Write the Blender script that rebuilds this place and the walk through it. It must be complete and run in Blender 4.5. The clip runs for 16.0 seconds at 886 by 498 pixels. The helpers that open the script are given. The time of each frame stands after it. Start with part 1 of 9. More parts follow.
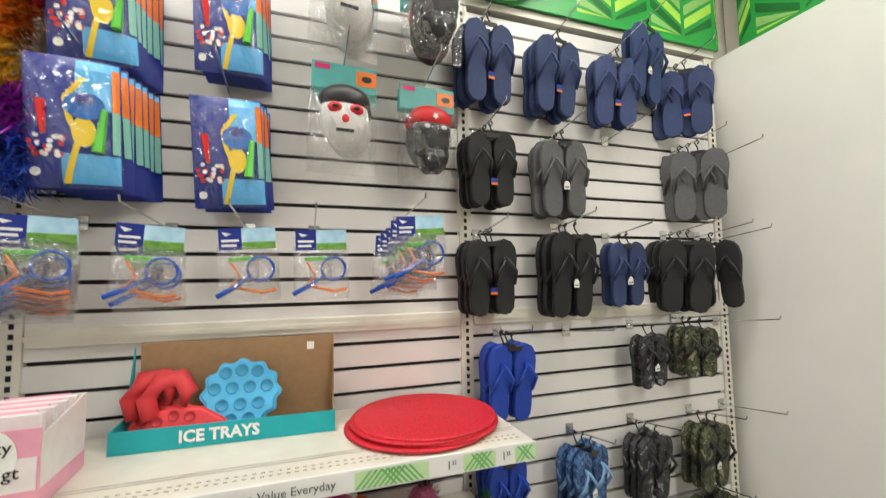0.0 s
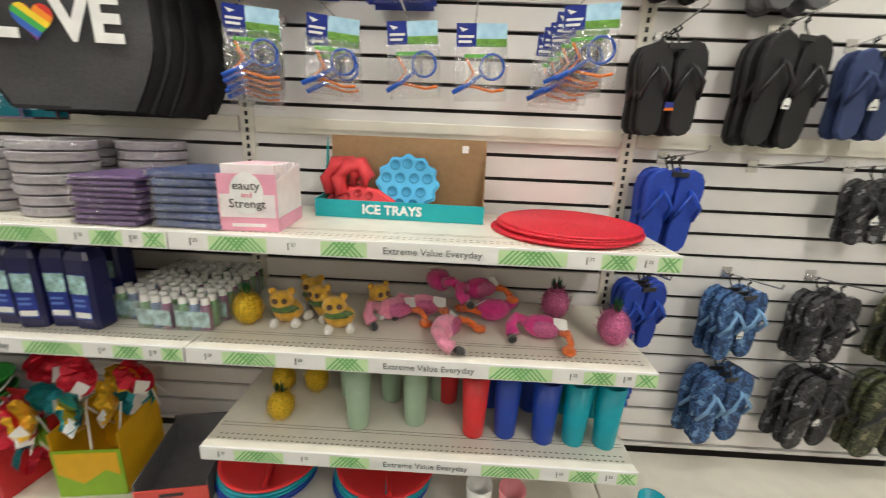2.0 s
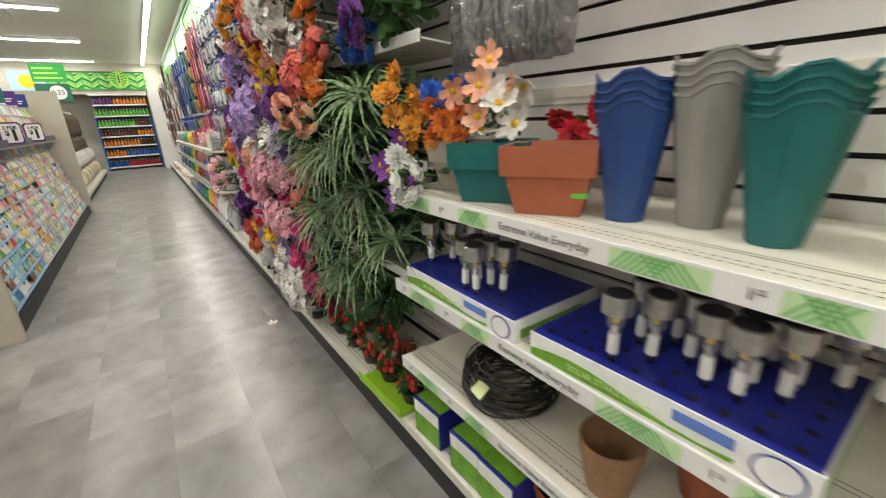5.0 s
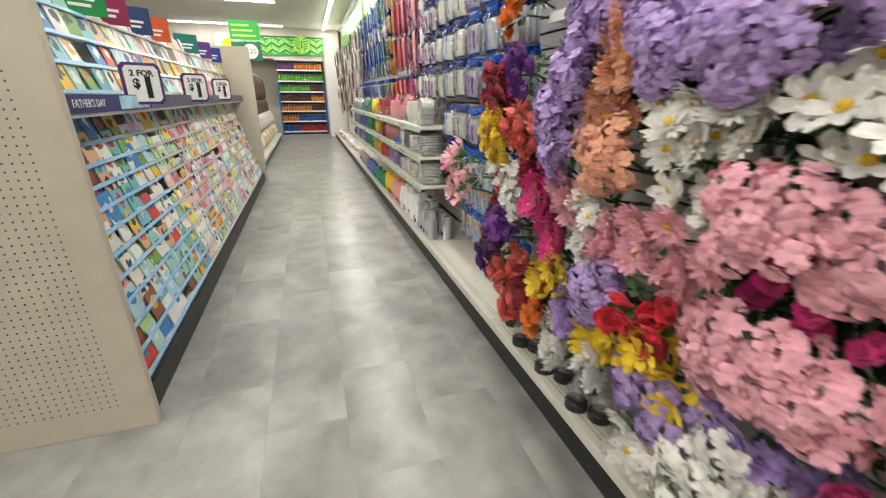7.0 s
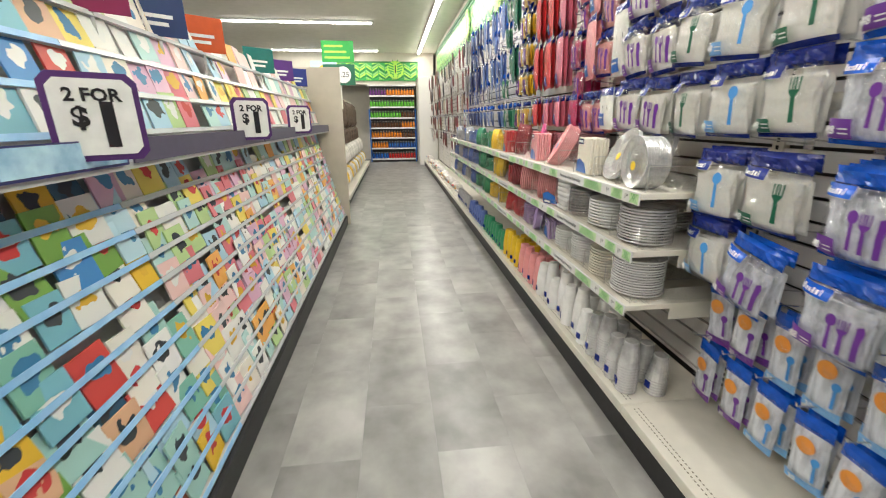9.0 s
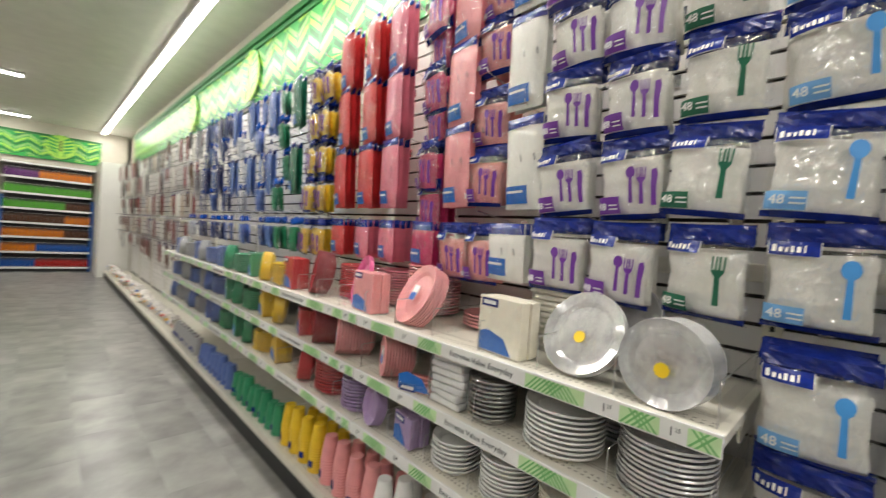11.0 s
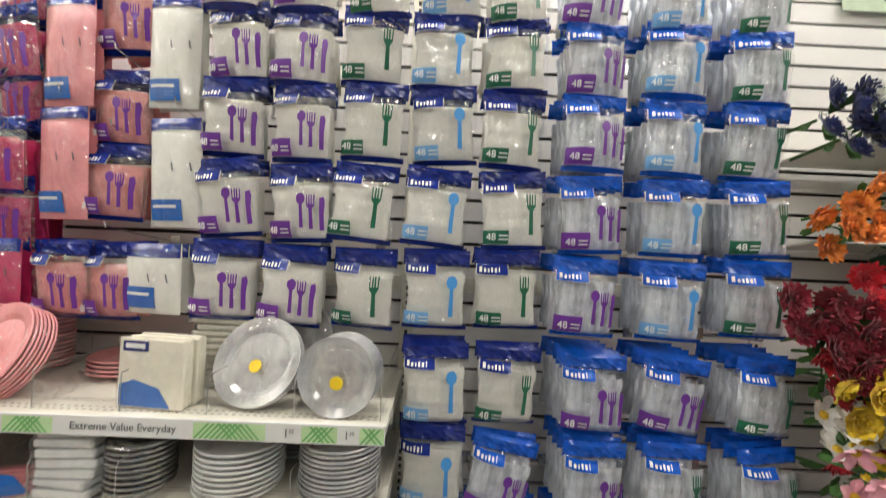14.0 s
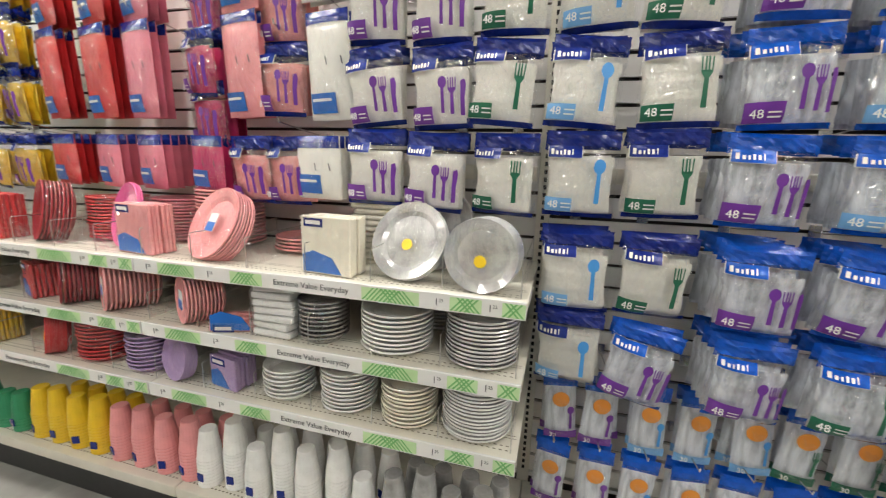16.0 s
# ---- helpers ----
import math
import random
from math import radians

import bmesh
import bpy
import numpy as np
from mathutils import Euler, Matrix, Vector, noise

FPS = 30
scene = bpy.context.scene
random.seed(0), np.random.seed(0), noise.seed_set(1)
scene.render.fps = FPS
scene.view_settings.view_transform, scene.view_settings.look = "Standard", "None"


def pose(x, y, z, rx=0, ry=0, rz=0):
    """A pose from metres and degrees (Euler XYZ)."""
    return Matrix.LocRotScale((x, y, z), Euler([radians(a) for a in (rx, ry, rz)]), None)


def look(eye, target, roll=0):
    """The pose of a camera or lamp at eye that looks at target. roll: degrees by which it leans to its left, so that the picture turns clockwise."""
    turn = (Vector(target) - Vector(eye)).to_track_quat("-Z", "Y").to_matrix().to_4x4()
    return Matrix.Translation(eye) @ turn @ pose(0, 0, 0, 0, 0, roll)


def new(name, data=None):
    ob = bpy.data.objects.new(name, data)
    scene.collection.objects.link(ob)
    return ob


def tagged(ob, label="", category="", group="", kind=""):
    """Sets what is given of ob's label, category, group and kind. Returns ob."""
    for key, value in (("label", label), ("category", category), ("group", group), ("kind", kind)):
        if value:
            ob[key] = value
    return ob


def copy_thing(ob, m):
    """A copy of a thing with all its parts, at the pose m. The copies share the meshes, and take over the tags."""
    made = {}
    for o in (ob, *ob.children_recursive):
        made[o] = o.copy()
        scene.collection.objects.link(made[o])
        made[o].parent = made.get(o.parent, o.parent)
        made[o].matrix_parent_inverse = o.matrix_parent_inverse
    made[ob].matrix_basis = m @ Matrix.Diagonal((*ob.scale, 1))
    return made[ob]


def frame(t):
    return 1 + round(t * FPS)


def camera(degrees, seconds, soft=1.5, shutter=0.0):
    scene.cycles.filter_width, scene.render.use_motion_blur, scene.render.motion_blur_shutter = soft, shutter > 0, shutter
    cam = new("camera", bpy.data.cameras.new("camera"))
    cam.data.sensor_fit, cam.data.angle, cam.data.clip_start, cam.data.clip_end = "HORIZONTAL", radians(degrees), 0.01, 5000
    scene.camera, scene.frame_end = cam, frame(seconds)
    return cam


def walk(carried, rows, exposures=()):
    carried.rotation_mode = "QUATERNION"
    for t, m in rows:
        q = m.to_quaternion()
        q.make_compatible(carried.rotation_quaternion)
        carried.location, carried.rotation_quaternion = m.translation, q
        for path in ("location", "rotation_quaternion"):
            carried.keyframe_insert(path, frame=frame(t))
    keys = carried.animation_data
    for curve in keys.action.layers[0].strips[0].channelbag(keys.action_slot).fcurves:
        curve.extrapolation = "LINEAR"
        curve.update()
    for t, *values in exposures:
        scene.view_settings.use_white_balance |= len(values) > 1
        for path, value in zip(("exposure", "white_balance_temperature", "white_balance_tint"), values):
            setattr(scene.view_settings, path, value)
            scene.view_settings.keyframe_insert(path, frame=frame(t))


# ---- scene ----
cam = camera(94.9, 16.0, soft=1.1, shutter=0.25)
PATH = [
    (0, (-0.531, -1.321, 1.45), (0.112, 0.567, 1.601), -0.9),
    (0.5, (-0.536, -1.344, 1.493), (-0.024, 0.558, 1.837), -2.3),
    (1, (-0.545, -1.344, 1.477), (-0.132, 0.608, 1.61), -1.5),
    (1.5, (-0.531, -1.344, 1.374), (-0.272, 0.614, 1.062), 0.9),
    (2, (-0.537, -1.354, 1.311), (-0.586, 0.57, 0.767), 2.4),
    (2.5, (-0.611, -1.378, 1.32), (-1.213, 0.44, 0.744), 1.3),
    (3, (-0.877, -1.398, 1.347), (-1.93, 0.2, 0.766), -0.7),
    (3.5, (-1.16, -1.341, 1.325), (-2.475, 0.035, 0.71), -2.1),
    (4, (-1.526, -1.137, 1.294), (-2.931, 0.127, 0.639), -1.4),
    (4.5, (-2.005, -1.105, 1.3), (-3.476, 0.062, 0.612), -2.5),
    (5, (-2.498, -1.044, 1.281), (-4.053, 0.045, 0.651), -2.6),
    (7.5, (-4.874, -1.255, 1.225), (-6.719, -0.899, 0.542), -0.3),
    (8, (-5.289, -1.243, 1.237), (-7.178, -1.055, 0.606), -0.9),
    (10.3, (-6.834, -1.461, 1.295), (-8.715, -0.866, 0.965), 3.1),
    (10.5, (-6.954, -1.459, 1.296), (-8.756, -0.629, 1.047), 3.9),
    (11, (-7.177, -1.388, 1.344), (-8.601, 0.015, 1.297), 4.3),
    (11.5, (-7.26, -1.402, 1.382), (-8.009, 0.451, 1.436), 4.5),
    (12, (-7.27, -1.419, 1.392), (-7.59, 0.554, 1.461), 4.0),
    (12.5, (-7.266, -1.426, 1.401), (-7.473, 0.562, 1.471), 3.7),
    (13, (-7.255, -1.423, 1.422), (-7.324, 0.569, 1.583), 3.1),
    (13.5, (-7.234, -1.437, 1.46), (-7.195, 0.542, 1.75), 2.5),
    (14, (-7.224, -1.414, 1.413), (-7.196, 0.585, 1.448), 2.5),
    (14.5, (-7.236, -1.409, 1.322), (-7.313, 0.571, 1.053), 2.8),
    (15, (-7.256, -1.419, 1.316), (-7.44, 0.536, 0.937), 2.7),
    (15.5, (-7.266, -1.416, 1.319), (-7.571, 0.519, 0.916), 2.3),
    (16, (-7.272, -1.421, 1.334), (-7.799, 0.466, 0.934), 1.7),
]
walk(cam, [(t, look(eye, target, roll)) for t, eye, target, roll in PATH],
     [(0, -0.2), (1.5, -0.12), (2.5, -0.2), (5, -0.2), (7.5, 0.15), (8.2, 0.25), (10.5, -0.36), (11.5, -0.26), (12.5, -0.24), (14, -0.26), (15, 0.0), (16, -0.02)])

# ---- world and lights ----
world = bpy.data.worlds.new("world")
scene.world = world
world.use_nodes = True
world.node_tree.nodes["Background"].inputs[0].default_value = (0.95, 0.98, 1.0, 1)
world.node_tree.nodes["Background"].inputs[1].default_value = 0.4
scene.view_settings.exposure = 0.0
LAMP_POWER = 62.0
CEIL = 3.2

# ---- building blocks ----


def part(name, bm, material, parent=None, label="", smooth=False, kind=""):
    me = bpy.data.meshes.new(name)
    bm.to_mesh(me)
    bm.free()
    for m in (material if isinstance(material, (list, tuple)) else [material]):
        me.materials.append(m)
    if smooth:
        me.polygons.foreach_set("use_smooth", [True] * len(me.polygons))
    ob = new(name, me)
    if parent is not None:
        ob.parent = parent
    return tagged(ob, label=label, kind=kind)


def again(ob, parent, m=None):
    """Another object on the same mesh."""
    o = new(ob.name.split(".")[0], ob.data)
    o.parent = parent
    if m is not None:
        o.matrix_basis = m
    if "label" in ob:
        o["label"] = ob["label"]
    return o


def empty(name, m, label, category, group="", kind=""):
    ob = new(name)
    ob.empty_display_size = 0.05
    ob.matrix_basis = m
    return tagged(ob, label=label, category=category, group=group, kind=kind)


def bmnew():
    return bmesh.new()


def box(bm, x0, x1, y0, y1, z0, z1, mi=0, bevel=0.0):
    vs = [bm.verts.new(p) for p in ((x0, y0, z0), (x1, y0, z0), (x1, y1, z0), (x0, y1, z0), (x0, y0, z1), (x1, y0, z1), (x1, y1, z1), (x0, y1, z1))]
    fs = []
    for q in ((0, 3, 2, 1), (4, 5, 6, 7), (0, 1, 5, 4), (1, 2, 6, 5), (2, 3, 7, 6), (3, 0, 4, 7)):
        f = bm.faces.new([vs[k] for k in q])
        f.material_index = mi
        fs.append(f)
    if bevel > 0:
        es = list({e for f in fs for e in f.edges})
        bmesh.ops.bevel(bm, geom=es, offset=bevel, segments=2, affect="EDGES", profile=0.5)
    return bm


def quad(bm, pts, mi=0):
    f = bm.faces.new([bm.verts.new(p) for p in pts])
    f.material_index = mi
    return f


def prism(bm, outline, y0, y1, mi=0):
    """Outline in x, z, taken from y0 to y1."""
    a = [bm.verts.new((x, y0, z)) for x, z in outline]
    b = [bm.verts.new((x, y1, z)) for x, z in outline]
    n = len(outline)
    fs = [bm.faces.new(a), bm.faces.new(b[::-1])]
    for k in range(n):
        fs.append(bm.faces.new((a[k], b[k], b[(k + 1) % n], a[(k + 1) % n])))
    for f in fs:
        f.material_index = mi
    return bm


def lathe(bm, prof, n=20, cx=0, cy=0, cz=0, mi=0, squash=1.0):
    """Profile of (radius, z), turned round the upright axis; ends close where the radius is nought."""
    rings = []
    for r, z in prof:
        if r < 1e-5:
            rings.append([bm.verts.new((cx, cy, cz + z))])
        else:
            rings.append([bm.verts.new((cx + r * math.cos(2 * math.pi * k / n), cy + squash * r * math.sin(2 * math.pi * k / n), cz + z)) for k in range(n)])
    for a, b in zip(rings, rings[1:]):
        for k in range(n):
            if len(a) == 1 and len(b) == 1:
                break
            if len(a) == 1:
                f = bm.faces.new((a[0], b[(k + 1) % n], b[k]))
            elif len(b) == 1:
                f = bm.faces.new((a[k], a[(k + 1) % n], b[0]))
            else:
                f = bm.faces.new((a[k], a[(k + 1) % n], b[(k + 1) % n], b[k]))
            f.material_index = mi
    return bm


def tube(bm, pts, r, n=6, mi=0):
    """A round wire along points."""
    pts = [Vector(p) for p in pts]
    rings = []
    for k, p in enumerate(pts):
        d = (pts[min(k + 1, len(pts) - 1)] - pts[max(k - 1, 0)]).normalized()
        u = d.cross(Vector((0.31, 0.2, 0.93)))
        u.normalize()
        v = d.cross(u)
        rr = r[k] if isinstance(r, (list, tuple)) else r
        rings.append([bm.verts.new(p + rr * (math.cos(2 * math.pi * j / n) * u + math.sin(2 * math.pi * j / n) * v)) for j in range(n)])
    for a, b in zip(rings, rings[1:]):
        for j in range(n):
            bm.faces.new((a[j], a[(j + 1) % n], b[(j + 1) % n], b[j])).material_index = mi
    bm.faces.new(rings[0][::-1]).material_index = mi
    bm.faces.new(rings[-1]).material_index = mi
    return bm


def ball(bm, c, rx, ry, rz, mi=0, n=10, m=7, rough=0.0):
    c = Vector(c)
    rings = []
    for i in range(m + 1):
        th = math.pi * i / m
        rad, zz = math.sin(th), math.cos(th)
        if i in (0, m):
            rings.append([bm.verts.new(c + Vector((0, 0, rz * zz)))])
            continue
        ring = []
        for k in range(n):
            a = 2 * math.pi * k / n
            q = 1 + (random.uniform(-rough, rough) if rough else 0)
            ring.append(bm.verts.new(c + Vector((q * rx * rad * math.cos(a), q * ry * rad * math.sin(a), q * rz * zz))))
        rings.append(ring)
    for a, b in zip(rings, rings[1:]):
        for k in range(n):
            if len(a) == 1:
                f = bm.faces.new((a[0], b[k], b[(k + 1) % n]))
            elif len(b) == 1:
                f = bm.faces.new((a[(k + 1) % n], a[k], b[0]))
            else:
                f = bm.faces.new((a[(k + 1) % n], a[k], b[k], b[(k + 1) % n]))
            f.material_index = mi
    return bm


LETTERS = {}


def letters(text, size, name, material, parent, m, label="", depth=0.0004, spread=1.0, bold=0.0):
    """Raised writing with the built-in font; read from the front it lies in x, z with y towards the wall."""
    key = (text, size, depth, spread, bold)
    if key not in LETTERS:
        cu = bpy.data.curves.new("writing", "FONT")
        cu.body, cu.size, cu.align_x, cu.align_y, cu.extrude, cu.space_character = text, size, "CENTER", "CENTER", depth, spread
        cu.resolution_u, cu.offset = 2, bold
        ob = bpy.data.objects.new("writing", cu)
        scene.collection.objects.link(ob)
        bpy.context.view_layer.update()
        me = bpy.data.meshes.new_from_object(ob.evaluated_get(bpy.context.evaluated_depsgraph_get()))
        bpy.data.objects.remove(ob)
        bpy.data.curves.remove(cu)
        me.transform(Matrix.Rotation(math.pi / 2, 4, "X"))
        LETTERS[key] = me
    me = LETTERS[key].copy()
    me.name = name
    me.materials.clear()
    me.materials.append(material)
    ob = new(name, me)
    ob.parent = parent
    ob.matrix_basis = m
    return tagged(ob, label=label)


# ---- materials ----


def mat(name, color, rough=0.5, var=0.12, scale=30.0, bump=0.0, metal=0.0, each=0.0, alt=None, stain=0.0, bump_scale=None, spec=0.5, sheen=0.0, coat=0.0, emit=0.0, stretch=None):
    """Surface with grain at one scale and stains at another; each: spread in tone from object to object."""
    m = bpy.data.materials.new(name)
    m.use_nodes = True
    t = m.node_tree
    b = t.nodes["Principled BSDF"]
    b.inputs["Roughness"].default_value = rough
    b.inputs["Metallic"].default_value = metal
    b.inputs["Specular IOR Level"].default_value = spec
    b.inputs["Coat Weight"].default_value = coat
    b.inputs["Sheen Weight"].default_value = sheen
    co = t.nodes.new("ShaderNodeTexCoord")
    n1 = t.nodes.new("ShaderNodeTexNoise")
    n1.inputs["Scale"].default_value = scale
    n1.inputs["Detail"].default_value = 4
    mp = t.nodes.new("ShaderNodeMapping")
    mp.inputs["Scale"].default_value = stretch or (1, 1, 1)
    t.links.new(co.outputs["Object"], mp.inputs["Vector"])
    t.links.new(mp.outputs["Vector"], n1.inputs["Vector"])
    ramp = t.nodes.new("ShaderNodeValToRGB")
    c = color
    lo = [max(0, v * (1 - var)) for v in c[:3]]
    hi = [min(1, v * (1 + var)) for v in (alt or c)[:3]]
    ramp.color_ramp.elements[0].position, ramp.color_ramp.elements[1].position = 0.3, 0.7
    ramp.color_ramp.elements[0].color = (*lo, 1)
    ramp.color_ramp.elements[1].color = (*hi, 1)
    t.links.new(n1.outputs["Fac"], ramp.inputs["Fac"])
    out = ramp.outputs["Color"]
    if stain:
        n2 = t.nodes.new("ShaderNodeTexNoise")
        n2.inputs["Scale"].default_value = scale / 12
        n2.inputs["Detail"].default_value = 5
        t.links.new(co.outputs["Object"], n2.inputs["Vector"])
        mx = t.nodes.new("ShaderNodeMix")
        mx.data_type, mx.blend_type = "RGBA", "MULTIPLY"
        r2 = t.nodes.new("ShaderNodeMapRange")
        r2.inputs["From Min"].default_value, r2.inputs["From Max"].default_value = 0.35, 0.65
        r2.inputs["To Min"].default_value, r2.inputs["To Max"].default_value = 1 - stain, 1
        t.links.new(n2.outputs["Fac"], r2.inputs["Value"])
        mx.inputs["Factor"].default_value = 1
        t.links.new(out, mx.inputs["A"])
        t.links.new(r2.outputs["Result"], mx.inputs["B"])
        out = mx.outputs["Result"]
    if each:
        oi = t.nodes.new("ShaderNodeObjectInfo")
        r3 = t.nodes.new("ShaderNodeMapRange")
        r3.inputs["To Min"].default_value, r3.inputs["To Max"].default_value = 1 - each, 1 + each
        t.links.new(oi.outputs["Random"], r3.inputs["Value"])
        mx = t.nodes.new("ShaderNodeMix")
        mx.data_type, mx.blend_type = "RGBA", "MULTIPLY"
        mx.inputs["Factor"].default_value = 1
        t.links.new(out, mx.inputs["A"])
        t.links.new(r3.outputs["Result"], mx.inputs["B"])
        out = mx.outputs["Result"]
    t.links.new(out, b.inputs["Base Color"])
    if emit:
        b.inputs["Emission Color"].default_value = (*color[:3], 1)
        b.inputs["Emission Strength"].default_value = emit
    if bump:
        n3 = t.nodes.new("ShaderNodeTexNoise")
        n3.inputs["Scale"].default_value = bump_scale or scale * 2
        n3.inputs["Detail"].default_value = 3
        t.links.new(mp.outputs["Vector"], n3.inputs["Vector"])
        bp = t.nodes.new("ShaderNodeBump")
        bp.inputs["Strength"].default_value = min(1, bump)
        bp.inputs["Distance"].default_value = 0.004
        t.links.new(n3.outputs["Fac"], bp.inputs["Height"])
        t.links.new(bp.outputs["Normal"], b.inputs["Normal"])
    return m


def film(name, gloss=0.16, rough=0.12, tint=(1, 1, 1), wrinkle=0.8, scale=28.0, veil=0.0):
    """Clear plastic film: sees through, with crinkled highlights and a faint milky veil."""
    m = bpy.data.materials.new(name)
    m.use_nodes = True
    t = m.node_tree
    t.nodes.clear()
    o = t.nodes.new("ShaderNodeOutputMaterial")
    tr = t.nodes.new("ShaderNodeBsdfTransparent")
    tr.inputs[0].default_value = (*tint, 1)
    g = t.nodes.new("ShaderNodeBsdfGlossy")
    g.inputs["Roughness"].default_value = rough
    co = t.nodes.new("ShaderNodeTexCoord")
    warp = t.nodes.new("ShaderNodeTexNoise")
    warp.inputs["Scale"].default_value = 14
    warp.inputs["Detail"].default_value = 2
    far_off = t.nodes.new("ShaderNodeVectorMath")
    far_off.operation = "MULTIPLY_ADD"
    far_off.inputs[1].default_value = (0.07, 0.07, 0.07)
    t.links.new(co.outputs["Object"], warp.inputs["Vector"])
    t.links.new(warp.outputs["Color"], far_off.inputs[0])
    t.links.new(co.outputs["Object"], far_off.inputs[2])
    mp = t.nodes.new("ShaderNodeMapping")
    mp.inputs["Scale"].default_value = (1.3, 1.0, 0.55)
    t.links.new(far_off.outputs[0], mp.inputs["Vector"])
    n = t.nodes.new("ShaderNodeTexVoronoi")
    n.feature = "DISTANCE_TO_EDGE"
    n.inputs["Scale"].default_value = scale
    t.links.new(mp.outputs["Vector"], n.inputs["Vector"])
    bp = t.nodes.new("ShaderNodeBump")
    bp.inputs["Strength"].default_value = wrinkle
    bp.inputs["Distance"].default_value = 0.75 / scale
    t.links.new(n.outputs["Distance"], bp.inputs["Height"])
    t.links.new(bp.outputs["Normal"], g.inputs["Normal"])
    mx = t.nodes.new("ShaderNodeMixShader")
    mx.inputs[0].default_value = gloss
    t.links.new(tr.outputs[0], mx.inputs[1])
    t.links.new(g.outputs[0], mx.inputs[2])
    last = mx
    if veil:
        d = t.nodes.new("ShaderNodeBsdfDiffuse")
        d.inputs[0].default_value = (0.8, 0.82, 0.85, 1)
        mv = t.nodes.new("ShaderNodeMixShader")
        mv.inputs[0].default_value = veil
        t.links.new(mx.outputs[0], mv.inputs[1])
        t.links.new(d.outputs[0], mv.inputs[2])
        last = mv
    t.links.new(last.outputs[0], o.inputs[0])
    return m


WHITE_BOARD = mat("white_board", (0.78, 0.76, 0.74), 0.35, 0.03, 8, 0.05, each=0.03, stain=0.05)
GROOVE_SHADE = mat("dark_gap", (0.025, 0.02, 0.018), 0.6)
CREAM_METAL = mat("cream_metal", (0.74, 0.71, 0.62), 0.4, 0.04, 20, 0.05, stain=0.06)
CREAM_SHELF = mat("cream_shelf", (0.72, 0.69, 0.60), 0.38, 0.05, 14, 0.04, stain=0.1)
BLACK_KICK = mat("black_kick", (0.02, 0.02, 0.021), 0.5, 0.2, 30, stain=0.3)
SLOT = mat("slot_black", (0.01, 0.01, 0.01), 0.7)
STRIP = mat("price_strip", (0.80, 0.80, 0.78), 0.25, 0.02, 20)
GREEN_LT = mat("light_green", (0.30, 0.56, 0.18), 0.3, 0.05, 30)
GREEN_MD = mat("mid_green", (0.10, 0.38, 0.10), 0.3, 0.05, 30)
GREEN_BAND = mat("band_green", (0.03, 0.36, 0.07), 0.35, 0.06, 10)
GREEN_DK = mat("dark_green", (0.015, 0.16, 0.035), 0.4, 0.08, 10)
LIME = mat("lime_green", (0.42, 0.72, 0.10), 0.35, 0.06, 10)
INK = mat("ink_black", (0.015, 0.015, 0.018), 0.4)
CHROME = mat("hook_steel", (0.62, 0.62, 0.62), 0.25, 0.05, 40, metal=1.0)
CEILING = mat("ceiling_paint", (0.74, 0.72, 0.66), 0.8, 0.04, 6, 0.15, stain=0.06)
PANEL_WHITE = mat("panel_white", (0.80, 0.79, 0.75), 0.4, 0.02, 5, 0.03, stain=0.04)
WALL_BEIGE = mat("wall_beige", (0.62, 0.58, 0.50), 0.6, 0.04, 8, 0.1, stain=0.06)
WHITE = mat("white_plastic", (0.80, 0.80, 0.78), 0.35, 0.03, 30)
LAMP = mat("lamp_tube", (1.0, 0.97, 0.9), 0.5, 0.0, 10, emit=14.0)
FLOOR_TILE = mat("floor_tile", (0.265, 0.26, 0.25), 0.30, 0.2, 5.0, 0.06, alt=(0.325, 0.32, 0.305), stain=0.26, bump_scale=90, spec=0.5, each=0.055)
tn = FLOOR_TILE.node_tree
shift = tn.nodes.new("ShaderNodeVectorMath")
shift.operation = "ADD"
info = tn.nodes.new("ShaderNodeObjectInfo")
many = tn.nodes.new("ShaderNodeMath")
many.operation = "MULTIPLY"
many.inputs[1].default_value = 57.0
tn.links.new(info.outputs["Random"], many.inputs[0])
tn.links.new(many.outputs[0], shift.inputs[1])
for nd in list(tn.nodes):
    if nd.bl_idname == "ShaderNodeTexCoord":
        tn.links.new(nd.outputs["Object"], shift.inputs[0])
    if nd.bl_idname == "ShaderNodeTexNoise":
        tn.links.new(shift.outputs[0], nd.inputs["Vector"])
FLOOR_BASE = mat("floor_joint", (0.19, 0.19, 0.185), 0.5)

# ---- large structure ----
W = 1.22
X_EAST, X_WEST = 1.27, -20.6
Y_SOUTH = -9.0


def structure(name, x0, x1, y0, y1, z0, z1, material, label, category):
    return tagged(part(name, box(bmnew(), x0, x1, y0, y1, z0, z1), material), label=label, category=category, kind="structure")


FLOOR = structure("floor", X_WEST, 5.0, Y_SOUTH, 0.3, -0.12, -0.004, FLOOR_BASE, "grey mottled vinyl tile shop floor", "floor")
structure("ceiling", X_WEST, 5.0, Y_SOUTH, 0.3, CEIL, CEIL + 0.1, CEILING, "off-white painted shop ceiling", "ceiling")
structure("wall_north", X_WEST, 5.0, 0.06, 0.3, 0, CEIL, WALL_BEIGE, "plain wall behind the slatwall shelving", "wall")
structure("wall_south", X_WEST, 5.0, Y_SOUTH - 0.2, Y_SOUTH, 0, CEIL, WALL_BEIGE, "plain off-white shop wall", "wall")
structure("wall_west", X_WEST - 0.2, X_WEST, Y_SOUTH, 0.3, 0, CEIL, WALL_BEIGE, "plain off-white end wall of the shop", "wall")
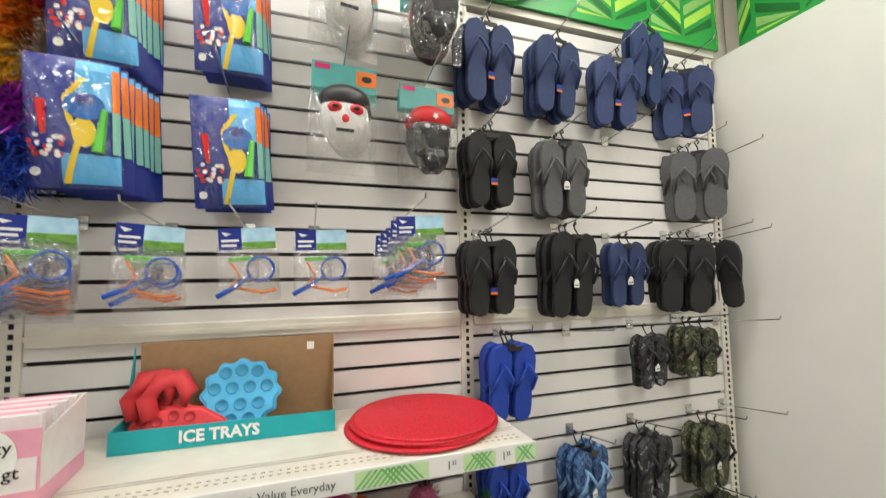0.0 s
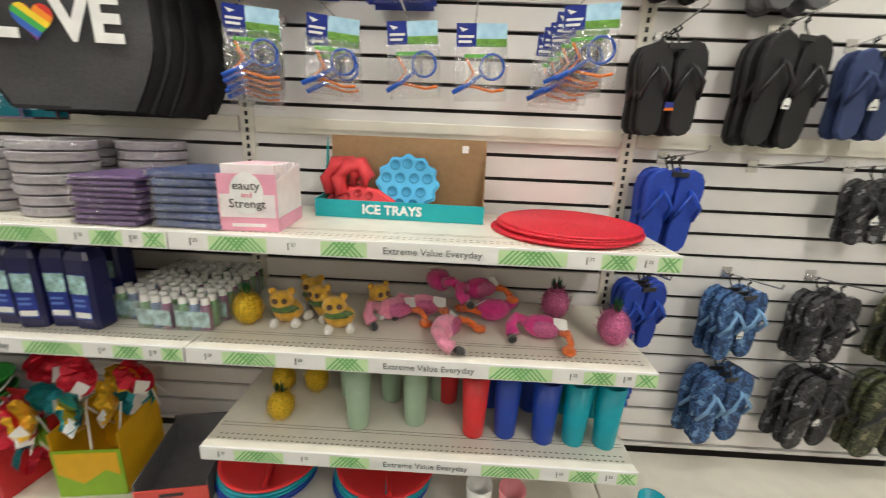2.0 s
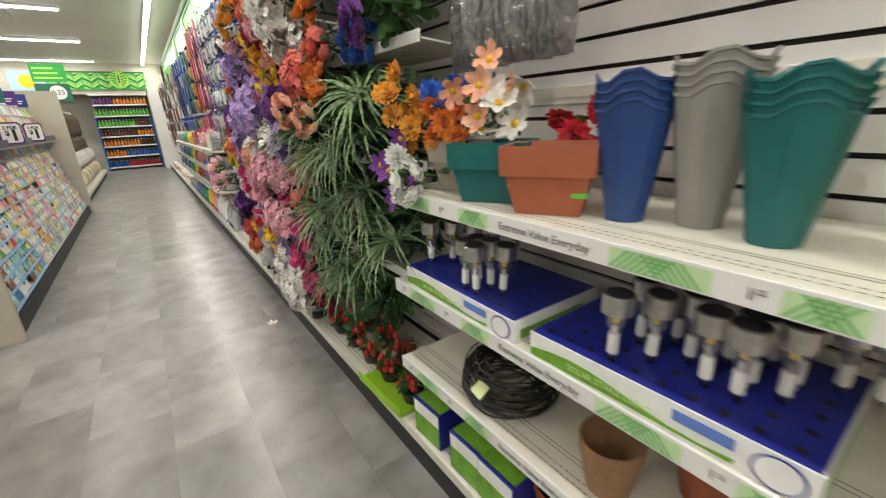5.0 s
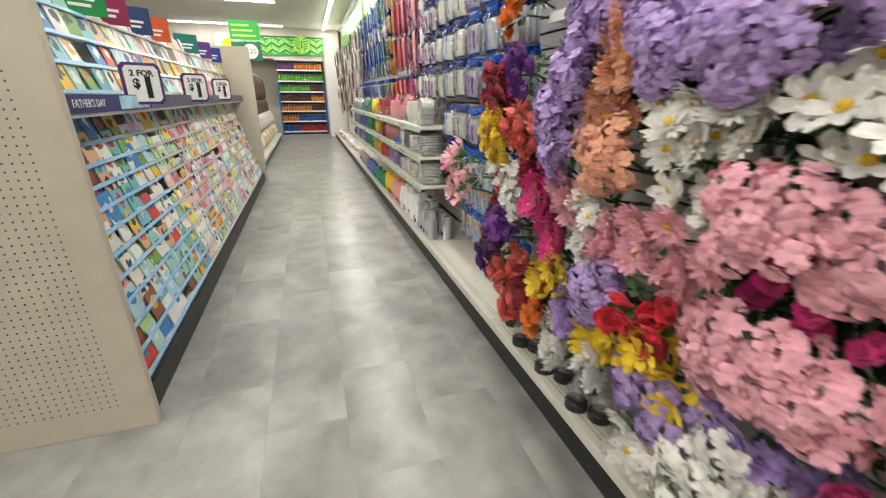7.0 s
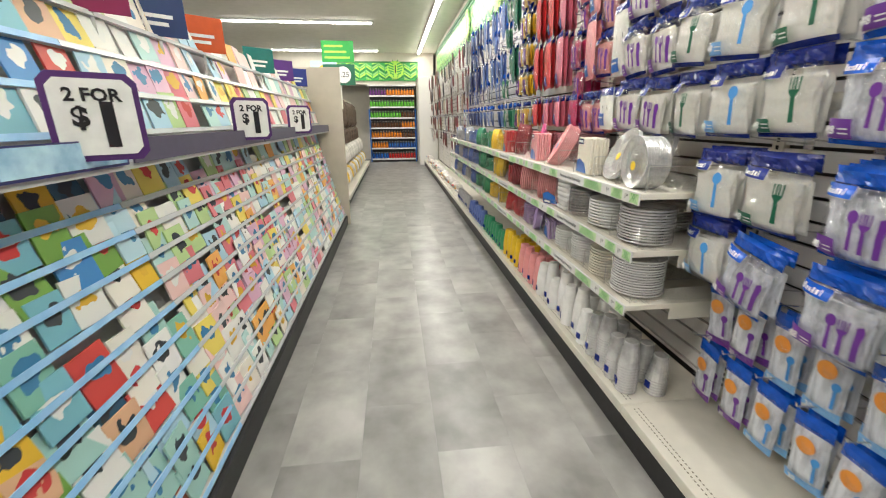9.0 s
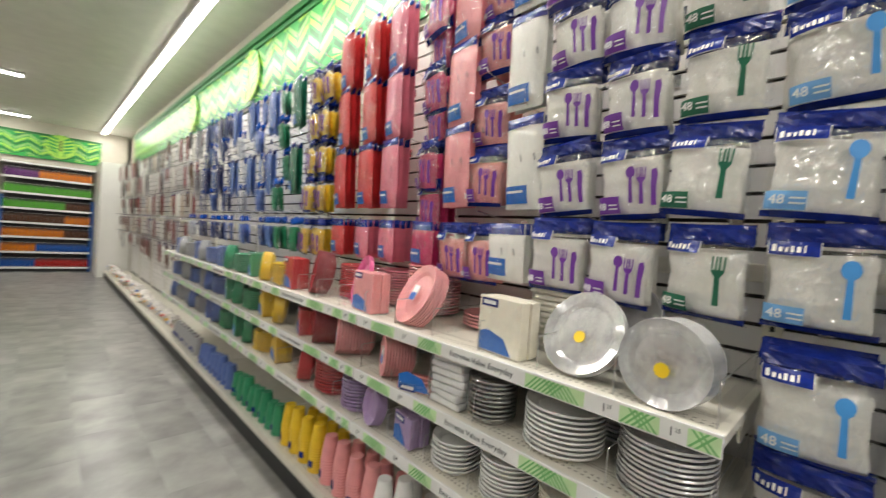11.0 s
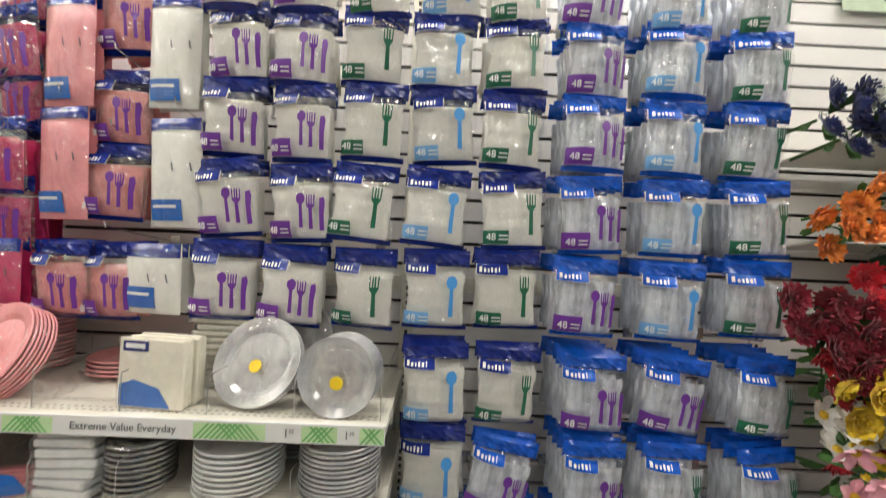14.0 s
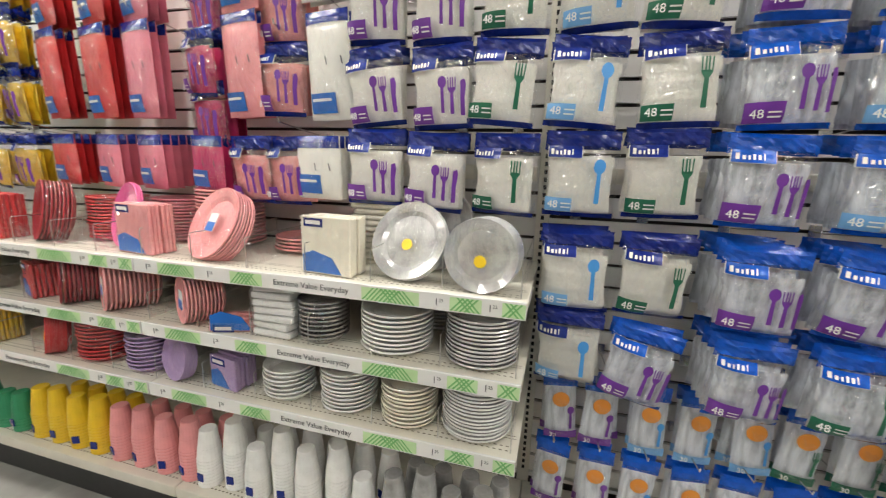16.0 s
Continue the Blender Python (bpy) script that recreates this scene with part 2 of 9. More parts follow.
structure("wall_east", 5.0, 5.2, Y_SOUTH, 0.3, 0, CEIL, WALL_BEIGE, "plain off-white shop wall", "wall")

# end panel beside the sandals
structure("wall_end_panel", X_EAST, X_EAST + 0.14, -0.72, 0.05, 0, 2.45, PANEL_WHITE, "tall smooth white end panel", "wall")
structure("wall_east_upper", X_EAST + 0.16, X_EAST + 0.3, -3.0, 0.05, 0, CEIL, WALL_BEIGE, "wall above the white end panel", "wall")

# unseen partition, added to keep far lamplight off the low shelves
structure("wall_aisle_back", -5.6, 5.0, -3.2, -3.05, 0, 1.75, WALL_BEIGE, "unseen beige partition added to block far lamplight", "wall")

# ceiling lamps
def ceiling_lamp(x, y, along, length, gain=1.0):
    ob = empty("ceiling_lamp", pose(x, y, CEIL, 0, 0, 0 if along == "x" else 90), "white fluorescent strip lamp fixed under the ceiling, lit", "ceiling lamp", "ceiling strip lamps")
    h = length / 2
    bm = box(bmnew(), -h, h, -0.05, 0.05, -0.035, 0)
    part("housing", bm, WHITE, ob)
    bm = box(bmnew(), -h + 0.02, h - 0.02, -0.034, 0.034, -0.062, -0.036, bevel=0.012)
    part("tube", bm, LAMP, ob, "lit fluorescent tube")
    li = bpy.data.lights.new("lamp_light", "AREA")
    li.shape, li.size, li.size_y, li.energy, li.color = "RECTANGLE", length - 0.05, 0.1, gain * LAMP_POWER * length / 2.4, (1.0, 0.96, 0.90)
    lo = new("lamp_light", li)
    lo.parent = ob
    lo.matrix_basis = pose(0, 0, -0.07)
    return ob


for xs in (-7.6, -11.9, -16.9):
    ceiling_lamp(xs, -0.48, "x", 4.9, 0.37)
# no known lamp: strip added to brighten the upper wall here
ceiling_lamp(-1.4, -0.75, "x", 4.9, 0.42)
# the one at 0.9 is unseen, added to brighten the sandal end
for xs in (0.9, -2.4, -5.6, -8.9, -12.2, -15.4, -18.9):
    ceiling_lamp(xs, -3.15, "y", 3.0, 0.85 if xs > 0 else (0.30 if xs > -3 else (0.68 if xs > -16 else 0.4)))
for xs in (-2.4, -8.9, -15.4):
    ceiling_lamp(xs, -7.0, "y", 3.0, 0.7)

# slatwall: sections between slotted uprights
TOP = 2.44
RAIL = (1.292, 1.342)
GROOVES = sorted([1.382 + 0.0762 * k for k in range(0, 14)] + [1.253 - 0.0762 * k for k in range(0, 15)])
SECTIONS = range(-15, 1)
north = bpy.data.objects["wall_north"]
strips = []
edges = [0.16] + GROOVES + [TOP]
for a, b in zip(edges, edges[1:]):
    lo, hi = a + 0.006, b - 0.006
    if hi - lo > 0.01:
        strips.append((lo, hi))
proto = {}
for lo, hi in strips:
    part("slat_board", box(bmnew(), -15 * W + 0.02, -10 * W - 0.02, 0, 0.014, lo, hi), WHITE_BOARD, north)
for sec in range(-10, 1):
    x0 = sec * W
    for lo, hi in strips:
        k = round(hi - lo, 3)
        if k not in proto:
            bm = box(bmnew(), 0.02, W - 0.02, 0, 0.014, 0, hi - lo)
            proto[k] = part("slat_board", bm, WHITE_BOARD, north)
            proto[k].matrix_basis = pose(x0, 0.0, lo)
        else:
            again(proto[k], north, pose(x0, 0, lo))
# near-black sheet behind the boards stands in for shade in the grooves
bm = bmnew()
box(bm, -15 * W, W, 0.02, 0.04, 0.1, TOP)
tagged(part("slatwall_backing", bm, GROOVE_SHADE), label="dark sheet behind the slats, standing in for groove shade", category="wall", kind="structure")

up = None
for sec in range(-15, 2):
    x = sec * W
    ob = empty("shelf_upright", pose(x, 0, 0), "cream steel slotted shelving upright", "upright", "slotted uprights")
    if up is None:
        bm = box(bmnew(), -0.022, 0.022, -0.008, 0.018, 0, TOP + 0.01, bevel=0.002)
        post = part("post", bm, CREAM_METAL, ob)
        bm = bmnew()
        z = 0.2
        while z < TOP - 0.03:
            box(bm, -0.005, 0.005, -0.0095, -0.0075, z, z + 0.014)
            z += 0.0254
        slots = part("slot_row", bm, SLOT, ob, "dark slots", kind="stuff")
        up = (post, slots)
    else:
        again(up[0], ob)
        again(up[1], ob)
railp = None
for sec in SECTIONS:
    if railp is None:
        bm = box(bmnew(), 0.026, W - 0.026, -0.012, 0.0, RAIL[0], RAIL[1], bevel=0.004)
        box(bm, 0.026, W - 0.026, -0.016, -0.008, RAIL[0] + 0.018, RAIL[1] - 0.018)
        railp = tagged(part("trim_rail", bm, CREAM_METAL), label="cream horizontal metal rail on the slatwall", category="trim", kind="structure", group="slatwall rails")
        railp.matrix_basis = pose(sec * W, 0, 0)
    else:
        o = again(railp, None, pose(sec * W, 0, 0))
        tagged(o, railp["label"], "trim", "slatwall rails", "structure")
tagged(part("trim_top", box(bmnew(), -15 * W, W + 0.03, -0.014, 0.04, TOP + 0.012, TOP + 0.04), CREAM_METAL), label="cream cap along the top of the slatwall", category="trim", kind="structure")

# base decks and shelves
TEXT_INK = mat("strip_ink", (0.10, 0.11, 0.11), 0.4)


def hatch(bm, x0, x1, z0, z1, y, mi):
    """Slanting bars between two ends of a strip."""
    h = z1 - z0
    x = x0
    step, wid = 0.012, 0.0055
    flip = 1
    mid = (x0 + x1) / 2
    while x < x1 - wid:
        s = h * 0.9 if x < mid else -h * 0.9
        a, b = x, x + wid
        pts = [(a, z0), (b, z0), (min(max(b + s, x0), x1), z1), (min(max(a + s, x0), x1), z1)]
        if abs(pts[2][0] - pts[3][0]) > 0.001:
            quad(bm, [(p, y, q) for p, q in pts], mi)
        x += step


HATCHES = ((0.10, 0.24), (0.37, 0.48), (0.79, 0.95), (1.03, 1.11), (1.16, 1.215))
PRICES = ((0.296), (0.06), (1.0), (1.135))
SHELF = {}


def shelf(sec, top, front, words=True, kind="shelf"):
    """One 1.22 m shelf, its deck's top at that height, with the price strip along its front."""
    ob = empty("wall_shelf", pose(sec * W, 0, top), "cream steel shelf with a green and white price strip", "shelf", "wall shelves")
    key = (front, words)
    if key in SHELF:
        for o in SHELF[key]:
            again(o, ob, o.matrix_basis)
        return ob
    made = []
    bm = box(bmnew(), 0.002, W - 0.002, front, -0.012, -0.022, 0.0, bevel=0.002)
    made.append(part("deck", bm, CREAM_SHELF, ob))
    bm = bmnew()
    for row in range(2):
        x = 0.03
        while x < W - 0.03:
            quad(bm, [(x, front + 0.03 + row * 0.018, 0.0008), (x + 0.008, front + 0.03 + row * 0.018, 0.0008), (x + 0.008, front + 0.034 + row * 0.018, 0.0008), (x, front + 0.034 + row * 0.018, 0.0008)])
            x += 0.0165
    for row in range(2):
        quad(bm, [(0.01, front + 0.085 + row * 0.012, 0.0008), (W - 0.01, front + 0.085 + row * 0.012, 0.0008), (W - 0.01, front + 0.087 + row * 0.012, 0.0008), (0.01, front + 0.087 + row * 0.012, 0.0008)])
    made.append(part("perforations", bm, mat_perf, ob, "punched slots along the deck", kind="stuff"))
    bm = box(bmnew(), 0.003, W - 0.003, front - 0.008, front - 0.0005, -0.042, 0.003, bevel=0.0015)
    made.append(part("price_channel", bm, STRIP, ob, "white price strip"))
    for a, b in HATCHES:
        bm = bmnew()
        quad(bm, [(a, front - 0.0086, -0.038), (b, front - 0.0086, -0.038), (b, front - 0.0086, -0.003), (a, front - 0.0086, -0.003)], 0)
        hatch(bm, a, b, -0.038, -0.003, front - 0.0092, 1)
        made.append(part("green_pattern", bm, [GREEN_LT2, GREEN_MD2], ob, "green hatched pattern"))
    for px in PRICES:
        made.append(letters("1", 0.026, "price", TEXT_INK, ob, pose(px - 0.004, front - 0.009, -0.021)))
        made.append(letters("25", 0.012, "price_cents", TEXT_INK, ob, pose(px + 0.008, front - 0.009, -0.016)))
    if words:
        made.append(letters("Extreme Value Everyday", 0.0238, "slogan", TEXT_INK, ob, pose(0.635, front - 0.009, -0.02), "grey printed slogan"))
    for x in (0.004, W - 0.012):
        bm = prism(bmnew(), [(x, -0.07), (x + 0.006, -0.07), (x + 0.006, -0.02), (x, -0.02)], -0.3, -0.005)
        made.append(part("bracket", bm, CREAM_METAL, ob))
    SHELF[key] = made
    return ob


mat_perf = mat("perforation", (0.16, 0.14, 0.10), 0.7)
GREEN_LT2 = mat("strip_green", (0.55, 0.75, 0.42), 0.3, 0.05, 30)
GREEN_MD2 = mat("strip_hatch", (0.18, 0.48, 0.16), 0.3, 0.05, 30)

FRONT, FRONT_C = -0.43, -0.485
for sec in (-1, -2, -3):
    shelf(sec, 1.06, FRONT)
    shelf(sec, 0.752, FRONT)
shelf(-1, 0.445, FRONT)
shelf(-3, 0.445, FRONT)
for sec in (-7, -8, -9, -10):
    shelf(sec, 1.022, FRONT_C)
    shelf(sec, 0.81, FRONT_C)
    shelf(sec, 0.596, FRONT_C)

base = None
for sec in SECTIONS:
    ob = empty("base_deck", pose(sec * W, 0, 0), "cream steel base deck with a black kick plate", "base deck", "base decks")
    if base is None:
        d = part("deck", box(bmnew(), 0.002, W - 0.002, -0.445, -0.012, 0.105, 0.15, bevel=0.004), CREAM_SHELF, ob)
        k = part("kick_plate", box(bmnew(), 0, W, -0.437, -0.415, 0, 0.104), BLACK_KICK, ob, "black kick plate")
        bm = bmnew()
        for row in range(2):
            x = 0.03
            while x < W - 0.03:
                quad(bm, [(x, -0.41 + row * 0.018, 0.1508), (x + 0.008, -0.41 + row * 0.018, 0.1508), (x + 0.008, -0.405 + row * 0.018, 0.1508), (x, -0.405 + row * 0.018, 0.1508)])
                x += 0.0165
        p = part("perforations", bm, mat_perf, ob, "punched slots along the deck", kind="stuff")
        base = (d, k, p)
    else:
        for o in base:
            again(o, ob)

# ---- things: shared pieces ----
CACHE = {}


def place(key, build, m, **tags):
    """The first of a kind is built where it stands, later ones are copies."""
    if key not in CACHE:
        ob = build()
        ob.matrix_basis = m
        CACHE[key] = ob
    else:
        ob = copy_thing(CACHE[key], m)
    return tagged(ob, **tags)


def thing(name, label, category, group=""):
    return empty(name, Matrix.Identity(4), label, category, group)


def puff(w, h, d, p=3.0):
    """Depth of a filled bag at a place on its face; x from the middle, z down from its top."""
    def f(x, z):
        u, v = min(1, abs(2 * x / w)), min(1, max(0, -z / h))
        e = (1 - u ** p) * (1 - abs(2 * v - 1) ** 4)
        return -d * max(0, e) ** 0.7
    return f


def bag(bm, w, h, d, z0=0.0, nx=8, nz=9, mi=0, wob=0.0, seed=1, back=True):
    f = puff(w, h, d)
    rnd = random.Random(seed)
    for side in ((1, -0.35) if back else (1,)):
        g = []
        for j in range(nz + 1):
            row = []
            for i in range(nx + 1):
                x, z = w * (i / nx - 0.5), -h * j / nz
                inner = 0 < i < nx and 0 < j < nz
                y = f(x, z) * side + (rnd.uniform(-wob, wob) if inner else 0)
                row.append(bm.verts.new((x + (rnd.uniform(-wob, wob) * 0.4), y, z0 + z)))
            g.append(row)
        for j in range(nz):
            for i in range(nx):
                q = (g[j][i], g[j + 1][i], g[j + 1][i + 1], g[j][i + 1])
                bm.faces.new(q if side > 0 else q[::-1]).material_index = mi
    return bm


def patch(bm, f, x0, x1, z0, z1, lift=0.0016, nx=4, nz=3, mi=0):
    """A printed rectangle lying on a bag's face."""
    g = [[bm.verts.new((x0 + (x1 - x0) * i / nx, f(x0 + (x1 - x0) * i / nx, z0 + (z1 - z0) * j / nz) - lift, z0 + (z1 - z0) * j / nz)) for i in range(nx + 1)] for j in range(nz + 1)]
    for j in range(nz):
        for i in range(nx):
            q = (g[j][i], g[j][i + 1], g[j + 1][i + 1], g[j + 1][i])
            bm.faces.new(q).material_index = mi
    return bm


def shape(bm, f, pts, lift=0.0022, mi=0):
    """A printed outline lying on a bag's face."""
    q = bm.faces.new([bm.verts.new((x, f(x, z) - lift, z)) for x, z in pts])
    q.material_index = mi
    q.normal_update()
    if q.normal.y > 0:
        q.normal_flip()
    return bm


def oval(cx, cz, rx, rz, n=12, a0=0.0):
    return [(cx + rx * math.cos(a0 + 2 * math.pi * k / n), cz + rz * math.sin(a0 + 2 * math.pi * k / n)) for k in range(n)]


# ---- plain plastics ----
def plastic(name, c, rough=0.35, **k):
    return mat(name, c, rough, k.pop("var", 0.06), k.pop("scale", 25), **k)


FILM = film("clear_film", 0.115, 0.13, wrinkle=0.9, scale=34)
FILM_V = film("milky_film", 0.17, 0.16, wrinkle=0.9, scale=32, veil=0.02)
CRINKLE = film("crinkled_film", 0.19, 0.10, wrinkle=1.0, scale=52)
NAVY_PRINT = plastic("navy_print", (0.012, 0.03, 0.26), 0.3)
BLUE_PRINT = plastic("blue_print", (0.01, 0.14, 0.52), 0.3)
SKY_PRINT = plastic("sky_print", (0.10, 0.46, 0.86), 0.3)
ORANGE = plastic("orange_plastic", (0.85, 0.20, 0.02))
YELLOW = plastic("yellow_plastic", (0.86, 0.60, 0.02))
GRASS = plastic("green_plastic", (0.10, 0.52, 0.05))
RED = plastic("red_plastic", (0.62, 0.02, 0.025))
TEAL = plastic("teal_plastic", (0.02, 0.40, 0.42))
PURPLE = plastic("purple_print", (0.15, 0.03, 0.30), 0.3)
DKGREEN = plastic("deep_green_print", (0.01, 0.13, 0.07), 0.3)
PINK = plastic("pink_plastic", (0.82, 0.30, 0.33))
HOTPINK = plastic("hot_pink", (0.75, 0.03, 0.20))
BLACK = plastic("black_plastic", (0.018, 0.018, 0.02), 0.4)
GREY = plastic("grey_foam", (0.11, 0.11, 0.115), 0.75, bump=0.2)
PAPER = plastic("white_paper", (0.82, 0.82, 0.80), 0.6)
CARD = mat("brown_card", (0.33, 0.20, 0.10), 0.75, 0.08, 60, 0.1)

# ---- hooks ----


def hook(x, z, length=0.24, lean=0.0):
    key = ("hook", length)

    def build():
        bm = bmnew()
        tube(bm, [(0, 0.0, 0), (0, -0.01, 0.0), (0, -length * 0.6, 0.018), (0, -length, 0.032), (0, -length - 0.004, 0.045)], 0.0026, 5)
        box(bm, -0.016, 0.016, -0.004, 0.0, -0.018, 0.02)
        return tagged(part("display_hook", bm, CHROME), "thin bent steel display hook in the slatwall", "hook", "steel display hooks")
    return place(key, build, pose(x, 0, z, 0, 0, lean))


# ---- sandals ----
FOAM = {}
for nm, c in dict(navy=(0.025, 0.045, 0.13), black=(0.012, 0.012, 0.013), grey=(0.10, 0.10, 0.105), blue=(0.012, 0.05, 0.36)).items():
    FOAM[nm] = mat(nm + "_foam", c, 0.7, 0.1, 90, 0.25, each=0.12)


def camo(name, cols):
    m = mat(name, cols[0], 0.7, 0.1, 90, 0.2)
    t = m.node_tree
    b = t.nodes["Principled BSDF"]
    co = t.nodes.new("ShaderNodeTexCoord")
    n = t.nodes.new("ShaderNodeTexNoise")
    n.inputs["Scale"].default_value = 34
    n.inputs["Detail"].default_value = 1.5
    r = t.nodes.new("ShaderNodeValToRGB")
    r.color_ramp.interpolation = "CONSTANT"
    r.color_ramp.elements[0].color = (*cols[0], 1)
    r.color_ramp.elements[1].position = 0.46
    r.color_ramp.elements[1].color = (*cols[1], 1)
    for p, c in ((0.54, cols[2]), (0.61, cols[3])):
        r.color_ramp.elements.new(p).color = (*c, 1)
    t.links.new(co.outputs["Object"], n.inputs["Vector"])
    t.links.new(n.outputs["Fac"], r.inputs["Fac"])
    t.links.new(r.outputs["Color"], b.inputs["Base Color"])
    return m


FOAM["camo"] = camo("green_camo", ((0.03, 0.035, 0.02), (0.09, 0.10, 0.045), (0.02, 0.02, 0.018), (0.24, 0.22, 0.13)))
FOAM["dark_camo"] = camo("dark_camo", ((0.015, 0.015, 0.017), (0.05, 0.05, 0.055), (0.012, 0.012, 0.013), (0.22, 0.22, 0.23)))
FOAM["pattern"] = camo("blue_pattern", ((0.02, 0.05, 0.13), (0.06, 0.15, 0.34), (0.02, 0.06, 0.18), (0.16, 0.30, 0.52)))
STRAPS = dict(navy=FOAM["navy"], black=BLACK, grey=plastic("grey_strap", (0.09, 0.09, 0.095), 0.4), blue=plastic("blue_strap", (0.012, 0.06, 0.42), 0.3), camo=BLACK, dark_camo=BLACK, pattern=plastic("pale_blue_strap", (0.20, 0.38, 0.62), 0.4))
WORD = dict(navy="navy blue", black="black", grey="grey", blue="bright blue", camo="green camouflage", dark_camo="black and grey camouflage", pattern="blue patterned")


def sole_outline(L, s):
    pts = []
    prof = ((0.0, 0.0), (0.02, 0.020), (0.08, 0.033), (0.2, 0.037), (0.4, 0.036), (0.6, 0.045), (0.75, 0.049), (0.88, 0.043), (0.96, 0.028), (1.0, 0.0))
    k = L / 0.27
    right = [(s * 0 + w * k, v * L) for v, w in prof]
    left = [(-w * k * (0.92 if v > 0.5 else 1.0), v * L) for v, w in prof[1:-1]][::-1]
    return [(x, z - L) for x, z in right + left]


def sandals(color, L, tag):
    def build():
        ob = thing("flip_flops", f"pair of {WORD[color]} foam flip-flops on a hook", "flip-flops", "hanging flip-flops")
        for s in (-1, 1):
            sole = prism(bmnew(), [(s * (0.049 * L / 0.27) + s * x, z) for x, z in sole_outline(L, s)], -0.019, 0.0)
            bmesh.ops.recalc_face_normals(sole, faces=sole.faces)
            bmesh.ops.bevel(sole, geom=[e for e in sole.edges if abs(e.verts[0].co.y - e.verts[1].co.y) < 1e-5], offset=0.003, segments=1, affect="EDGES")
            o = part("sole", sole, FOAM[color], ob)
            c = s * 0.049 * L / 0.27
            z1, z2 = -0.24 * L, -0.60 * L
            bm = bmnew()
            for side in (-1, 1):
                tube(bm, [(c, -0.017, z1), (c + side * 0.008, -0.034, z1 - 0.012), (c + side * 0.030 * L / 0.27, -0.042, (z1 + z2) / 2), (c + side * 0.037 * L / 0.27, -0.016, z2)], [0.004, 0.005, 0.0065, 0.006], 6)
            part("strap", bm, STRAPS[color], ob, "rubber thong strap", smooth=True)
        bm = tube(bmnew(), [(0, 0.0, 0.022), (0.008, -0.004, 0.03), (0, -0.008, 0.036), (-0.009, -0.008, 0.026), (0, -0.008, 0.008), (0, -0.022, -0.01)], 0.0028, 5)
        box(bm, -0.026, 0.026, -0.024, -0.02, -0.022, -0.008)
        part("hanger", bm, BLACK, ob, "black plastic hanger")
        if tag == "white":
            bm = prism(bmnew(), [(0.012 * math.cos(a), -0.60 * L + 0.016 * math.sin(a)) for a in [k * math.pi / 8 for k in range(9)]] + [(-0.012, -0.60 * L - 0.014), (0.012, -0.60 * L - 0.014)], -0.026, -0.024)
            t = part("price_tag", bm, PAPER, ob, "white paper tag")
            part("print", box(bmnew(), -0.008, 0.008, -0.0268, -0.0262, -0.6 * L - 0.008, -0.6 * L - 0.004), GREY, t)
        elif tag:
            bm = box(bmnew(), -0.012, 0.012, -0.026, -0.024, -0.72 * L, -0.63 * L)
            t = part("price_tag", bm, NAVY_PRINT, ob, "navy and orange tag")
            part("print", box(bmnew(), -0.012, 0.012, -0.0272, -0.0262, -0.72 * L, -0.69 * L), ORANGE, t)
        return ob
    return build


SANDALS = (
    # colour, middle, top, length, pairs deep, turn, tag
    ("navy", 0.05, 2.33, 0.28, 3, 8, "o"), ("navy", 0.335, 2.32, 0.28, 3, 4, "o"), ("navy", 0.60, 2.30, 0.27, 2, -10, "o"), ("navy", 0.76, 2.45, 0.30, 2, 10, "white"), ("navy", 0.95, 2.31, 0.28, 2, -40, "o"),
    ("black", 0.05, 1.945, 0.25, 3, 4, "o"), ("grey", 0.335, 1.945, 0.275, 3, 3, "white"), ("grey", 0.985, 1.97, 0.29, 4, -48, ""),
    ("black", 0.045, 1.585, 0.25, 3, 3, "o"), ("black", 0.365, 1.615, 0.30, 4, 8, "white"), ("navy", 0.60, 1.585, 0.24, 2, 0, "white"), ("black", 0.90, 1.60, 0.29, 3, -28, ""), ("black", 1.09, 1.60, 0.28, 1, -75, ""),
    ("blue", 0.115, 1.245, 0.255, 4, 10, ""), ("dark_camo", 0.70, 1.24, 0.2, 2, 5, "white"), ("camo", 0.935, 1.255, 0.195, 4, -14, ""),
    ("blue", 0.085, 0.885, 0.235, 3, 14, ""), ("pattern", 0.40, 0.875, 0.245, 5, 16, "white"), ("dark_camo", 0.68, 0.878, 0.24, 5, 10, ""), ("camo", 0.985, 0.878, 0.245, 5, 8, "white"),
    ("blue", 0.06, 0.585, 0.235, 2, 60, ""), ("pattern", 0.41, 0.582, 0.29, 4, 14, ""), ("dark_camo", 0.735, 0.595, 0.3, 5, 12, "white"), ("camo", 1.0, 0.60, 0.33, 5, 8, ""),
)
for color, x, z, L, deep, turn, tag in SANDALS:
    hook(x, z + 0.02, 0.24)
    deep = min(deep, 3)
    for k in range(deep):
        t = tag if k == deep - 1 else ""
        place(("sandal", color, L, t), sandals(color, L, t), pose(x - 0.004 * (deep - 1 - k) + random.uniform(-0.006, 0.006), -0.04 - 0.036 * k - (0.03 if deep < 3 else 0), z - 0.004, 4, random.uniform(-3, 3), turn + random.uniform(-5, 5)))
for x, z in ((0.62, 2.0), (0.4, 1.25), (1.15, 1.95), (1.16, 1.6), (1.17, 1.25), (1.17, 0.9)):
    hook(x, z, 0.26)

# ---- bubble toy bags ----


MINT = plastic("mint_print", (0.22, 0.52, 0.42), 0.3)


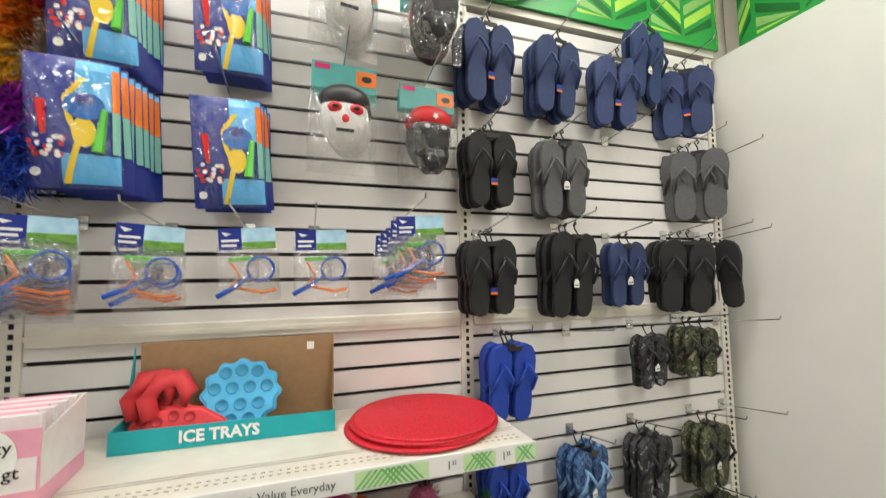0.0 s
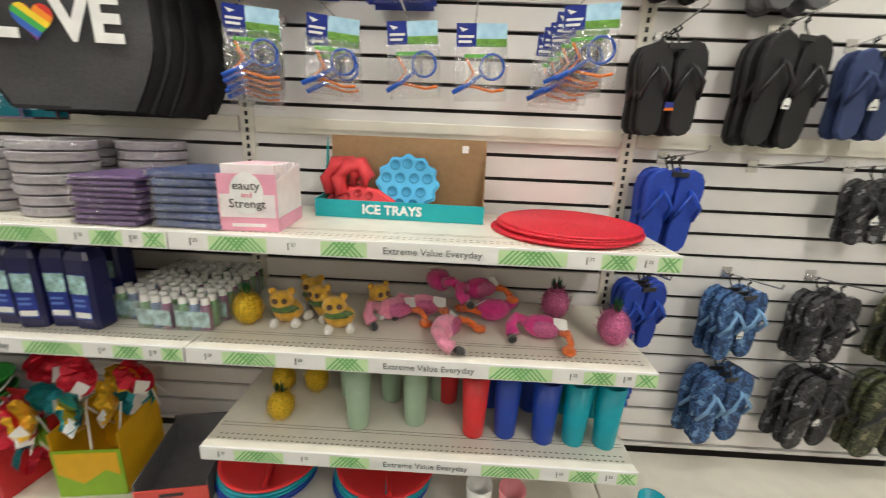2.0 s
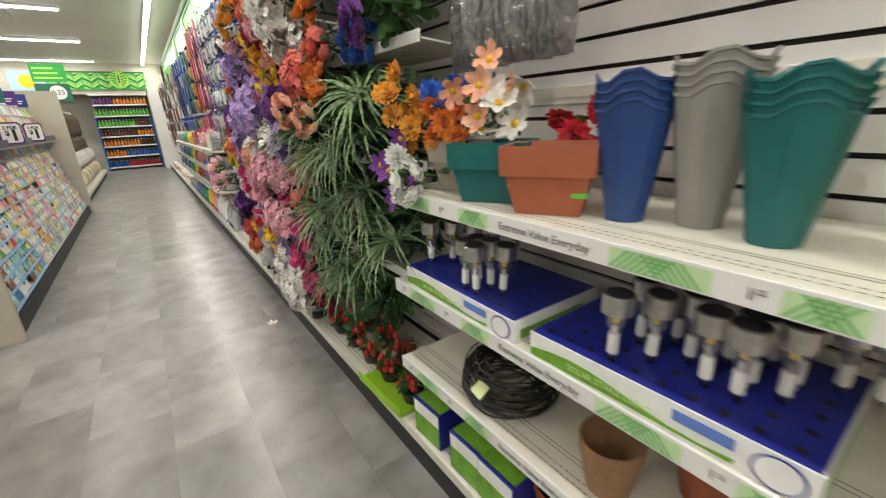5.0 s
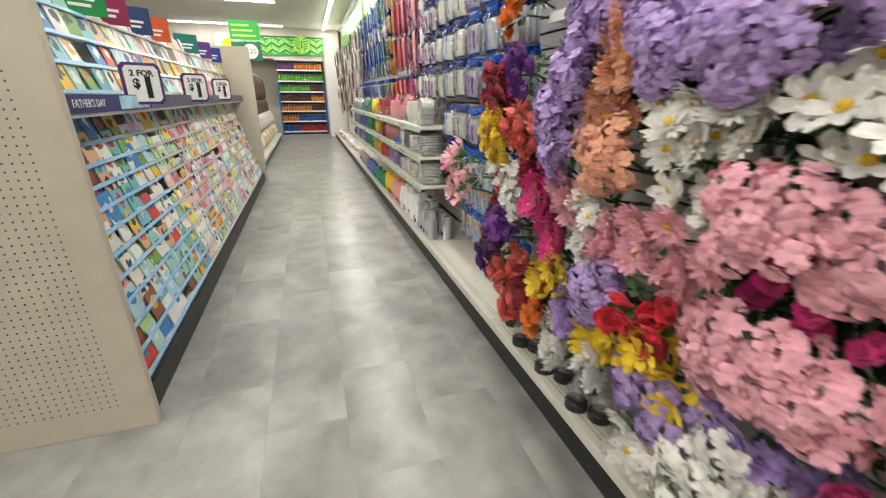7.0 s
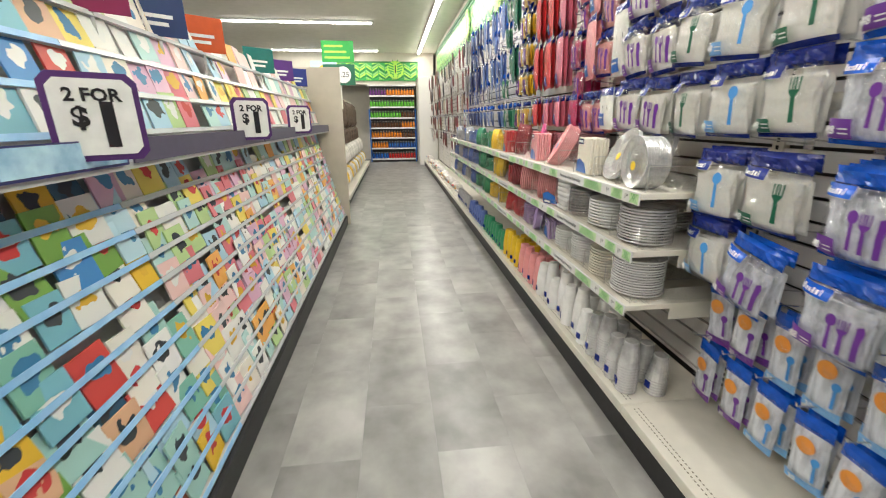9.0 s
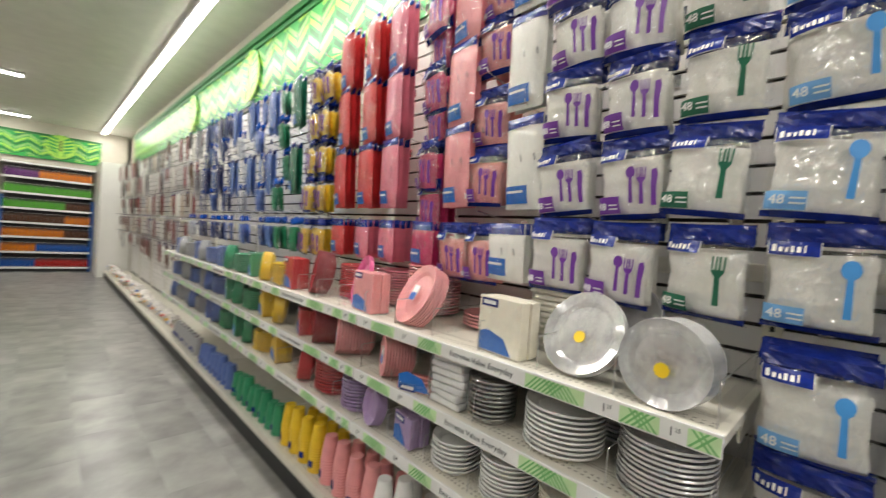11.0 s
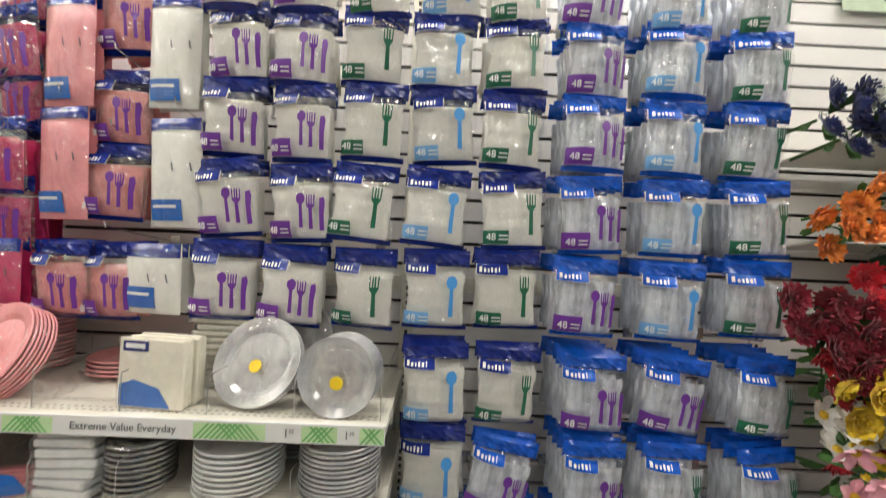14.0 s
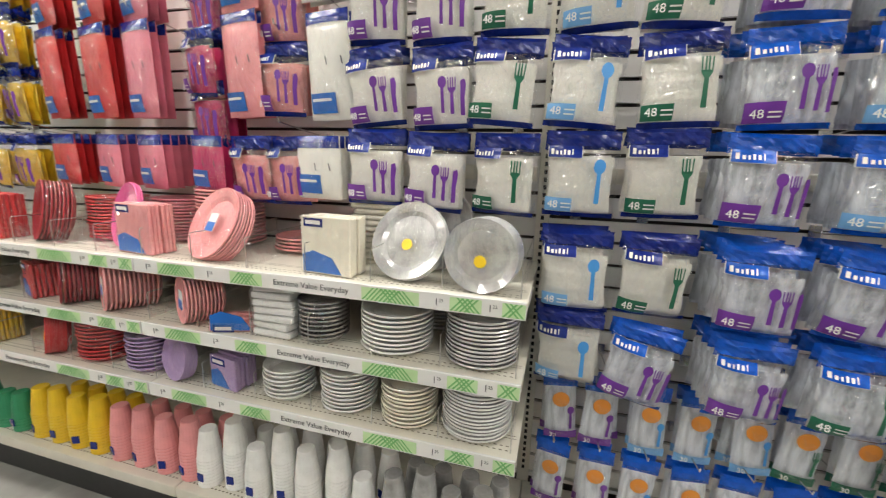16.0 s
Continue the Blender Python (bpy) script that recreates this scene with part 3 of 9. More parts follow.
def bubble_bag(rich=True):
    w, h, d = 0.172, 0.30, 0.022
    ob = thing("bubble_wand_pack", "blue bag of bubble wands with orange and yellow print", "toy pack", "bubble wand packs")
    f = puff(w, h, d)
    part("pouch", bag(bmnew(), w, h, d, wob=0.0012, seed=3), NAVY_PRINT, ob, smooth=True)
    part("sky_print", patch(bmnew(), f, 0.005, 0.083, -0.006, -0.12, nx=5, nz=5), SKY_PRINT, ob)
    part("orange_edge", patch(bmnew(), f, 0.070, 0.084, -0.02, -0.12, 0.003, 2, 5), ORANGE, ob)
    part("green_edge", patch(bmnew(), f, 0.070, 0.084, -0.121, -0.22, 0.003, 2, 5), MINT, ob)
    if not rich:
        return ob
    part("water_print", patch(bmnew(), f, -0.02, 0.084, -0.225, -0.292, 0.0018, 6, 4), SKY_PRINT, ob)
    bm = bmnew()
    pts = [(0.02, -0.05), (-0.012, -0.10), (-0.004, -0.15), (0.012, -0.19), (0.0, -0.24), (-0.012, -0.292)]
    for (a, b), (c, e) in zip(pts, pts[1:]):
        for q in range(6):
            u, v = q / 6, (q + 1) / 6
            mid = a + (c - a) * (u + v) / 2
            patch(bm, f, mid - 0.006, mid + 0.006, b + (e - b) * u, b + (e - b) * v, 0.0035, 1, 1)
    part("yellow_swirl", bm, YELLOW, ob)
    part("blue_tub", shape(bmnew(), f, oval(0.022, -0.115, 0.038, 0.032), 0.005), BLUE_PRINT, ob)
    part("tub_mouth", shape(bmnew(), f, oval(0.022, -0.1, 0.018, 0.012), 0.007), NAVY_PRINT, ob)
    part("yellow_base", shape(bmnew(), f, oval(0.02, -0.175, 0.022, 0.035), 0.004), YELLOW, ob)
    part("green_wand", tube(bmnew(), [(0.058, f(0.058, -0.12) - 0.006, -0.12), (0.045, f(0.045, -0.22) - 0.008, -0.22)], [0.006, 0.012], 6), GRASS, ob)
    part("red_wand", tube(bmnew(), [(-0.055, f(-0.055, -0.11) - 0.003, -0.11), (-0.05, f(-0.05, -0.18) - 0.003, -0.185)], [0.010, 0.005], 6), RED, ob)
    rnd = random.Random(4)
    bm = bmnew()
    bm2 = bmnew()
    for k in range(26):
        x, z = rnd.uniform(-0.076, -0.012), rnd.uniform(-0.235, -0.185)
        shape(bm if k % 2 else bm2, f, oval(x, z, 0.006, 0.006, 6), 0.004 + 0.0002 * k)
    part("white_flower_print", bm, PAPER, ob)
    part("red_flower_print", bm2, RED, ob)
    part("seal", shape(bmnew(), f, oval(-0.065, -0.268, 0.010, 0.010, 10), 0.004), PAPER, ob, "white round seal")
    part("wrap", bag(bmnew(), w * 1.01, h * 1.005, d + 0.009, seed=5, wob=0.002, back=False), FILM, ob, "shiny clear wrap", smooth=True)
    return ob


for x, z, n, turn in ((-1.035, 2.30, 6, 14), (-1.04, 1.985, 7, 14), (-0.742, 2.34, 4, 6), (-0.738, 1.965, 4, 4)):
    hook(x, z + 0.012, 0.26)
    for k in range(n):
        place(("bubble_bag", k == n - 1), lambda: bubble_bag(k == n - 1), pose(x + 0.006 * (n - 1 - k), -0.04 - 0.026 * k, z - 0.012, 3, random.uniform(-2, 2) - 3, turn + random.uniform(-3, 3)))

# ---- mask bags ----
SKIN_WHITE = mat("mask_white", (0.74, 0.73, 0.72), 0.45, 0.08, 20, 0.1)
MASK_DARK = mat("mask_dark", (0.03, 0.03, 0.032), 0.5, 0.3, 20, 0.2)


def mask_bag(kind, rich=True):
    def build():
        w, h = 0.185, 0.32
        ob = thing("mask_pack", ("white skull mask with red eyes" if kind == "skull" else "black mask with red bandana and goggles") + " in clear bag", "mask pack", "hanging mask packs")
        bm = box(bmnew(), -w / 2, w / 2, -0.004, 0, -0.075, 0)
        hd = part("header_card", bm, TEAL_PALE, ob, "teal header card")
        part("corner_print", box(bmnew(), w / 2 - 0.06, w / 2 - 0.002, -0.006, -0.0042, -0.055, -0.012), ORANGE, hd)
        part("corner_motif", shape(bmnew(), lambda x, z: -0.006, oval(w / 2 - 0.03, -0.034, 0.016, 0.010, 7), 0.0005), BLACK, hd)
        part("pink_print", box(bmnew(), -w / 2 + 0.008, -w / 2 + 0.05, -0.0062, -0.0043, -0.02, -0.006), HOTPINK, hd)
        face = SKIN_WHITE if kind == "skull" else MASK_DARK
        bm = ball(bmnew(), (0, -0.03, -0.165), 0.068, 0.042, 0.092, n=16, m=12)
        part("mask", bm, face, ob, smooth=True)
        bm = ball(bmnew(), (0, -0.028, -0.115), 0.072, 0.046, 0.045, n=16, m=8)
        part("bandana", bm, BLACK if kind == "skull" else RED, ob, smooth=True)
        if not rich:
            return ob
        for s in (-1, 1):
            bm = ball(bmnew(), (s * 0.028, -0.062, -0.148), 0.022, 0.014, 0.016, n=10, m=6)
            e = part("eye", bm, RED if kind == "skull" else GREY, ob, smooth=True)
            part("eye_hole", ball(bmnew(), (s * 0.028, -0.074, -0.148), 0.010, 0.006, 0.006, n=8, m=5), BLACK if kind == "skull" else SKIN_WHITE, e)
        if kind == "skull":
            part("nose", ball(bmnew(), (0, -0.072, -0.178), 0.010, 0.006, 0.012, n=8, m=5), RED, ob)
            part("mouth", box(bmnew(), -0.024, 0.024, -0.068, -0.06, -0.213, -0.205), BLACK, ob)
        else:
            part("beard", ball(bmnew(), (0, -0.034, -0.235), 0.06, 0.036, 0.05, n=12, m=8, rough=0.12), BLACK, ob)
            bm = bmnew()
            f = lambda x, z: -0.075
            shape(bm, f, [(0.012 * (1 if k % 2 else 0.45) * math.cos(math.pi / 2 + k * math.pi / 5), -0.115 + 0.012 * (1 if k % 2 else 0.45) * math.sin(math.pi / 2 + k * math.pi / 5)) for k in range(10)], 0.0)
            part("star_print", bm, PAPER, ob)
        bm = bag(bmnew(), w * 1.05, h - 0.07, 0.066, -0.07, nx=12, nz=14, wob=0.008, seed=11)
        part("clear_bag", bm, CRINKLE, ob, "crinkled clear bag")
        return ob
    return build


TEAL_PALE = plastic("teal_card", (0.10, 0.42, 0.40), 0.4)
for kind, x, z, n in (("skull", -0.425, 2.405, 4), ("skull", -0.425, 2.075, 3), ("pirate", -0.175, 2.415, 5), ("pirate", -0.165, 2.065, 2)):
    hook(x, z + 0.012, 0.26)
    for k in range(n):
        place(("mask", kind, k == n - 1), mask_bag(kind, k == n - 1), pose(x + 0.006 * (n - 1 - k), -0.07 - 0.042 * k, z, 3, random.uniform(-2, 2), random.uniform(-2, 8)))

# ---- bug catcher sets ----


def bug_set():
    w = 0.132
    ob = thing("bug_catcher_set", "clear bag of blue and orange bug catching toys", "toy pack", "bug catcher sets")
    hd = part("header_card", box(bmnew(), -w / 2, w / 2, -0.003, 0, -0.055, 0), SKY_PALE, ob, "sky and meadow header card")
    part("navy_print", box(bmnew(), -w / 2, -0.014, -0.0045, -0.0032, -0.055, 0), NAVY_PRINT, hd)
    part("meadow_print", box(bmnew(), -0.0138, w / 2, -0.0044, -0.0032, -0.055, -0.036), MEADOW, hd)
    part("bird_mark", shape(bmnew(), lambda x, z: -0.0047, [(-0.06, -0.008), (-0.036, -0.014), (-0.05, -0.02)], 0.0004), PAPER, hd)
    part("title_bar", box(bmnew(), -0.06, -0.02, -0.0052, -0.0046, -0.034, -0.028), PAPER, hd)
    part("title_bar", box(bmnew(), -0.06, -0.026, -0.0052, -0.0046, -0.046, -0.04), PAPER, hd)
    bm = bmnew()
    c = (0.028, -0.026, -0.105)
    tube(bm, [(c[0] + 0.031 * math.cos(k * math.pi / 8), c[1], c[2] + 0.031 * math.sin(k * math.pi / 8)) for k in range(17)], 0.0035, 6)
    tube(bm, [(c[0] - 0.026, c[1], c[2] - 0.018), (-0.03, -0.028, -0.145), (-0.075, -0.022, -0.168)], [0.004, 0.006, 0.0065], 6)
    mg = part("magnifier", bm, BLUE_TOY, ob, "blue plastic magnifier", smooth=True)
    part("lens", prism(bmnew(), oval(c[0], c[2], 0.03, 0.03, 14), c[1] - 0.001, c[1] + 0.001), FILM_V, mg)
    part("lid", box(bmnew(), -0.045, 0.03, -0.018, -0.006, -0.083, -0.073, bevel=0.002), GRASS, ob, "green lid")
    part("jar", lathe(bmnew(), [(0.0, -0.145), (0.028, -0.145), (0.03, -0.083), (0.0, -0.083)], 12, -0.005, -0.018), FILM_V, ob, "clear jar")
    part("tweezers", tube(bmnew(), [(-0.03, -0.02, -0.15), (0.03, -0.03, -0.165), (0.06, -0.024, -0.16)], 0.004, 5), ORANGE, ob, "orange tweezers")
    part("net", tube(bmnew(), [(-0.04, -0.024, -0.085), (-0.02, -0.03, -0.12), (-0.045, -0.026, -0.148)], 0.003, 5), ORANGE, ob, "orange net handle")
    part("clear_bag", bag(bmnew(), w * 1.08, 0.145, 0.042, -0.045, nx=10, nz=10, wob=0.006, seed=9), CRINKLE, ob, "crinkled clear bag")
    return ob


SKY_PALE = mat("sky_card", (0.24, 0.52, 0.78), 0.35, 0.15, 18, alt=(0.5, 0.72, 0.85))
MEADOW = mat("meadow_card", (0.16, 0.36, 0.06), 0.35, 0.3, 90)
BLUE_TOY = plastic("blue_toy", (0.015, 0.10, 0.52))
for x, z, n, turn in ((-1.075, 1.60, 5, 22), (-0.87, 1.588, 2, 12), (-0.672, 1.59, 1, 5), (-0.49, 1.59, 1, 0), (-0.225, 1.63, 5, -8)):
    hook(x - 0.015, z + 0.014, 0.26, -turn * 0.6)
    for k in range(n):
        place("bug_set", bug_set, pose(x + 0.010 * (k - n + 1), -0.09 - 0.026 * k - (0.09 if n < 3 else 0.03), z - (0.012 * (n - 1 - k)), 5, random.uniform(-4, 4), turn + random.uniform(-4, 4)))

# ---- shelf 1 of the ice trays ----
PINK_BOX = plastic("pink_card", (0.80, 0.36, 0.48), 0.5)
WHITE_BOX = plastic("white_card", (0.80, 0.74, 0.74), 0.45)


def card_display():
    ob = thing("card_display_box", "pink and white counter box full of boxed note cards", "display box")
    w, d, h = 0.14, 0.19, 0.152
    bm = bmnew()
    t = 0.003
    box(bm, -w / 2, w / 2, -d / 2, -d / 2 + t, 0, h * 0.92)
    part("front", bm, PINK_BOX, ob)
    part("front_panel", box(bmnew(), -w / 2 + 0.004, w / 2 - 0.004, -d / 2 - 0.0016, -d / 2 - 0.0004, 0.035, h * 0.6), WHITE_BOX, ob)
    part("badge", prism(bmnew(), oval(0, h * 0.62, 0.04, 0.05, 20), -d / 2 - 0.003, -d / 2 - 0.0018), PAPER, ob, "white oval badge")
    for dz, txt in ((0.112, "eauty"), (0.068, "Strengt")):
        letters(txt, 0.03, "writing", INK, ob, pose(0.0, -d / 2 - 0.0036, dz))
    letters("and", 0.018, "writing", HOTPINK, ob, pose(0.0, -d / 2 - 0.0036, 0.09))
    part("bar_print", box(bmnew(), -0.04, 0.04, -d / 2 - 0.0032, -d / 2 - 0.0018, 0.012, 0.02), WHITE_BOX, ob)
    for s in (-1, 1):
        bm = bmnew()
        x = s * (w / 2 - t / 2)
        a = [(-d / 2 + t, 0), (d / 2 - t, 0), (d / 2 - t, h * 1.02), (-d / 2 + t, h * 0.82)]
        vs = [[bm.verts.new((x + e * t / 2, y, z)) for y, z in a] for e in (-1, 1)]
        bm.faces.new(vs[0])
        bm.faces.new(vs[1][::-1])
        for k in range(4):
            bm.faces.new((vs[0][k], vs[1][k], vs[1][(k + 1) % 4], vs[0][(k + 1) % 4]))
        bmesh.ops.recalc_face_normals(bm, faces=bm.faces)
        sd = part("side", bm, WHITE_BOX, ob)
        part("side_band", box(bmnew(), x + s * (t / 2 + 0.0003), x + s * (t / 2 + 0.0012), -d / 2 + t, d / 2 - t, 0, 0.034), PINK_BOX, sd)
    part("back", box(bmnew(), -w / 2, w / 2, d / 2 - t, d / 2, 0, h * 1.02), WHITE_BOX, ob)
    part("bottom", box(bmnew(), -w / 2 + t, w / 2 - t, -d / 2 + t, d / 2 - t, 0, t), WHITE_BOX, ob)
    for k in range(8):
        y = -d / 2 + 0.012 + k * 0.023
        c = part("note_card_box", box(bmnew(), -w / 2 + 0.006, w / 2 - 0.006 - 0.02 * (k % 2), y, y + 0.017, 0.004, h * (1.06 - 0.004 * k), bevel=0.0015), PINK_BOX if k % 2 else WHITE_BOX, ob)
    return ob


o = card_display()
o.matrix_basis = pose(-1.045, -0.30, 1.061, 0, 0, 4)

ICE_TEAL = plastic("teal_print", (0.005, 0.36, 0.40), 0.35)
CORAL = plastic("coral_silicone", (0.80, 0.06, 0.075), 0.5, bump=0.05)
SKY_SIL = plastic("blue_silicone", (0.10, 0.52, 0.86), 0.5, bump=0.05)


def ice_display():
    ob = thing("ice_tray_display_box", "open cardboard display box with a teal front, on the shelf", "display box")
    w, d = 0.50, 0.13
    part("front_lip", box(bmnew(), -w / 2, w / 2, -d / 2, -d / 2 + 0.004, 0.0, 0.052), ICE_TEAL, ob, "teal front lip")
    letters("ICE TRAYS", 0.038, "title", PAPER, ob, pose(-0.02, -d / 2 - 0.0012, 0.026), "white title lettering", bold=0.0013)
    part("floor_panel", box(bmnew(), -w / 2, w / 2, -d / 2 + 0.004, d / 2, 0, 0.003), CARD, ob)
    bk = part("back_panel", box(bmnew(), -w / 2 + 0.015, w / 2, d / 2 - 0.004, d / 2, 0.0, 0.235), CARD, ob, "plain brown back board")
    for s in (-1, 1):
        x = s * (w / 2 - 0.002)
        bm = bmnew()
        vs = [[bm.verts.new((x + e * 0.0018, y, z)) for y, z in ((-d / 2 + 0.004, 0.003), (d / 2 - 0.004, 0.003), (d / 2 - 0.004, 0.225), (0.02, 0.06), (-d / 2 + 0.004, 0.052))] for e in (-1, 1)]
        bm.faces.new(vs[0])
        bm.faces.new(vs[1][::-1])
        for k in range(5):
            bm.faces.new((vs[0][k], vs[1][k], vs[1][(k + 1) % 5], vs[0][(k + 1) % 5]))
        bmesh.ops.recalc_face_normals(bm, faces=bm.faces)
        part("side_panel", bm, CARD if s > 0 else ICE_TEAL, ob)
    part("sticker", box(bmnew(), w / 2 - 0.075, w / 2 - 0.055, d / 2 - 0.0052, d / 2 - 0.0042, 0.195, 0.217), PAPER, bk, "small white sticker")
    return ob


o = ice_display()
o.matrix_basis = pose(-0.70, -0.115, 1.061, 0, 0, -2)


def cupped_tray(outline, cups, thick, rad, material, dark):
    ob = None
    bm = prism(bmnew(), outline, -thick, 0)
    bmesh.ops.recalc_face_normals(bm, faces=bm.faces)
    bmesh.ops.bevel(bm, geom=[e for e in bm.edges if abs(e.verts[0].co.y - e.verts[1].co.y) < 1e-6 and e.verts[0].co.y < -thick / 2], offset=0.008, segments=3, affect="EDGES")
    return bm


# darker copies of the tray colours paint the shade inside the cups
CORAL_SHADE = plastic("coral_recess", (0.55, 0.03, 0.04), 0.55)
SKY_SHADE = plastic("blue_recess", (0.05, 0.33, 0.60), 0.55)


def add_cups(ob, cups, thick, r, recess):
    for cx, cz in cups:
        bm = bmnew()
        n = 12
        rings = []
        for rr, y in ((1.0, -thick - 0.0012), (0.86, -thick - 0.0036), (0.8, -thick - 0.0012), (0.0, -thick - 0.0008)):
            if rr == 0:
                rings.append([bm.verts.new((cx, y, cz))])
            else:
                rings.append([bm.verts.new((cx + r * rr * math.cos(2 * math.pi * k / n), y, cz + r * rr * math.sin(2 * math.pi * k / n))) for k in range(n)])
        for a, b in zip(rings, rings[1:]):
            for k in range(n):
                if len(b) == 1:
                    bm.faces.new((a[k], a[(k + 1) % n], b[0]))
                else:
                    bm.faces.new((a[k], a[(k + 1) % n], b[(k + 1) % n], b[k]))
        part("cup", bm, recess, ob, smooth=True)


def blue_tray():
    ob = thing("ice_tray", "sky-blue scalloped silicone ice tray leaning in the display box", "ice tray")
    out = [(0.098 * (1 + 0.055 * math.cos(12 * a)) * math.cos(a), 0.098 + 0.09 * (1 + 0.055 * math.cos(12 * a)) * math.sin(a)) for a in [2 * math.pi * k / 72 for k in range(72)]]
    part("body", cupped_tray(out, 0, 0.022, 0, 0, 0), SKY_SIL, ob)
    cups = [(-0.04, 0.155), (0.0, 0.16), (0.04, 0.155), (-0.065, 0.115), (-0.022, 0.115), (0.022, 0.115), (0.065, 0.115), (-0.045, 0.072), (0.0, 0.072), (0.045, 0.072), (-0.022, 0.034), (0.022, 0.034)]
    add_cups(ob, cups, 0.022, 0.017, SKY_SHADE)
    return ob


o = blue_tray()
o.matrix_basis = pose(-0.685, -0.125, 1.068, -12, 0, -2) @ Matrix.Scale(0.95, 4)


def flamingo_tray():
    ob = thing("ice_tray", "coral red flamingo-shaped silicone ice tray in the display box", "ice tray", "flamingo ice trays")
    body = [(-0.075, 0.0), (0.10, 0.0), (0.115, 0.012), (0.09, 0.045), (0.04, 0.075), (-0.02, 0.085), (-0.065, 0.07), (-0.085, 0.035)]
    part("body", cupped_tray(body, 0, 0.022, 0, 0, 0), CORAL, ob)
    add_cups(ob, [(-0.055, 0.05), (-0.02, 0.06), (0.015, 0.055), (-0.055, 0.02), (-0.02, 0.025), (0.018, 0.022), (0.055, 0.025), (0.085, 0.014)], 0.022, 0.013, CORAL_SHADE)
    bm = tube(bmnew(), [(-0.07, -0.012, 0.055), (-0.085, -0.012, 0.10), (-0.06, -0.012, 0.145), (-0.015, -0.012, 0.148), (0.005, -0.012, 0.115), (-0.012, -0.012, 0.085)], [0.022, 0.023, 0.024, 0.024, 0.023, 0.02], 10)
    part("neck", bm, CORAL, ob, smooth=True)
    return ob


for m in (pose(-0.85, -0.10, 1.066, -10, 0, 3), pose(-0.81, -0.135, 1.066, -14, 0, -2)):
    place("flamingo_tray", flamingo_tray, m)


# round red mats
MAT_RED = mat("woven_red", (0.60, 0.012, 0.03), 0.55, 0.25, 160, 0.4)


def round_mat():
    ob = thing("placemat", "round red woven placemat in a stack on the shelf", "placemat", "stack of red placemats")
    prof = [(0.0, 0.004)]
    r = 0.008
    while r < 0.19:
        prof += [(r, 0.0062 if int(r / 0.008) % 2 else 0.0035)]
        r += 0.008
    prof += [(0.193, 0.004), (0.193, 0.0), (0.0, 0.0)]
    part("weave", lathe(bmnew(), prof[::-1], 40), MAT_RED, ob, smooth=True)
    return ob


for k in range(5):
    place("round_mat", round_mat, pose(-0.225 + random.uniform(-0.014, 0.014), -0.225 + random.uniform(-0.012, 0.012), 1.061 + 0.0056 * k, 0, random.uniform(-0.15, 0.15), 17 * k))

# ---- shiny pineapples, tumblers ----
GOLD = mat("gold_tinsel", (0.75, 0.50, 0.04), 0.3, 0.35, 220, 1.0, metal=0.8, bump_scale=260)
ROSE = mat("rose_tinsel", (0.62, 0.16, 0.34), 0.3, 0.35, 220, 1.0, metal=0.7, bump_scale=260)
LEAF_TIN = mat("green_tinsel", (0.01, 0.10, 0.03), 0.35, 0.3, 120, 0.6, metal=0.3)


def pineapple(tint):
    def build():
        ob = thing("pineapple_ornament", ("gold" if tint is GOLD else "rose pink") + " tinsel pineapple ornament standing on a shelf", "ornament", "tinsel pineapples")
        rnd = random.Random(5)
        bm = ball(bmnew(), (0, 0, 0.047), 0.040, 0.040, 0.048, n=14, m=10)
        f0 = list(bm.faces)
        for f in f0:
            if f.calc_area() > 1e-5:
                c, n = f.calc_center_median(), f.normal.copy()
                for _ in range(3):
                    u = Vector((rnd.uniform(-1, 1), rnd.uniform(-1, 1), rnd.uniform(-1, 1))) * 0.007
                    a = c + u
                    tip = a + (a - Vector((0, 0, 0.047))).normalized() * 0.008 + Vector((rnd.uniform(-1, 1), rnd.uniform(-1, 1), rnd.uniform(-1, 1))) * 0.004
                    bm.faces.new([bm.verts.new(a + Vector((0.0015, 0, 0))), bm.verts.new(a + Vector((-0.0015, 0, 0.001))), bm.verts.new(tip)])
        part("fruit", bm, tint, ob)
        bm = bmnew()
        for k in range(22):
            a, t = rnd.uniform(0, 6.28), rnd.uniform(0.2, 1.0)
            b = Vector((0.008 * math.cos(a), 0.008 * math.sin(a), 0.088))
            tip = Vector((0.030 * t * math.cos(a), 0.030 * t * math.sin(a), 0.100 + 0.035 * (1.15 - t)))
            s = Vector((-math.sin(a), math.cos(a), 0)) * 0.005
            bm.faces.new([bm.verts.new(b + s), bm.verts.new(b - s), bm.verts.new(tip)])
        part("crown", bm, LEAF_TIN, ob, "green tinsel crown")
        return ob
    return build


for tint, x, y, z, sc in ((GOLD, -1.125, -0.28, 0.753, 1.05), (GOLD, -1.04, -0.30, 0.446, 1.0), (GOLD, -1.09, -0.16, 0.446, 1.0), (GOLD, -0.98, -0.15, 0.446, 1.0), (ROSE, -0.07, -0.285, 0.753, 1.12), (ROSE, -0.2, -0.13, 0.753, 1.1)):
    o = place(("pineapple", tint.name), pineapple(tint), pose(x, y, z, 0, 0, random.uniform(0, 360)))
    o.scale = (sc, sc, sc)


def tumbler(name, material, word, h=0.205, r=0.041):
    def build():
        ob = thing("tumbler", f"tall {word} plastic tumbler standing on the shelf", "tumbler", "plastic tumblers")
        part("cup", lathe(bmnew(), [(0.0, 0), (r * 0.72, 0), (r * 0.76, 0.004), (r, h), (r - 0.002, h), (r * 0.72, 0.01), (0.0, 0.008)], 24), material, ob, smooth=True)
        return ob
    return build


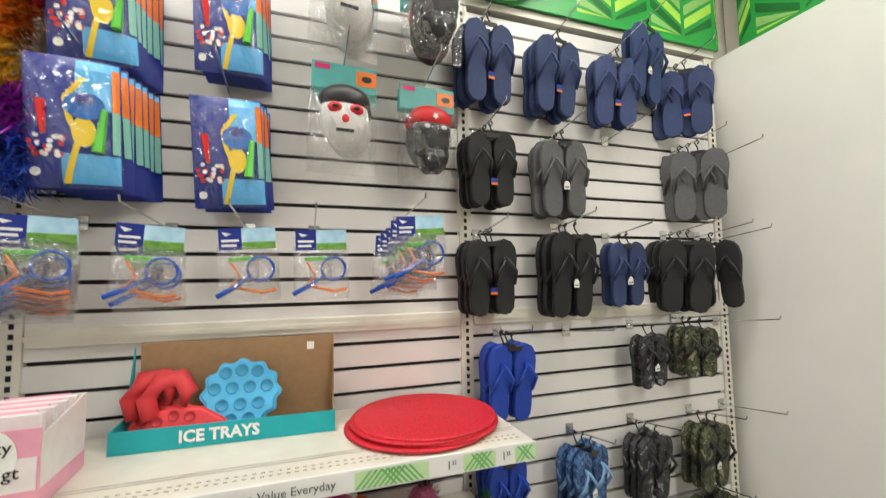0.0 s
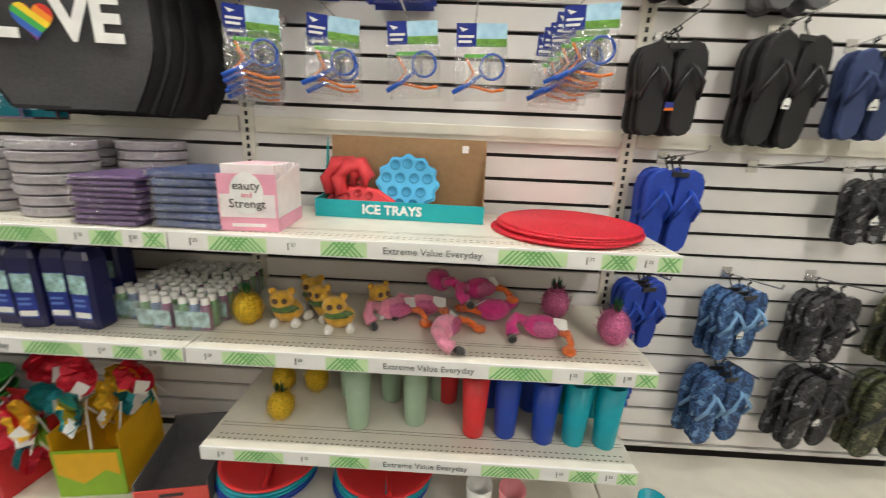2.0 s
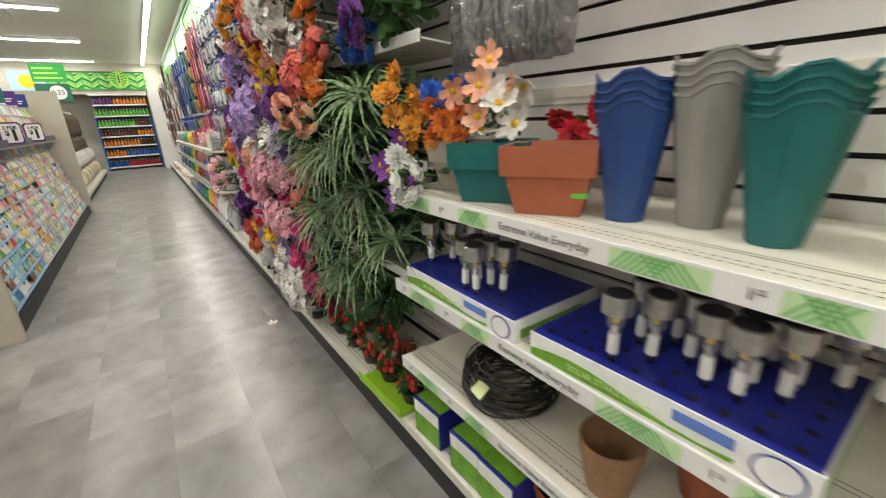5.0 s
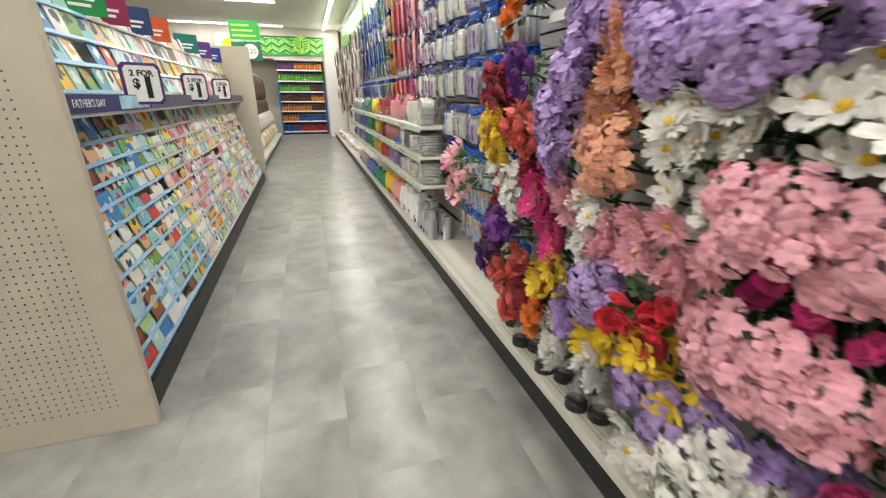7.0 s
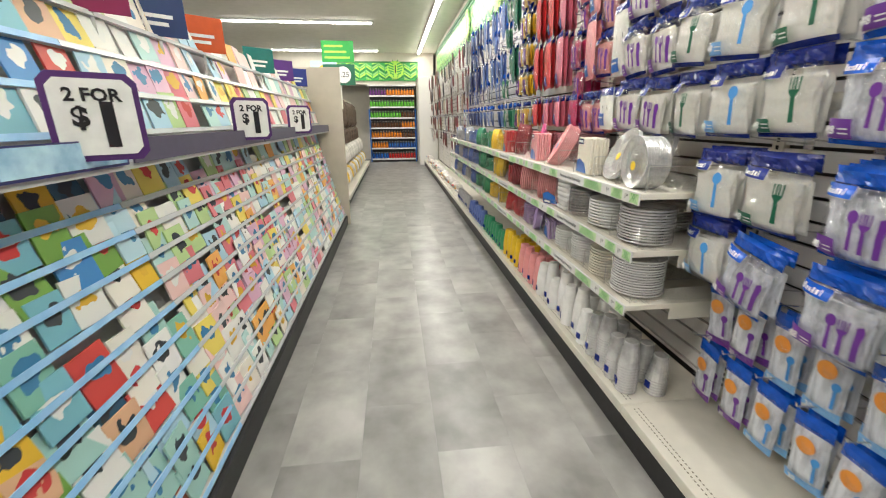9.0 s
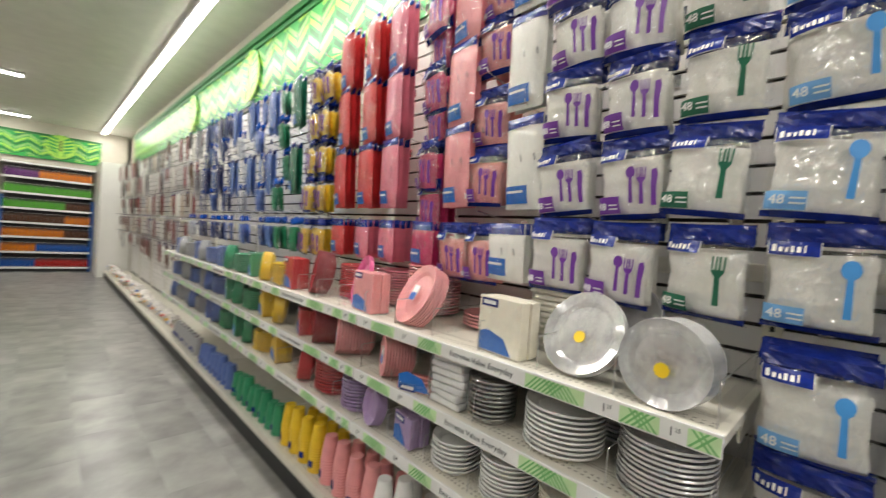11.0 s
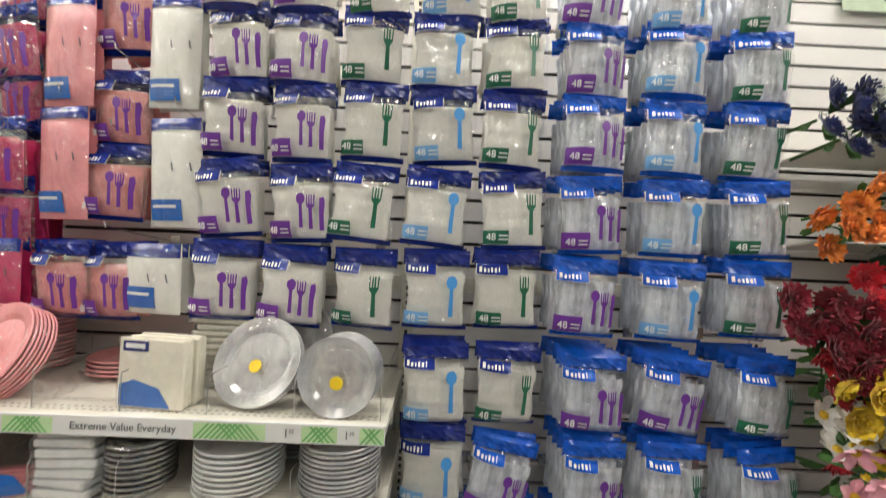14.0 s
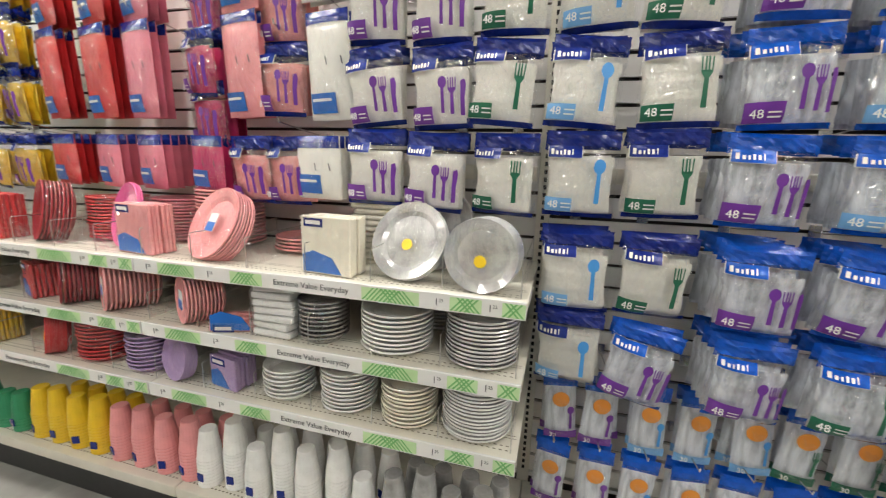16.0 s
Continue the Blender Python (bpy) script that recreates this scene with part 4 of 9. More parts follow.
SAGE = plastic("sage_plastic", (0.34, 0.47, 0.34), 0.4)
ROYAL = plastic("royal_plastic", (0.01, 0.05, 0.36), 0.35)
TURQ = plastic("turquoise_plastic", (0.0, 0.33, 0.42), 0.35)
RED2 = plastic("tumbler_red", (0.70, 0.03, 0.035), 0.35)


def sticker(parent, x, y, z, w=0.016, h=0.04):
    s = tagged(part("tumbler_sticker", box(bmnew(), x - w / 2, x + w / 2, y - 0.001, y, z, z + h, bevel=0.0004), DKGREEN2, parent), label="green sticker with a white 4")
    letters("4", 0.014, "number", PAPER, s, pose(x, y - 0.0018, z + h * 0.55))


DKGREEN2 = plastic("sticker_green", (0.0, 0.20, 0.06), 0.4)
n = 0
for material, word, xs in ((SAGE, "sage green", ((-0.80, -0.31), (-0.72, -0.17), (-0.63, -0.28), (-0.86, -0.16), (-0.56, -0.15))), (RED2, "red", ((-0.53, -0.16), (-0.45, -0.315))), (ROYAL, "royal blue", ((-0.355, -0.31), (-0.245, -0.325), (-0.39, -0.17), (-0.26, -0.18))), (TURQ, "turquoise", ((-0.155, -0.325), (-0.065, -0.33), (-0.15, -0.18), (-0.06, -0.19)))):
    for x, y in xs:
        o = place(("tumbler", word), tumbler("t", material, word), pose(x, y, 0.446, 0, 0, 20 * n))
        n += 1
        if y < -0.3 and word != "sage green":
            sticker(o, 0.012, -0.038, 0.11)
for x, y, w in ((0.10, -0.36, TURQ), (-0.32, -0.35, PINK), (-0.42, -0.34, WHITE)):
    o = place(("mug", w.name), tumbler("t", w, dict(turquoise_plastic="turquoise", pink_plastic="pink", white_plastic="white")[w.name], 0.13, 0.042), pose(x, y, 0.151))
# party platters on the base
PLATTER = {}


def platter(material, word):
    def build():
        ob = thing("party_platter", f"{word} plastic divided platter in a nested stack", "platter", "stacked platters")
        part("dish", lathe(bmnew(), [(0.0, 0.004), (0.11, 0.004), (0.15, 0.035), (0.165, 0.038), (0.165, 0.034), (0.15, 0.028), (0.112, 0.0), (0.0, 0.0)][::-1], 36), material, ob, smooth=True)
        for k in range(3):
            a = k * 2.094 + 0.4
            bm = tube(bmnew(), [(0.02 * math.cos(a), 0.02 * math.sin(a), 0.012), (0.13 * math.cos(a), 0.13 * math.sin(a), 0.02)], 0.008, 6)
            part("divider", bm, material, ob)
        return ob
    return build


for cx, n in ((-1.13, 5), (-0.74, 5)):
    for k in range(n):
        mt, wd = ((ROYAL, "blue"), (TURQ, "turquoise"), (RED2, "red"))[min(2, k // 2)]
        place(("platter", wd), platter(mt, wd), pose(cx + 0.004 * k, -0.235, 0.151 + 0.016 * k, 0, 0, 20))

# ---- soft toys on shelf 2 ----
PLUSH = {k: mat("plush_" + k, c, 0.95, 0.2, 60, 0.8, bump_scale=400, sheen=0.4) for k, c in dict(yellow=(0.72, 0.40, 0.03), pink=(0.82, 0.28, 0.42), hot=(0.68, 0.03, 0.25), orange=(0.82, 0.16, 0.02), black=(0.02, 0.02, 0.02), white=(0.8, 0.78, 0.74), green=(0.08, 0.16, 0.03), brown=(0.12, 0.06, 0.03)).items()}


def flamingo_plush(body, legs):
    def build():
        ob = thing("flamingo_plush", "pink plush flamingo with orange legs lying on the shelf", "plush toy", "plush flamingos")
        part("body", ball(bmnew(), (0, 0, 0.034), 0.055, 0.036, 0.034, n=14, m=9, rough=0.03), PLUSH[body], ob, smooth=True)
        part("wing", ball(bmnew(), (0.012, -0.026, 0.038), 0.04, 0.016, 0.024, n=10, m=7, rough=0.08), ROSE, ob, "glittery wing")
        part("neck", tube(bmnew(), [(-0.045, 0, 0.04), (-0.075, -0.01, 0.055), (-0.085, -0.03, 0.035), (-0.075, -0.05, 0.02)], [0.018, 0.015, 0.016, 0.02], 8), PLUSH[body], ob, smooth=True)
        part("beak", ball(bmnew(), (-0.072, -0.072, 0.015), 0.013, 0.018, 0.012, n=8, m=6), PLUSH["black"], ob, smooth=True)
        for s in (0, 1):
            leg = part("leg", tube(bmnew(), [(0.045, 0.01 - 0.02 * s, 0.03), (0.075, -0.02 - 0.02 * s, 0.034), (0.085, -0.045 - 0.015 * s, 0.02), (0.08, -0.07, 0.014)], 0.009, 7), PLUSH["orange"], ob, smooth=True)
            part("foot", ball(bmnew(), (0.08, -0.075 - 0.01 * s, 0.012), 0.02, 0.016, 0.011, n=8, m=5), PLUSH["orange"], leg, smooth=True)
        t = part("hang_tag", box(bmnew(), -0.02, 0.02, -0.05, -0.048, 0.02, 0.055), PAPER, ob, "white paper tag")
        t.matrix_basis = pose(0.04, -0.01, -0.008, -50, 10, 20)
        return ob
    return build


def tiger_plush():
    ob = thing("bee_plush", "yellow plush animal with white feet sitting on the shelf", "plush toy", "yellow plush animals")
    part("body", ball(bmnew(), (0, 0, 0.034), 0.045, 0.036, 0.036, n=14, m=9, rough=0.04), PLUSH["yellow"], ob, smooth=True)
    hd = part("head", ball(bmnew(), (-0.012, -0.018, 0.075), 0.035, 0.03, 0.028, n=12, m=8, rough=0.03), PLUSH["yellow"], ob, smooth=True)
    for s in (-1, 1):
        part("eye", ball(bmnew(), (-0.012 + s * 0.013, -0.046, 0.08), 0.009, 0.005, 0.009, n=8, m=5), PLUSH["brown"], hd, smooth=True)
        part("ear", ball(bmnew(), (-0.012 + s * 0.026, -0.01, 0.098), 0.012, 0.008, 0.012, n=8, m=5), PLUSH["yellow"], hd, smooth=True)
        part("foot", ball(bmnew(), (s * 0.03, -0.05, 0.014), 0.014, 0.022, 0.014, n=8, m=6), PLUSH["white"], ob, smooth=True)
    part("collar", ball(bmnew(), (-0.005, -0.03, 0.05), 0.04, 0.018, 0.012, n=10, m=6, rough=0.2), PLUSH["green"], ob, "dark green leaf collar")
    return ob


for x, y, r in ((-1.02, -0.25, 10), (-0.92, -0.2, -20), (-0.86, -0.27, 15), (-0.97, -0.13, 5), (-0.76, -0.16, 40)):
    place("tiger", tiger_plush, pose(x, y, 0.753, 0, 0, r))
for body, x, y, r, z in (("pink", -0.71, -0.2, 20, 0), ("pink", -0.55, -0.31, 70, 0), ("pink", -0.62, -0.16, -10, 0), ("hot", -0.40, -0.17, 200, 0), ("hot", -0.27, -0.27, -15, 0), ("hot", -0.58, -0.09, 120, 0.06), ("hot", -0.45, -0.12, 30, 0.05)):
    place(("flamingo", body), flamingo_plush(body, "orange"), pose(x, y, 0.753 + z, 0, 0, r))

# ---- tote bag, bead strings, shiny curtains on the wall ----
TOTE = mat("tote_canvas", (0.055, 0.055, 0.057), 0.8, 0.15, 120, 0.3, stain=0.2)
TOTE_SIDE = mat("tote_gusset", (0.008, 0.008, 0.009), 0.75, 0.2, 60, 0.3)
RAINBOW = [plastic("rainbow_" + n, c, 0.6) for n, c in (("red", (0.7, 0.03, 0.02)), ("orange", (0.85, 0.25, 0.01)), ("yellow", (0.85, 0.62, 0.02)), ("green", (0.05, 0.42, 0.08)), ("blue", (0.03, 0.12, 0.5)), ("violet", (0.25, 0.05, 0.35)))]


def tote():
    ob = thing("tote_bag", "dark grey canvas tote bag with white letters on the wall", "tote bag", "hanging tote bags")
    w, h, d = 0.45, 0.40, 0.12
    bm = bmnew()
    f = lambda x, z: -d - 0.012 * math.sin(3 + 9 * x) * math.sin(2 + 11 * z)
    n = 10
    g = [[bm.verts.new((x, f(x, z), z)) for x in [(-w / 2 + 0.07 * t) + (w - 0.14 * t) * i / n for i in range(n + 1)]] for t, z in [(max(0, (j - 6) / 4) ** 1.4, -h * j / n) for j in range(n + 1)]]
    for j in range(n):
        for i in range(n):
            bm.faces.new((g[j][i], g[j + 1][i], g[j + 1][i + 1], g[j][i + 1]))
    part("front", bm, TOTE, ob, smooth=True)
    for s in (-1, 1):
        bm = bmnew()
        cols = []
        for q in range(7):
            y = -d + d * q / 6
            fold = (0.05 if s > 0 else -0.02) * (q / 6) + (0.014 * math.sin(q * 2.2))
            cols.append([bm.verts.new((s * (w / 2 - 0.07 * max(0, (j - 6) / 4) ** 1.4) + s * fold * (0.4 + 0.6 * min(1, j / 5)), y, -h * j / n - 0.01 * q / 6)) for j in range(n + 1)])
        for a, b in zip(cols, cols[1:]):
            for j in range(n):
                bm.faces.new((a[j], a[j + 1], b[j + 1], b[j]) if s < 0 else (a[j], b[j], b[j + 1], a[j + 1]))
        part("gusset", bm, TOTE_SIDE, ob, "folded black side", smooth=True)
    part("back", box(bmnew(), -w / 2, w / 2, -0.012, -0.004, -h, 0), TOTE_SIDE, ob)
    part("base", box(bmnew(), -w / 2 + 0.075, w / 2 - 0.075, -d + 0.002, -0.013, -h - 0.004, -h + 0.006), TOTE_SIDE, ob)
    for ch, x in (("L", -0.122), ("V", 0.045), ("E", 0.125)):
        letters(ch, 0.150, "letter", PAPER, ob, pose(x, -d - 0.016, -0.185), "white printed letter", bold=0.0055)
    bm = bmnew()
    hv = [(16 * math.sin(a) ** 3, 13 * math.cos(a) - 5 * math.cos(2 * a) - 2 * math.cos(3 * a) - math.cos(4 * a)) for a in [2 * math.pi * k / 28 for k in range(28)]]
    face = bm.faces.new([bm.verts.new((-0.042 + 0.0030 * x, -d - 0.0165, -0.19 + 0.0030 * z)) for x, z in hv])
    for k, c in enumerate((-0.032, -0.016, 0.0, 0.016, 0.032)):
        q = Vector((-0.042, 0, -0.19)) + Vector((0.6, 0, 0.8)) * c
        bmesh.ops.bisect_plane(bm, geom=list(bm.faces) + list(bm.edges) + list(bm.verts), plane_co=q, plane_no=(0.6, 0, 0.8))
    for fc in bm.faces:
        c = fc.calc_center_median()
        fc.material_index = min(5, max(0, int((0.6 * (c.x + 0.042) + 0.8 * (c.z + 0.19) + 0.048) / 0.016)))
        fc.normal_update()
        if fc.normal.y > 0:
            fc.normal_flip()
    part("heart", bm, RAINBOW[::-1], ob, "rainbow striped heart")
    for y in (-d, -0.01):
        part("handle", tube(bmnew(), [(-0.1, y, -0.02), (-0.07, y * 0.6 - 0.03, 0.16), (0, y * 0.3 - 0.06, 0.2), (0.07, y * 0.6 - 0.03, 0.16), (0.1, y, -0.02)], 0.009, 6), TOTE_SIDE, ob)
    return ob


hook(-1.61, 1.945, 0.24)
for k in range(3):
    place("tote", tote, pose(-1.585 + 0.022 * (2 - k), -0.02 - 0.055 * k, 1.732 + 0.004 * k, 2, 0, 2 + 3 * k))

TINSEL = [mat("tinsel_" + n, c, 0.3, 0.3, 60, 0.3, metal=0.5) for n, c in (("gold", (0.8, 0.5, 0.05)), ("violet", (0.25, 0.02, 0.35)), ("red", (0.55, 0.02, 0.04)), ("green", (0.03, 0.30, 0.06)), ("blue", (0.03, 0.08, 0.45)), ("orange", (0.75, 0.22, 0.02)))]


def garland(seed):
    def build():
        rnd = random.Random(seed)
        ob = thing("tinsel_garland", "thick garland of multicoloured foil tinsel hanging on the wall", "garland", "tinsel garlands")
        for band in range(6):
            bm = bmnew()
            for k in range(230):
                t = (band + rnd.random()) / 6
                x = 0.11 * math.sin(9 * t + seed) * 0.5 + rnd.uniform(-0.05, 0.05)
                c = Vector((x, -0.10 + rnd.uniform(-0.05, 0.05), -0.66 * t))
                for _ in range(5):
                    u = Vector((rnd.gauss(0, 1), rnd.gauss(0, 1), rnd.gauss(0, 1))).normalized()
                    v = u.cross(Vector((rnd.random(), rnd.random(), 1))).normalized() * 0.0022
                    bm.faces.new([bm.verts.new(c + v), bm.verts.new(c - v), bm.verts.new(c + u * 0.052 - v * 0.6), bm.verts.new(c + u * 0.052 + v * 0.6)])
            part("tinsel_band", bm, TINSEL[(band * 2 + seed) % 6] if band % 2 else TINSEL[(band + seed + 3) % 6], ob)
        return ob
    return build


for i, (x, z) in enumerate(((-1.19, 2.33), (-1.32, 2.36), (-1.52, 2.4), (-1.68, 2.4))):
    hook(x, z + 0.02, 0.26)
    place(("garland", i), garland(i), pose(x, -0.06 - 0.03 * (i % 2), z))

HOLO = mat("iridescent_foil", (0.10, 0.72, 0.62), 0.2, 0.4, 9, 0.4, metal=0.35, alt=(0.90, 0.74, 0.12))
HOLO2 = mat("violet_foil", (0.32, 0.10, 0.62), 0.2, 0.4, 9, 0.4, metal=0.35, alt=(0.80, 0.50, 0.85))
MAROON = mat("maroon_foil", (0.10, 0.008, 0.03), 0.3, 0.3, 20, 0.2, metal=0.5)
TEAL_LABEL = plastic("teal_label", (0.0, 0.20, 0.28), 0.35)


def foil_pack(material, word):
    def build():
        ob = thing("foil_curtain_pack", f"{word} foil fringe curtain in a clear packet", "party pack", "foil curtain packs")
        w, h = 0.13, 0.42
        f = puff(w, h, 0.012)
        part("foil", bag(bmnew(), w, h, 0.012, wob=0.002, seed=8), material, ob)
        part("label", patch(bmnew(), f, -w / 2 + 0.004, w / 2 - 0.004, -h + 0.09, -h + 0.006, 0.003, 4, 4), TEAL_LABEL, ob, "teal label")
        for q in range(3):
            part("label_line", patch(bmnew(), f, -w / 2 + 0.016, w / 2 - 0.03 - 0.01 * q, -h + 0.07 - q * 0.018, -h + 0.063 - q * 0.018, 0.0046, 4, 1), SKY_PALE, ob)
        part("wrap", bag(bmnew(), w * 1.02, h, 0.02, wob=0.002, seed=5, back=False), FILM, ob, "clear wrap", smooth=True)
        return ob
    return build


for x, mt, wd, n in ((-2.02, HOLO, "gold-green iridescent", 4), (-1.925, HOLO2, "violet iridescent", 3), (-1.865, MAROON, "dark red", 3)):
    hook(x, 1.74, 0.24)
    for k in range(n):
        place(("foil", wd), foil_pack(mt, wd), pose(x - 0.006 * k, -0.05 - 0.03 * k + (0.04 if wd == "dark red" else 0), 1.725, 2, random.uniform(-2, 2), 8))

SILVER = mat("silver_beads", (0.6, 0.6, 0.62), 0.25, 0.1, 80, metal=0.9)


def beads():
    ob = thing("bead_strings", "long strings of silver beads hanging from a hook", "necklace", "hanging bead strings")
    rnd = random.Random(3)
    for s in range(7):
        bm = bmnew()
        x0 = -0.045 + 0.015 * s
        y0 = -0.05 - 0.02 * (s % 3)
        for k in range(44):
            ball(bm, (x0 + 0.003 * math.sin(k * 0.4 + s), y0, -0.012 * k), 0.0048, 0.0048, 0.0048, n=5, m=4)
        part("bead_string", bm, SILVER, ob, kind="stuff")
    part("hanger_card", box(bmnew(), -0.055, 0.055, -0.1, -0.02, 0.0, 0.045, bevel=0.01), BLACK, ob)
    return ob


hook(-2.275, 1.83, 0.22)
o = beads()
o.matrix_basis = pose(-2.275, -0.06, 1.79)

# rainbow ornament hanging under the beads
ob = thing("rainbow_sign", "small wooden rainbow plaque with a grey cloud, leaning on a shelf", "plaque")
for k, r in enumerate((0.062, 0.054, 0.046, 0.038, 0.030)):
    out = [(r * math.cos(a), r * math.sin(a)) for a in [math.pi * q / 14 for q in range(15)]] + [((r - 0.008) * math.cos(a), (r - 0.008) * math.sin(a)) for a in [math.pi * (14 - q) / 14 for q in range(15)]]
    bm = prism(bmnew(), out, -0.008, 0)
    part("arc", bm, RAINBOW[k], ob)
part("foot", box(bmnew(), -0.07, 0.07, -0.01, 0.01, -0.055, -0.001), plastic("plaque_yellow", (0.72, 0.42, 0.08), 0.6), ob)
ob.matrix_basis = pose(-2.19, -0.20, 1.23, -8, 0, 10)
part("ornament_cord", tube(bmnew(), [(0, 0, 0.062), (0, 0.02, 0.2)], 0.0015, 4), SILVER, ob)
pl = thing("wooden_block", "stack of plain yellow wooden craft blocks on the shelf", "craft wood", "yellow craft blocks")
for k in range(4):
    part("block", box(bmnew(), -0.075, 0.075, -0.05, 0.05, 0.019 * k, 0.019 * k + 0.018, bevel=0.002), plastic("block_yellow_%d" % k, (0.74, 0.43, 0.09 + 0.02 * k), 0.55, scale=60), pl)
pl.matrix_basis = pose(-2.165, -0.27, 1.061, 0, 0, -8)
o = bpy.data.objects["rainbow_sign"]
o.matrix_basis = pose(-2.185, -0.20, 1.205, -8, 0, 8)

# flower leis
PETAL = {}
for nm, c in dict(yellow=(0.86, 0.60, 0.03), pink=(0.80, 0.12, 0.30), blue=(0.03, 0.16, 0.62), cream=(0.85, 0.74, 0.42), white=(0.84, 0.82, 0.78), red=(0.62, 0.012, 0.03), orange=(0.86, 0.25, 0.03), peach=(0.86, 0.42, 0.28), coral=(0.82, 0.17, 0.13), lilac=(0.48, 0.34, 0.68), violet=(0.16, 0.03, 0.26), magenta=(0.72, 0.04, 0.26), rose=(0.85, 0.42, 0.50), gold=(0.80, 0.38, 0.03), plum=(0.10, 0.015, 0.09), navy=(0.02, 0.03, 0.14), wine=(0.28, 0.008, 0.03)).items():
    PETAL[nm] = mat("petal_" + nm, c, 0.75, 0.22, 45, 0.25, each=0.12, sheen=0.2)
CENTRE = mat("flower_centre", (0.72, 0.46, 0.03), 0.8, 0.3, 120, 0.6)
LEAF = mat("leaf_green", (0.05, 0.13, 0.03), 0.6, 0.35, 40, 0.2, each=0.15)
LEAF_PALE = mat("leaf_striped", (0.035, 0.10, 0.025), 0.5, 0.3, 70, 0.2, alt=(0.20, 0.28, 0.14), each=0.25)
LEAF_DARK = mat("leaf_dark", (0.012, 0.05, 0.02), 0.55, 0.35, 40, 0.2, each=0.2)


RUFFLE = random.Random(71)


def petal(bm, base, dirn, side, length, width, cup=0.2, mi=0, tip=0.35):
    """A cupped petal of six faces."""
    up = dirn.cross(side).normalized()
    rows = []
    for k, (t, wd) in enumerate(((0.0, 0.25), (0.4, 0.9), (0.8, 1.0), (1.0, tip))):
        c = base + dirn * (length * t) + up * (cup * length * t * t) + up * (RUFFLE.uniform(-0.1, 0.1) * length * t)
        rows.append([bm.verts.new(c - side * (width / 2 * wd) + up * ((cup + RUFFLE.uniform(-0.25, 0.25)) * width * 0.5)), bm.verts.new(c), bm.verts.new(c + side * (width / 2 * wd) + up * ((cup + RUFFLE.uniform(-0.25, 0.25)) * width * 0.5))])
    for a, b in zip(rows, rows[1:]):
        for j in range(2):
            bm.faces.new((a[j], a[j + 1], b[j + 1], b[j])).material_index = mi


def bloom_mesh(kind, r, seed=1):
    """A flower head looking along -y, with its petals about r long."""
    rnd = random.Random(seed)
    bm = bmnew()
    if kind == "daisy":
        layers = ((18, 1.0, 0.1), (14, 0.8, 0.3), (9, 0.45, 0.7))
        w = 0.25
    elif kind == "rose":
        layers = ((7, 1.0, 0.35), (7, 0.85, 0.7), (6, 0.68, 1.1), (5, 0.5, 1.7), (4, 0.4, 2.6))
        w = 0.8
    elif kind == "mum":
        layers = ((16, 1.0, 0.12), (15, 0.9, 0.4), (13, 0.78, 0.8), (11, 0.62, 1.4), (8, 0.5, 2.4))
        w = 0.30
    elif kind == "lily":
        layers = ((6, 1.0, 0.35),)
        w = 0.48
    else:
        layers = ((5, 1.0, 0.15),)
        w = 0.7
    for n, sc, lift in layers:
        a0 = rnd.random() * 6
        for k in range(n):
            a = a0 + 2 * math.pi * k / n + rnd.uniform(-0.1, 0.1)
            d = Vector((math.cos(a), -lift * rnd.uniform(0.8, 1.2), math.sin(a))).normalized()
            s = Vector((-math.sin(a), 0, math.cos(a)))
            petal(bm, Vector((0, -0.004 * lift, 0)), d, s, r * sc * rnd.uniform(0.88, 1.05), r * w * sc ** 0.5, 0.18)
    return bm


def cluster_mesh(r, seed=1, n=34, fl=0.021):
    """A ball of small five-petalled florets, as hydrangeas and lilacs have."""
    rnd = random.Random(seed)
    bm = bmnew()
    for k in range(n):
        while True:
            d = Vector((rnd.gauss(0, 1), -abs(rnd.gauss(0, 0.9)), rnd.gauss(0, 1))).normalized()
            if d.y < 0.2:
                break
        c = d * r * rnd.uniform(0.75, 1.0)
        u = d.cross(Vector((0.3, 0.5, 0.8))).normalized()
        v = d.cross(u)
        for q in range(5):
            a = 2 * math.pi * q / 5 + rnd.random()
            dd = (u * math.cos(a) + v * math.sin(a) + d * 0.35).normalized()
            ss = dd.cross(d).normalized()
            petal(bm, c, dd, ss, fl, fl * 0.75, 0.15)
    return bm


def blades(bm, n, length, width, rnd, droop=0.9, spread=1.0):
    """Strap leaves that arch out of one point."""
    for k in range(n):
        a = rnd.uniform(0, 2 * math.pi)
        out = Vector((math.cos(a), math.sin(a) * 0.9, 0)) * spread
        L = length * rnd.uniform(0.6, 1.1)
        up0 = rnd.uniform(0.3, 1.1)
        side = Vector((-math.sin(a), math.cos(a), 0))
        prev = None
        p = Vector((0, 0, 0))
        d = (out + Vector((0, 0, up0))).normalized()
        for j in range(6):
            wdt = width * (1 - (j / 5) ** 2 * 0.95) * (0.6 if j == 0 else 1)
            pair = [bm.verts.new(p - side * wdt / 2), bm.verts.new(p + side * wdt / 2)]
            if prev:
                bm.faces.new((prev[0], prev[1], pair[1], pair[0]))
            prev = pair
            p = p + d * (L / 5)
            d = (d + Vector((0, 0, -droop * 0.42)) + 0.06 * Vector((rnd.gauss(0, 1), rnd.gauss(0, 1), 0))).normalized()
    return bm


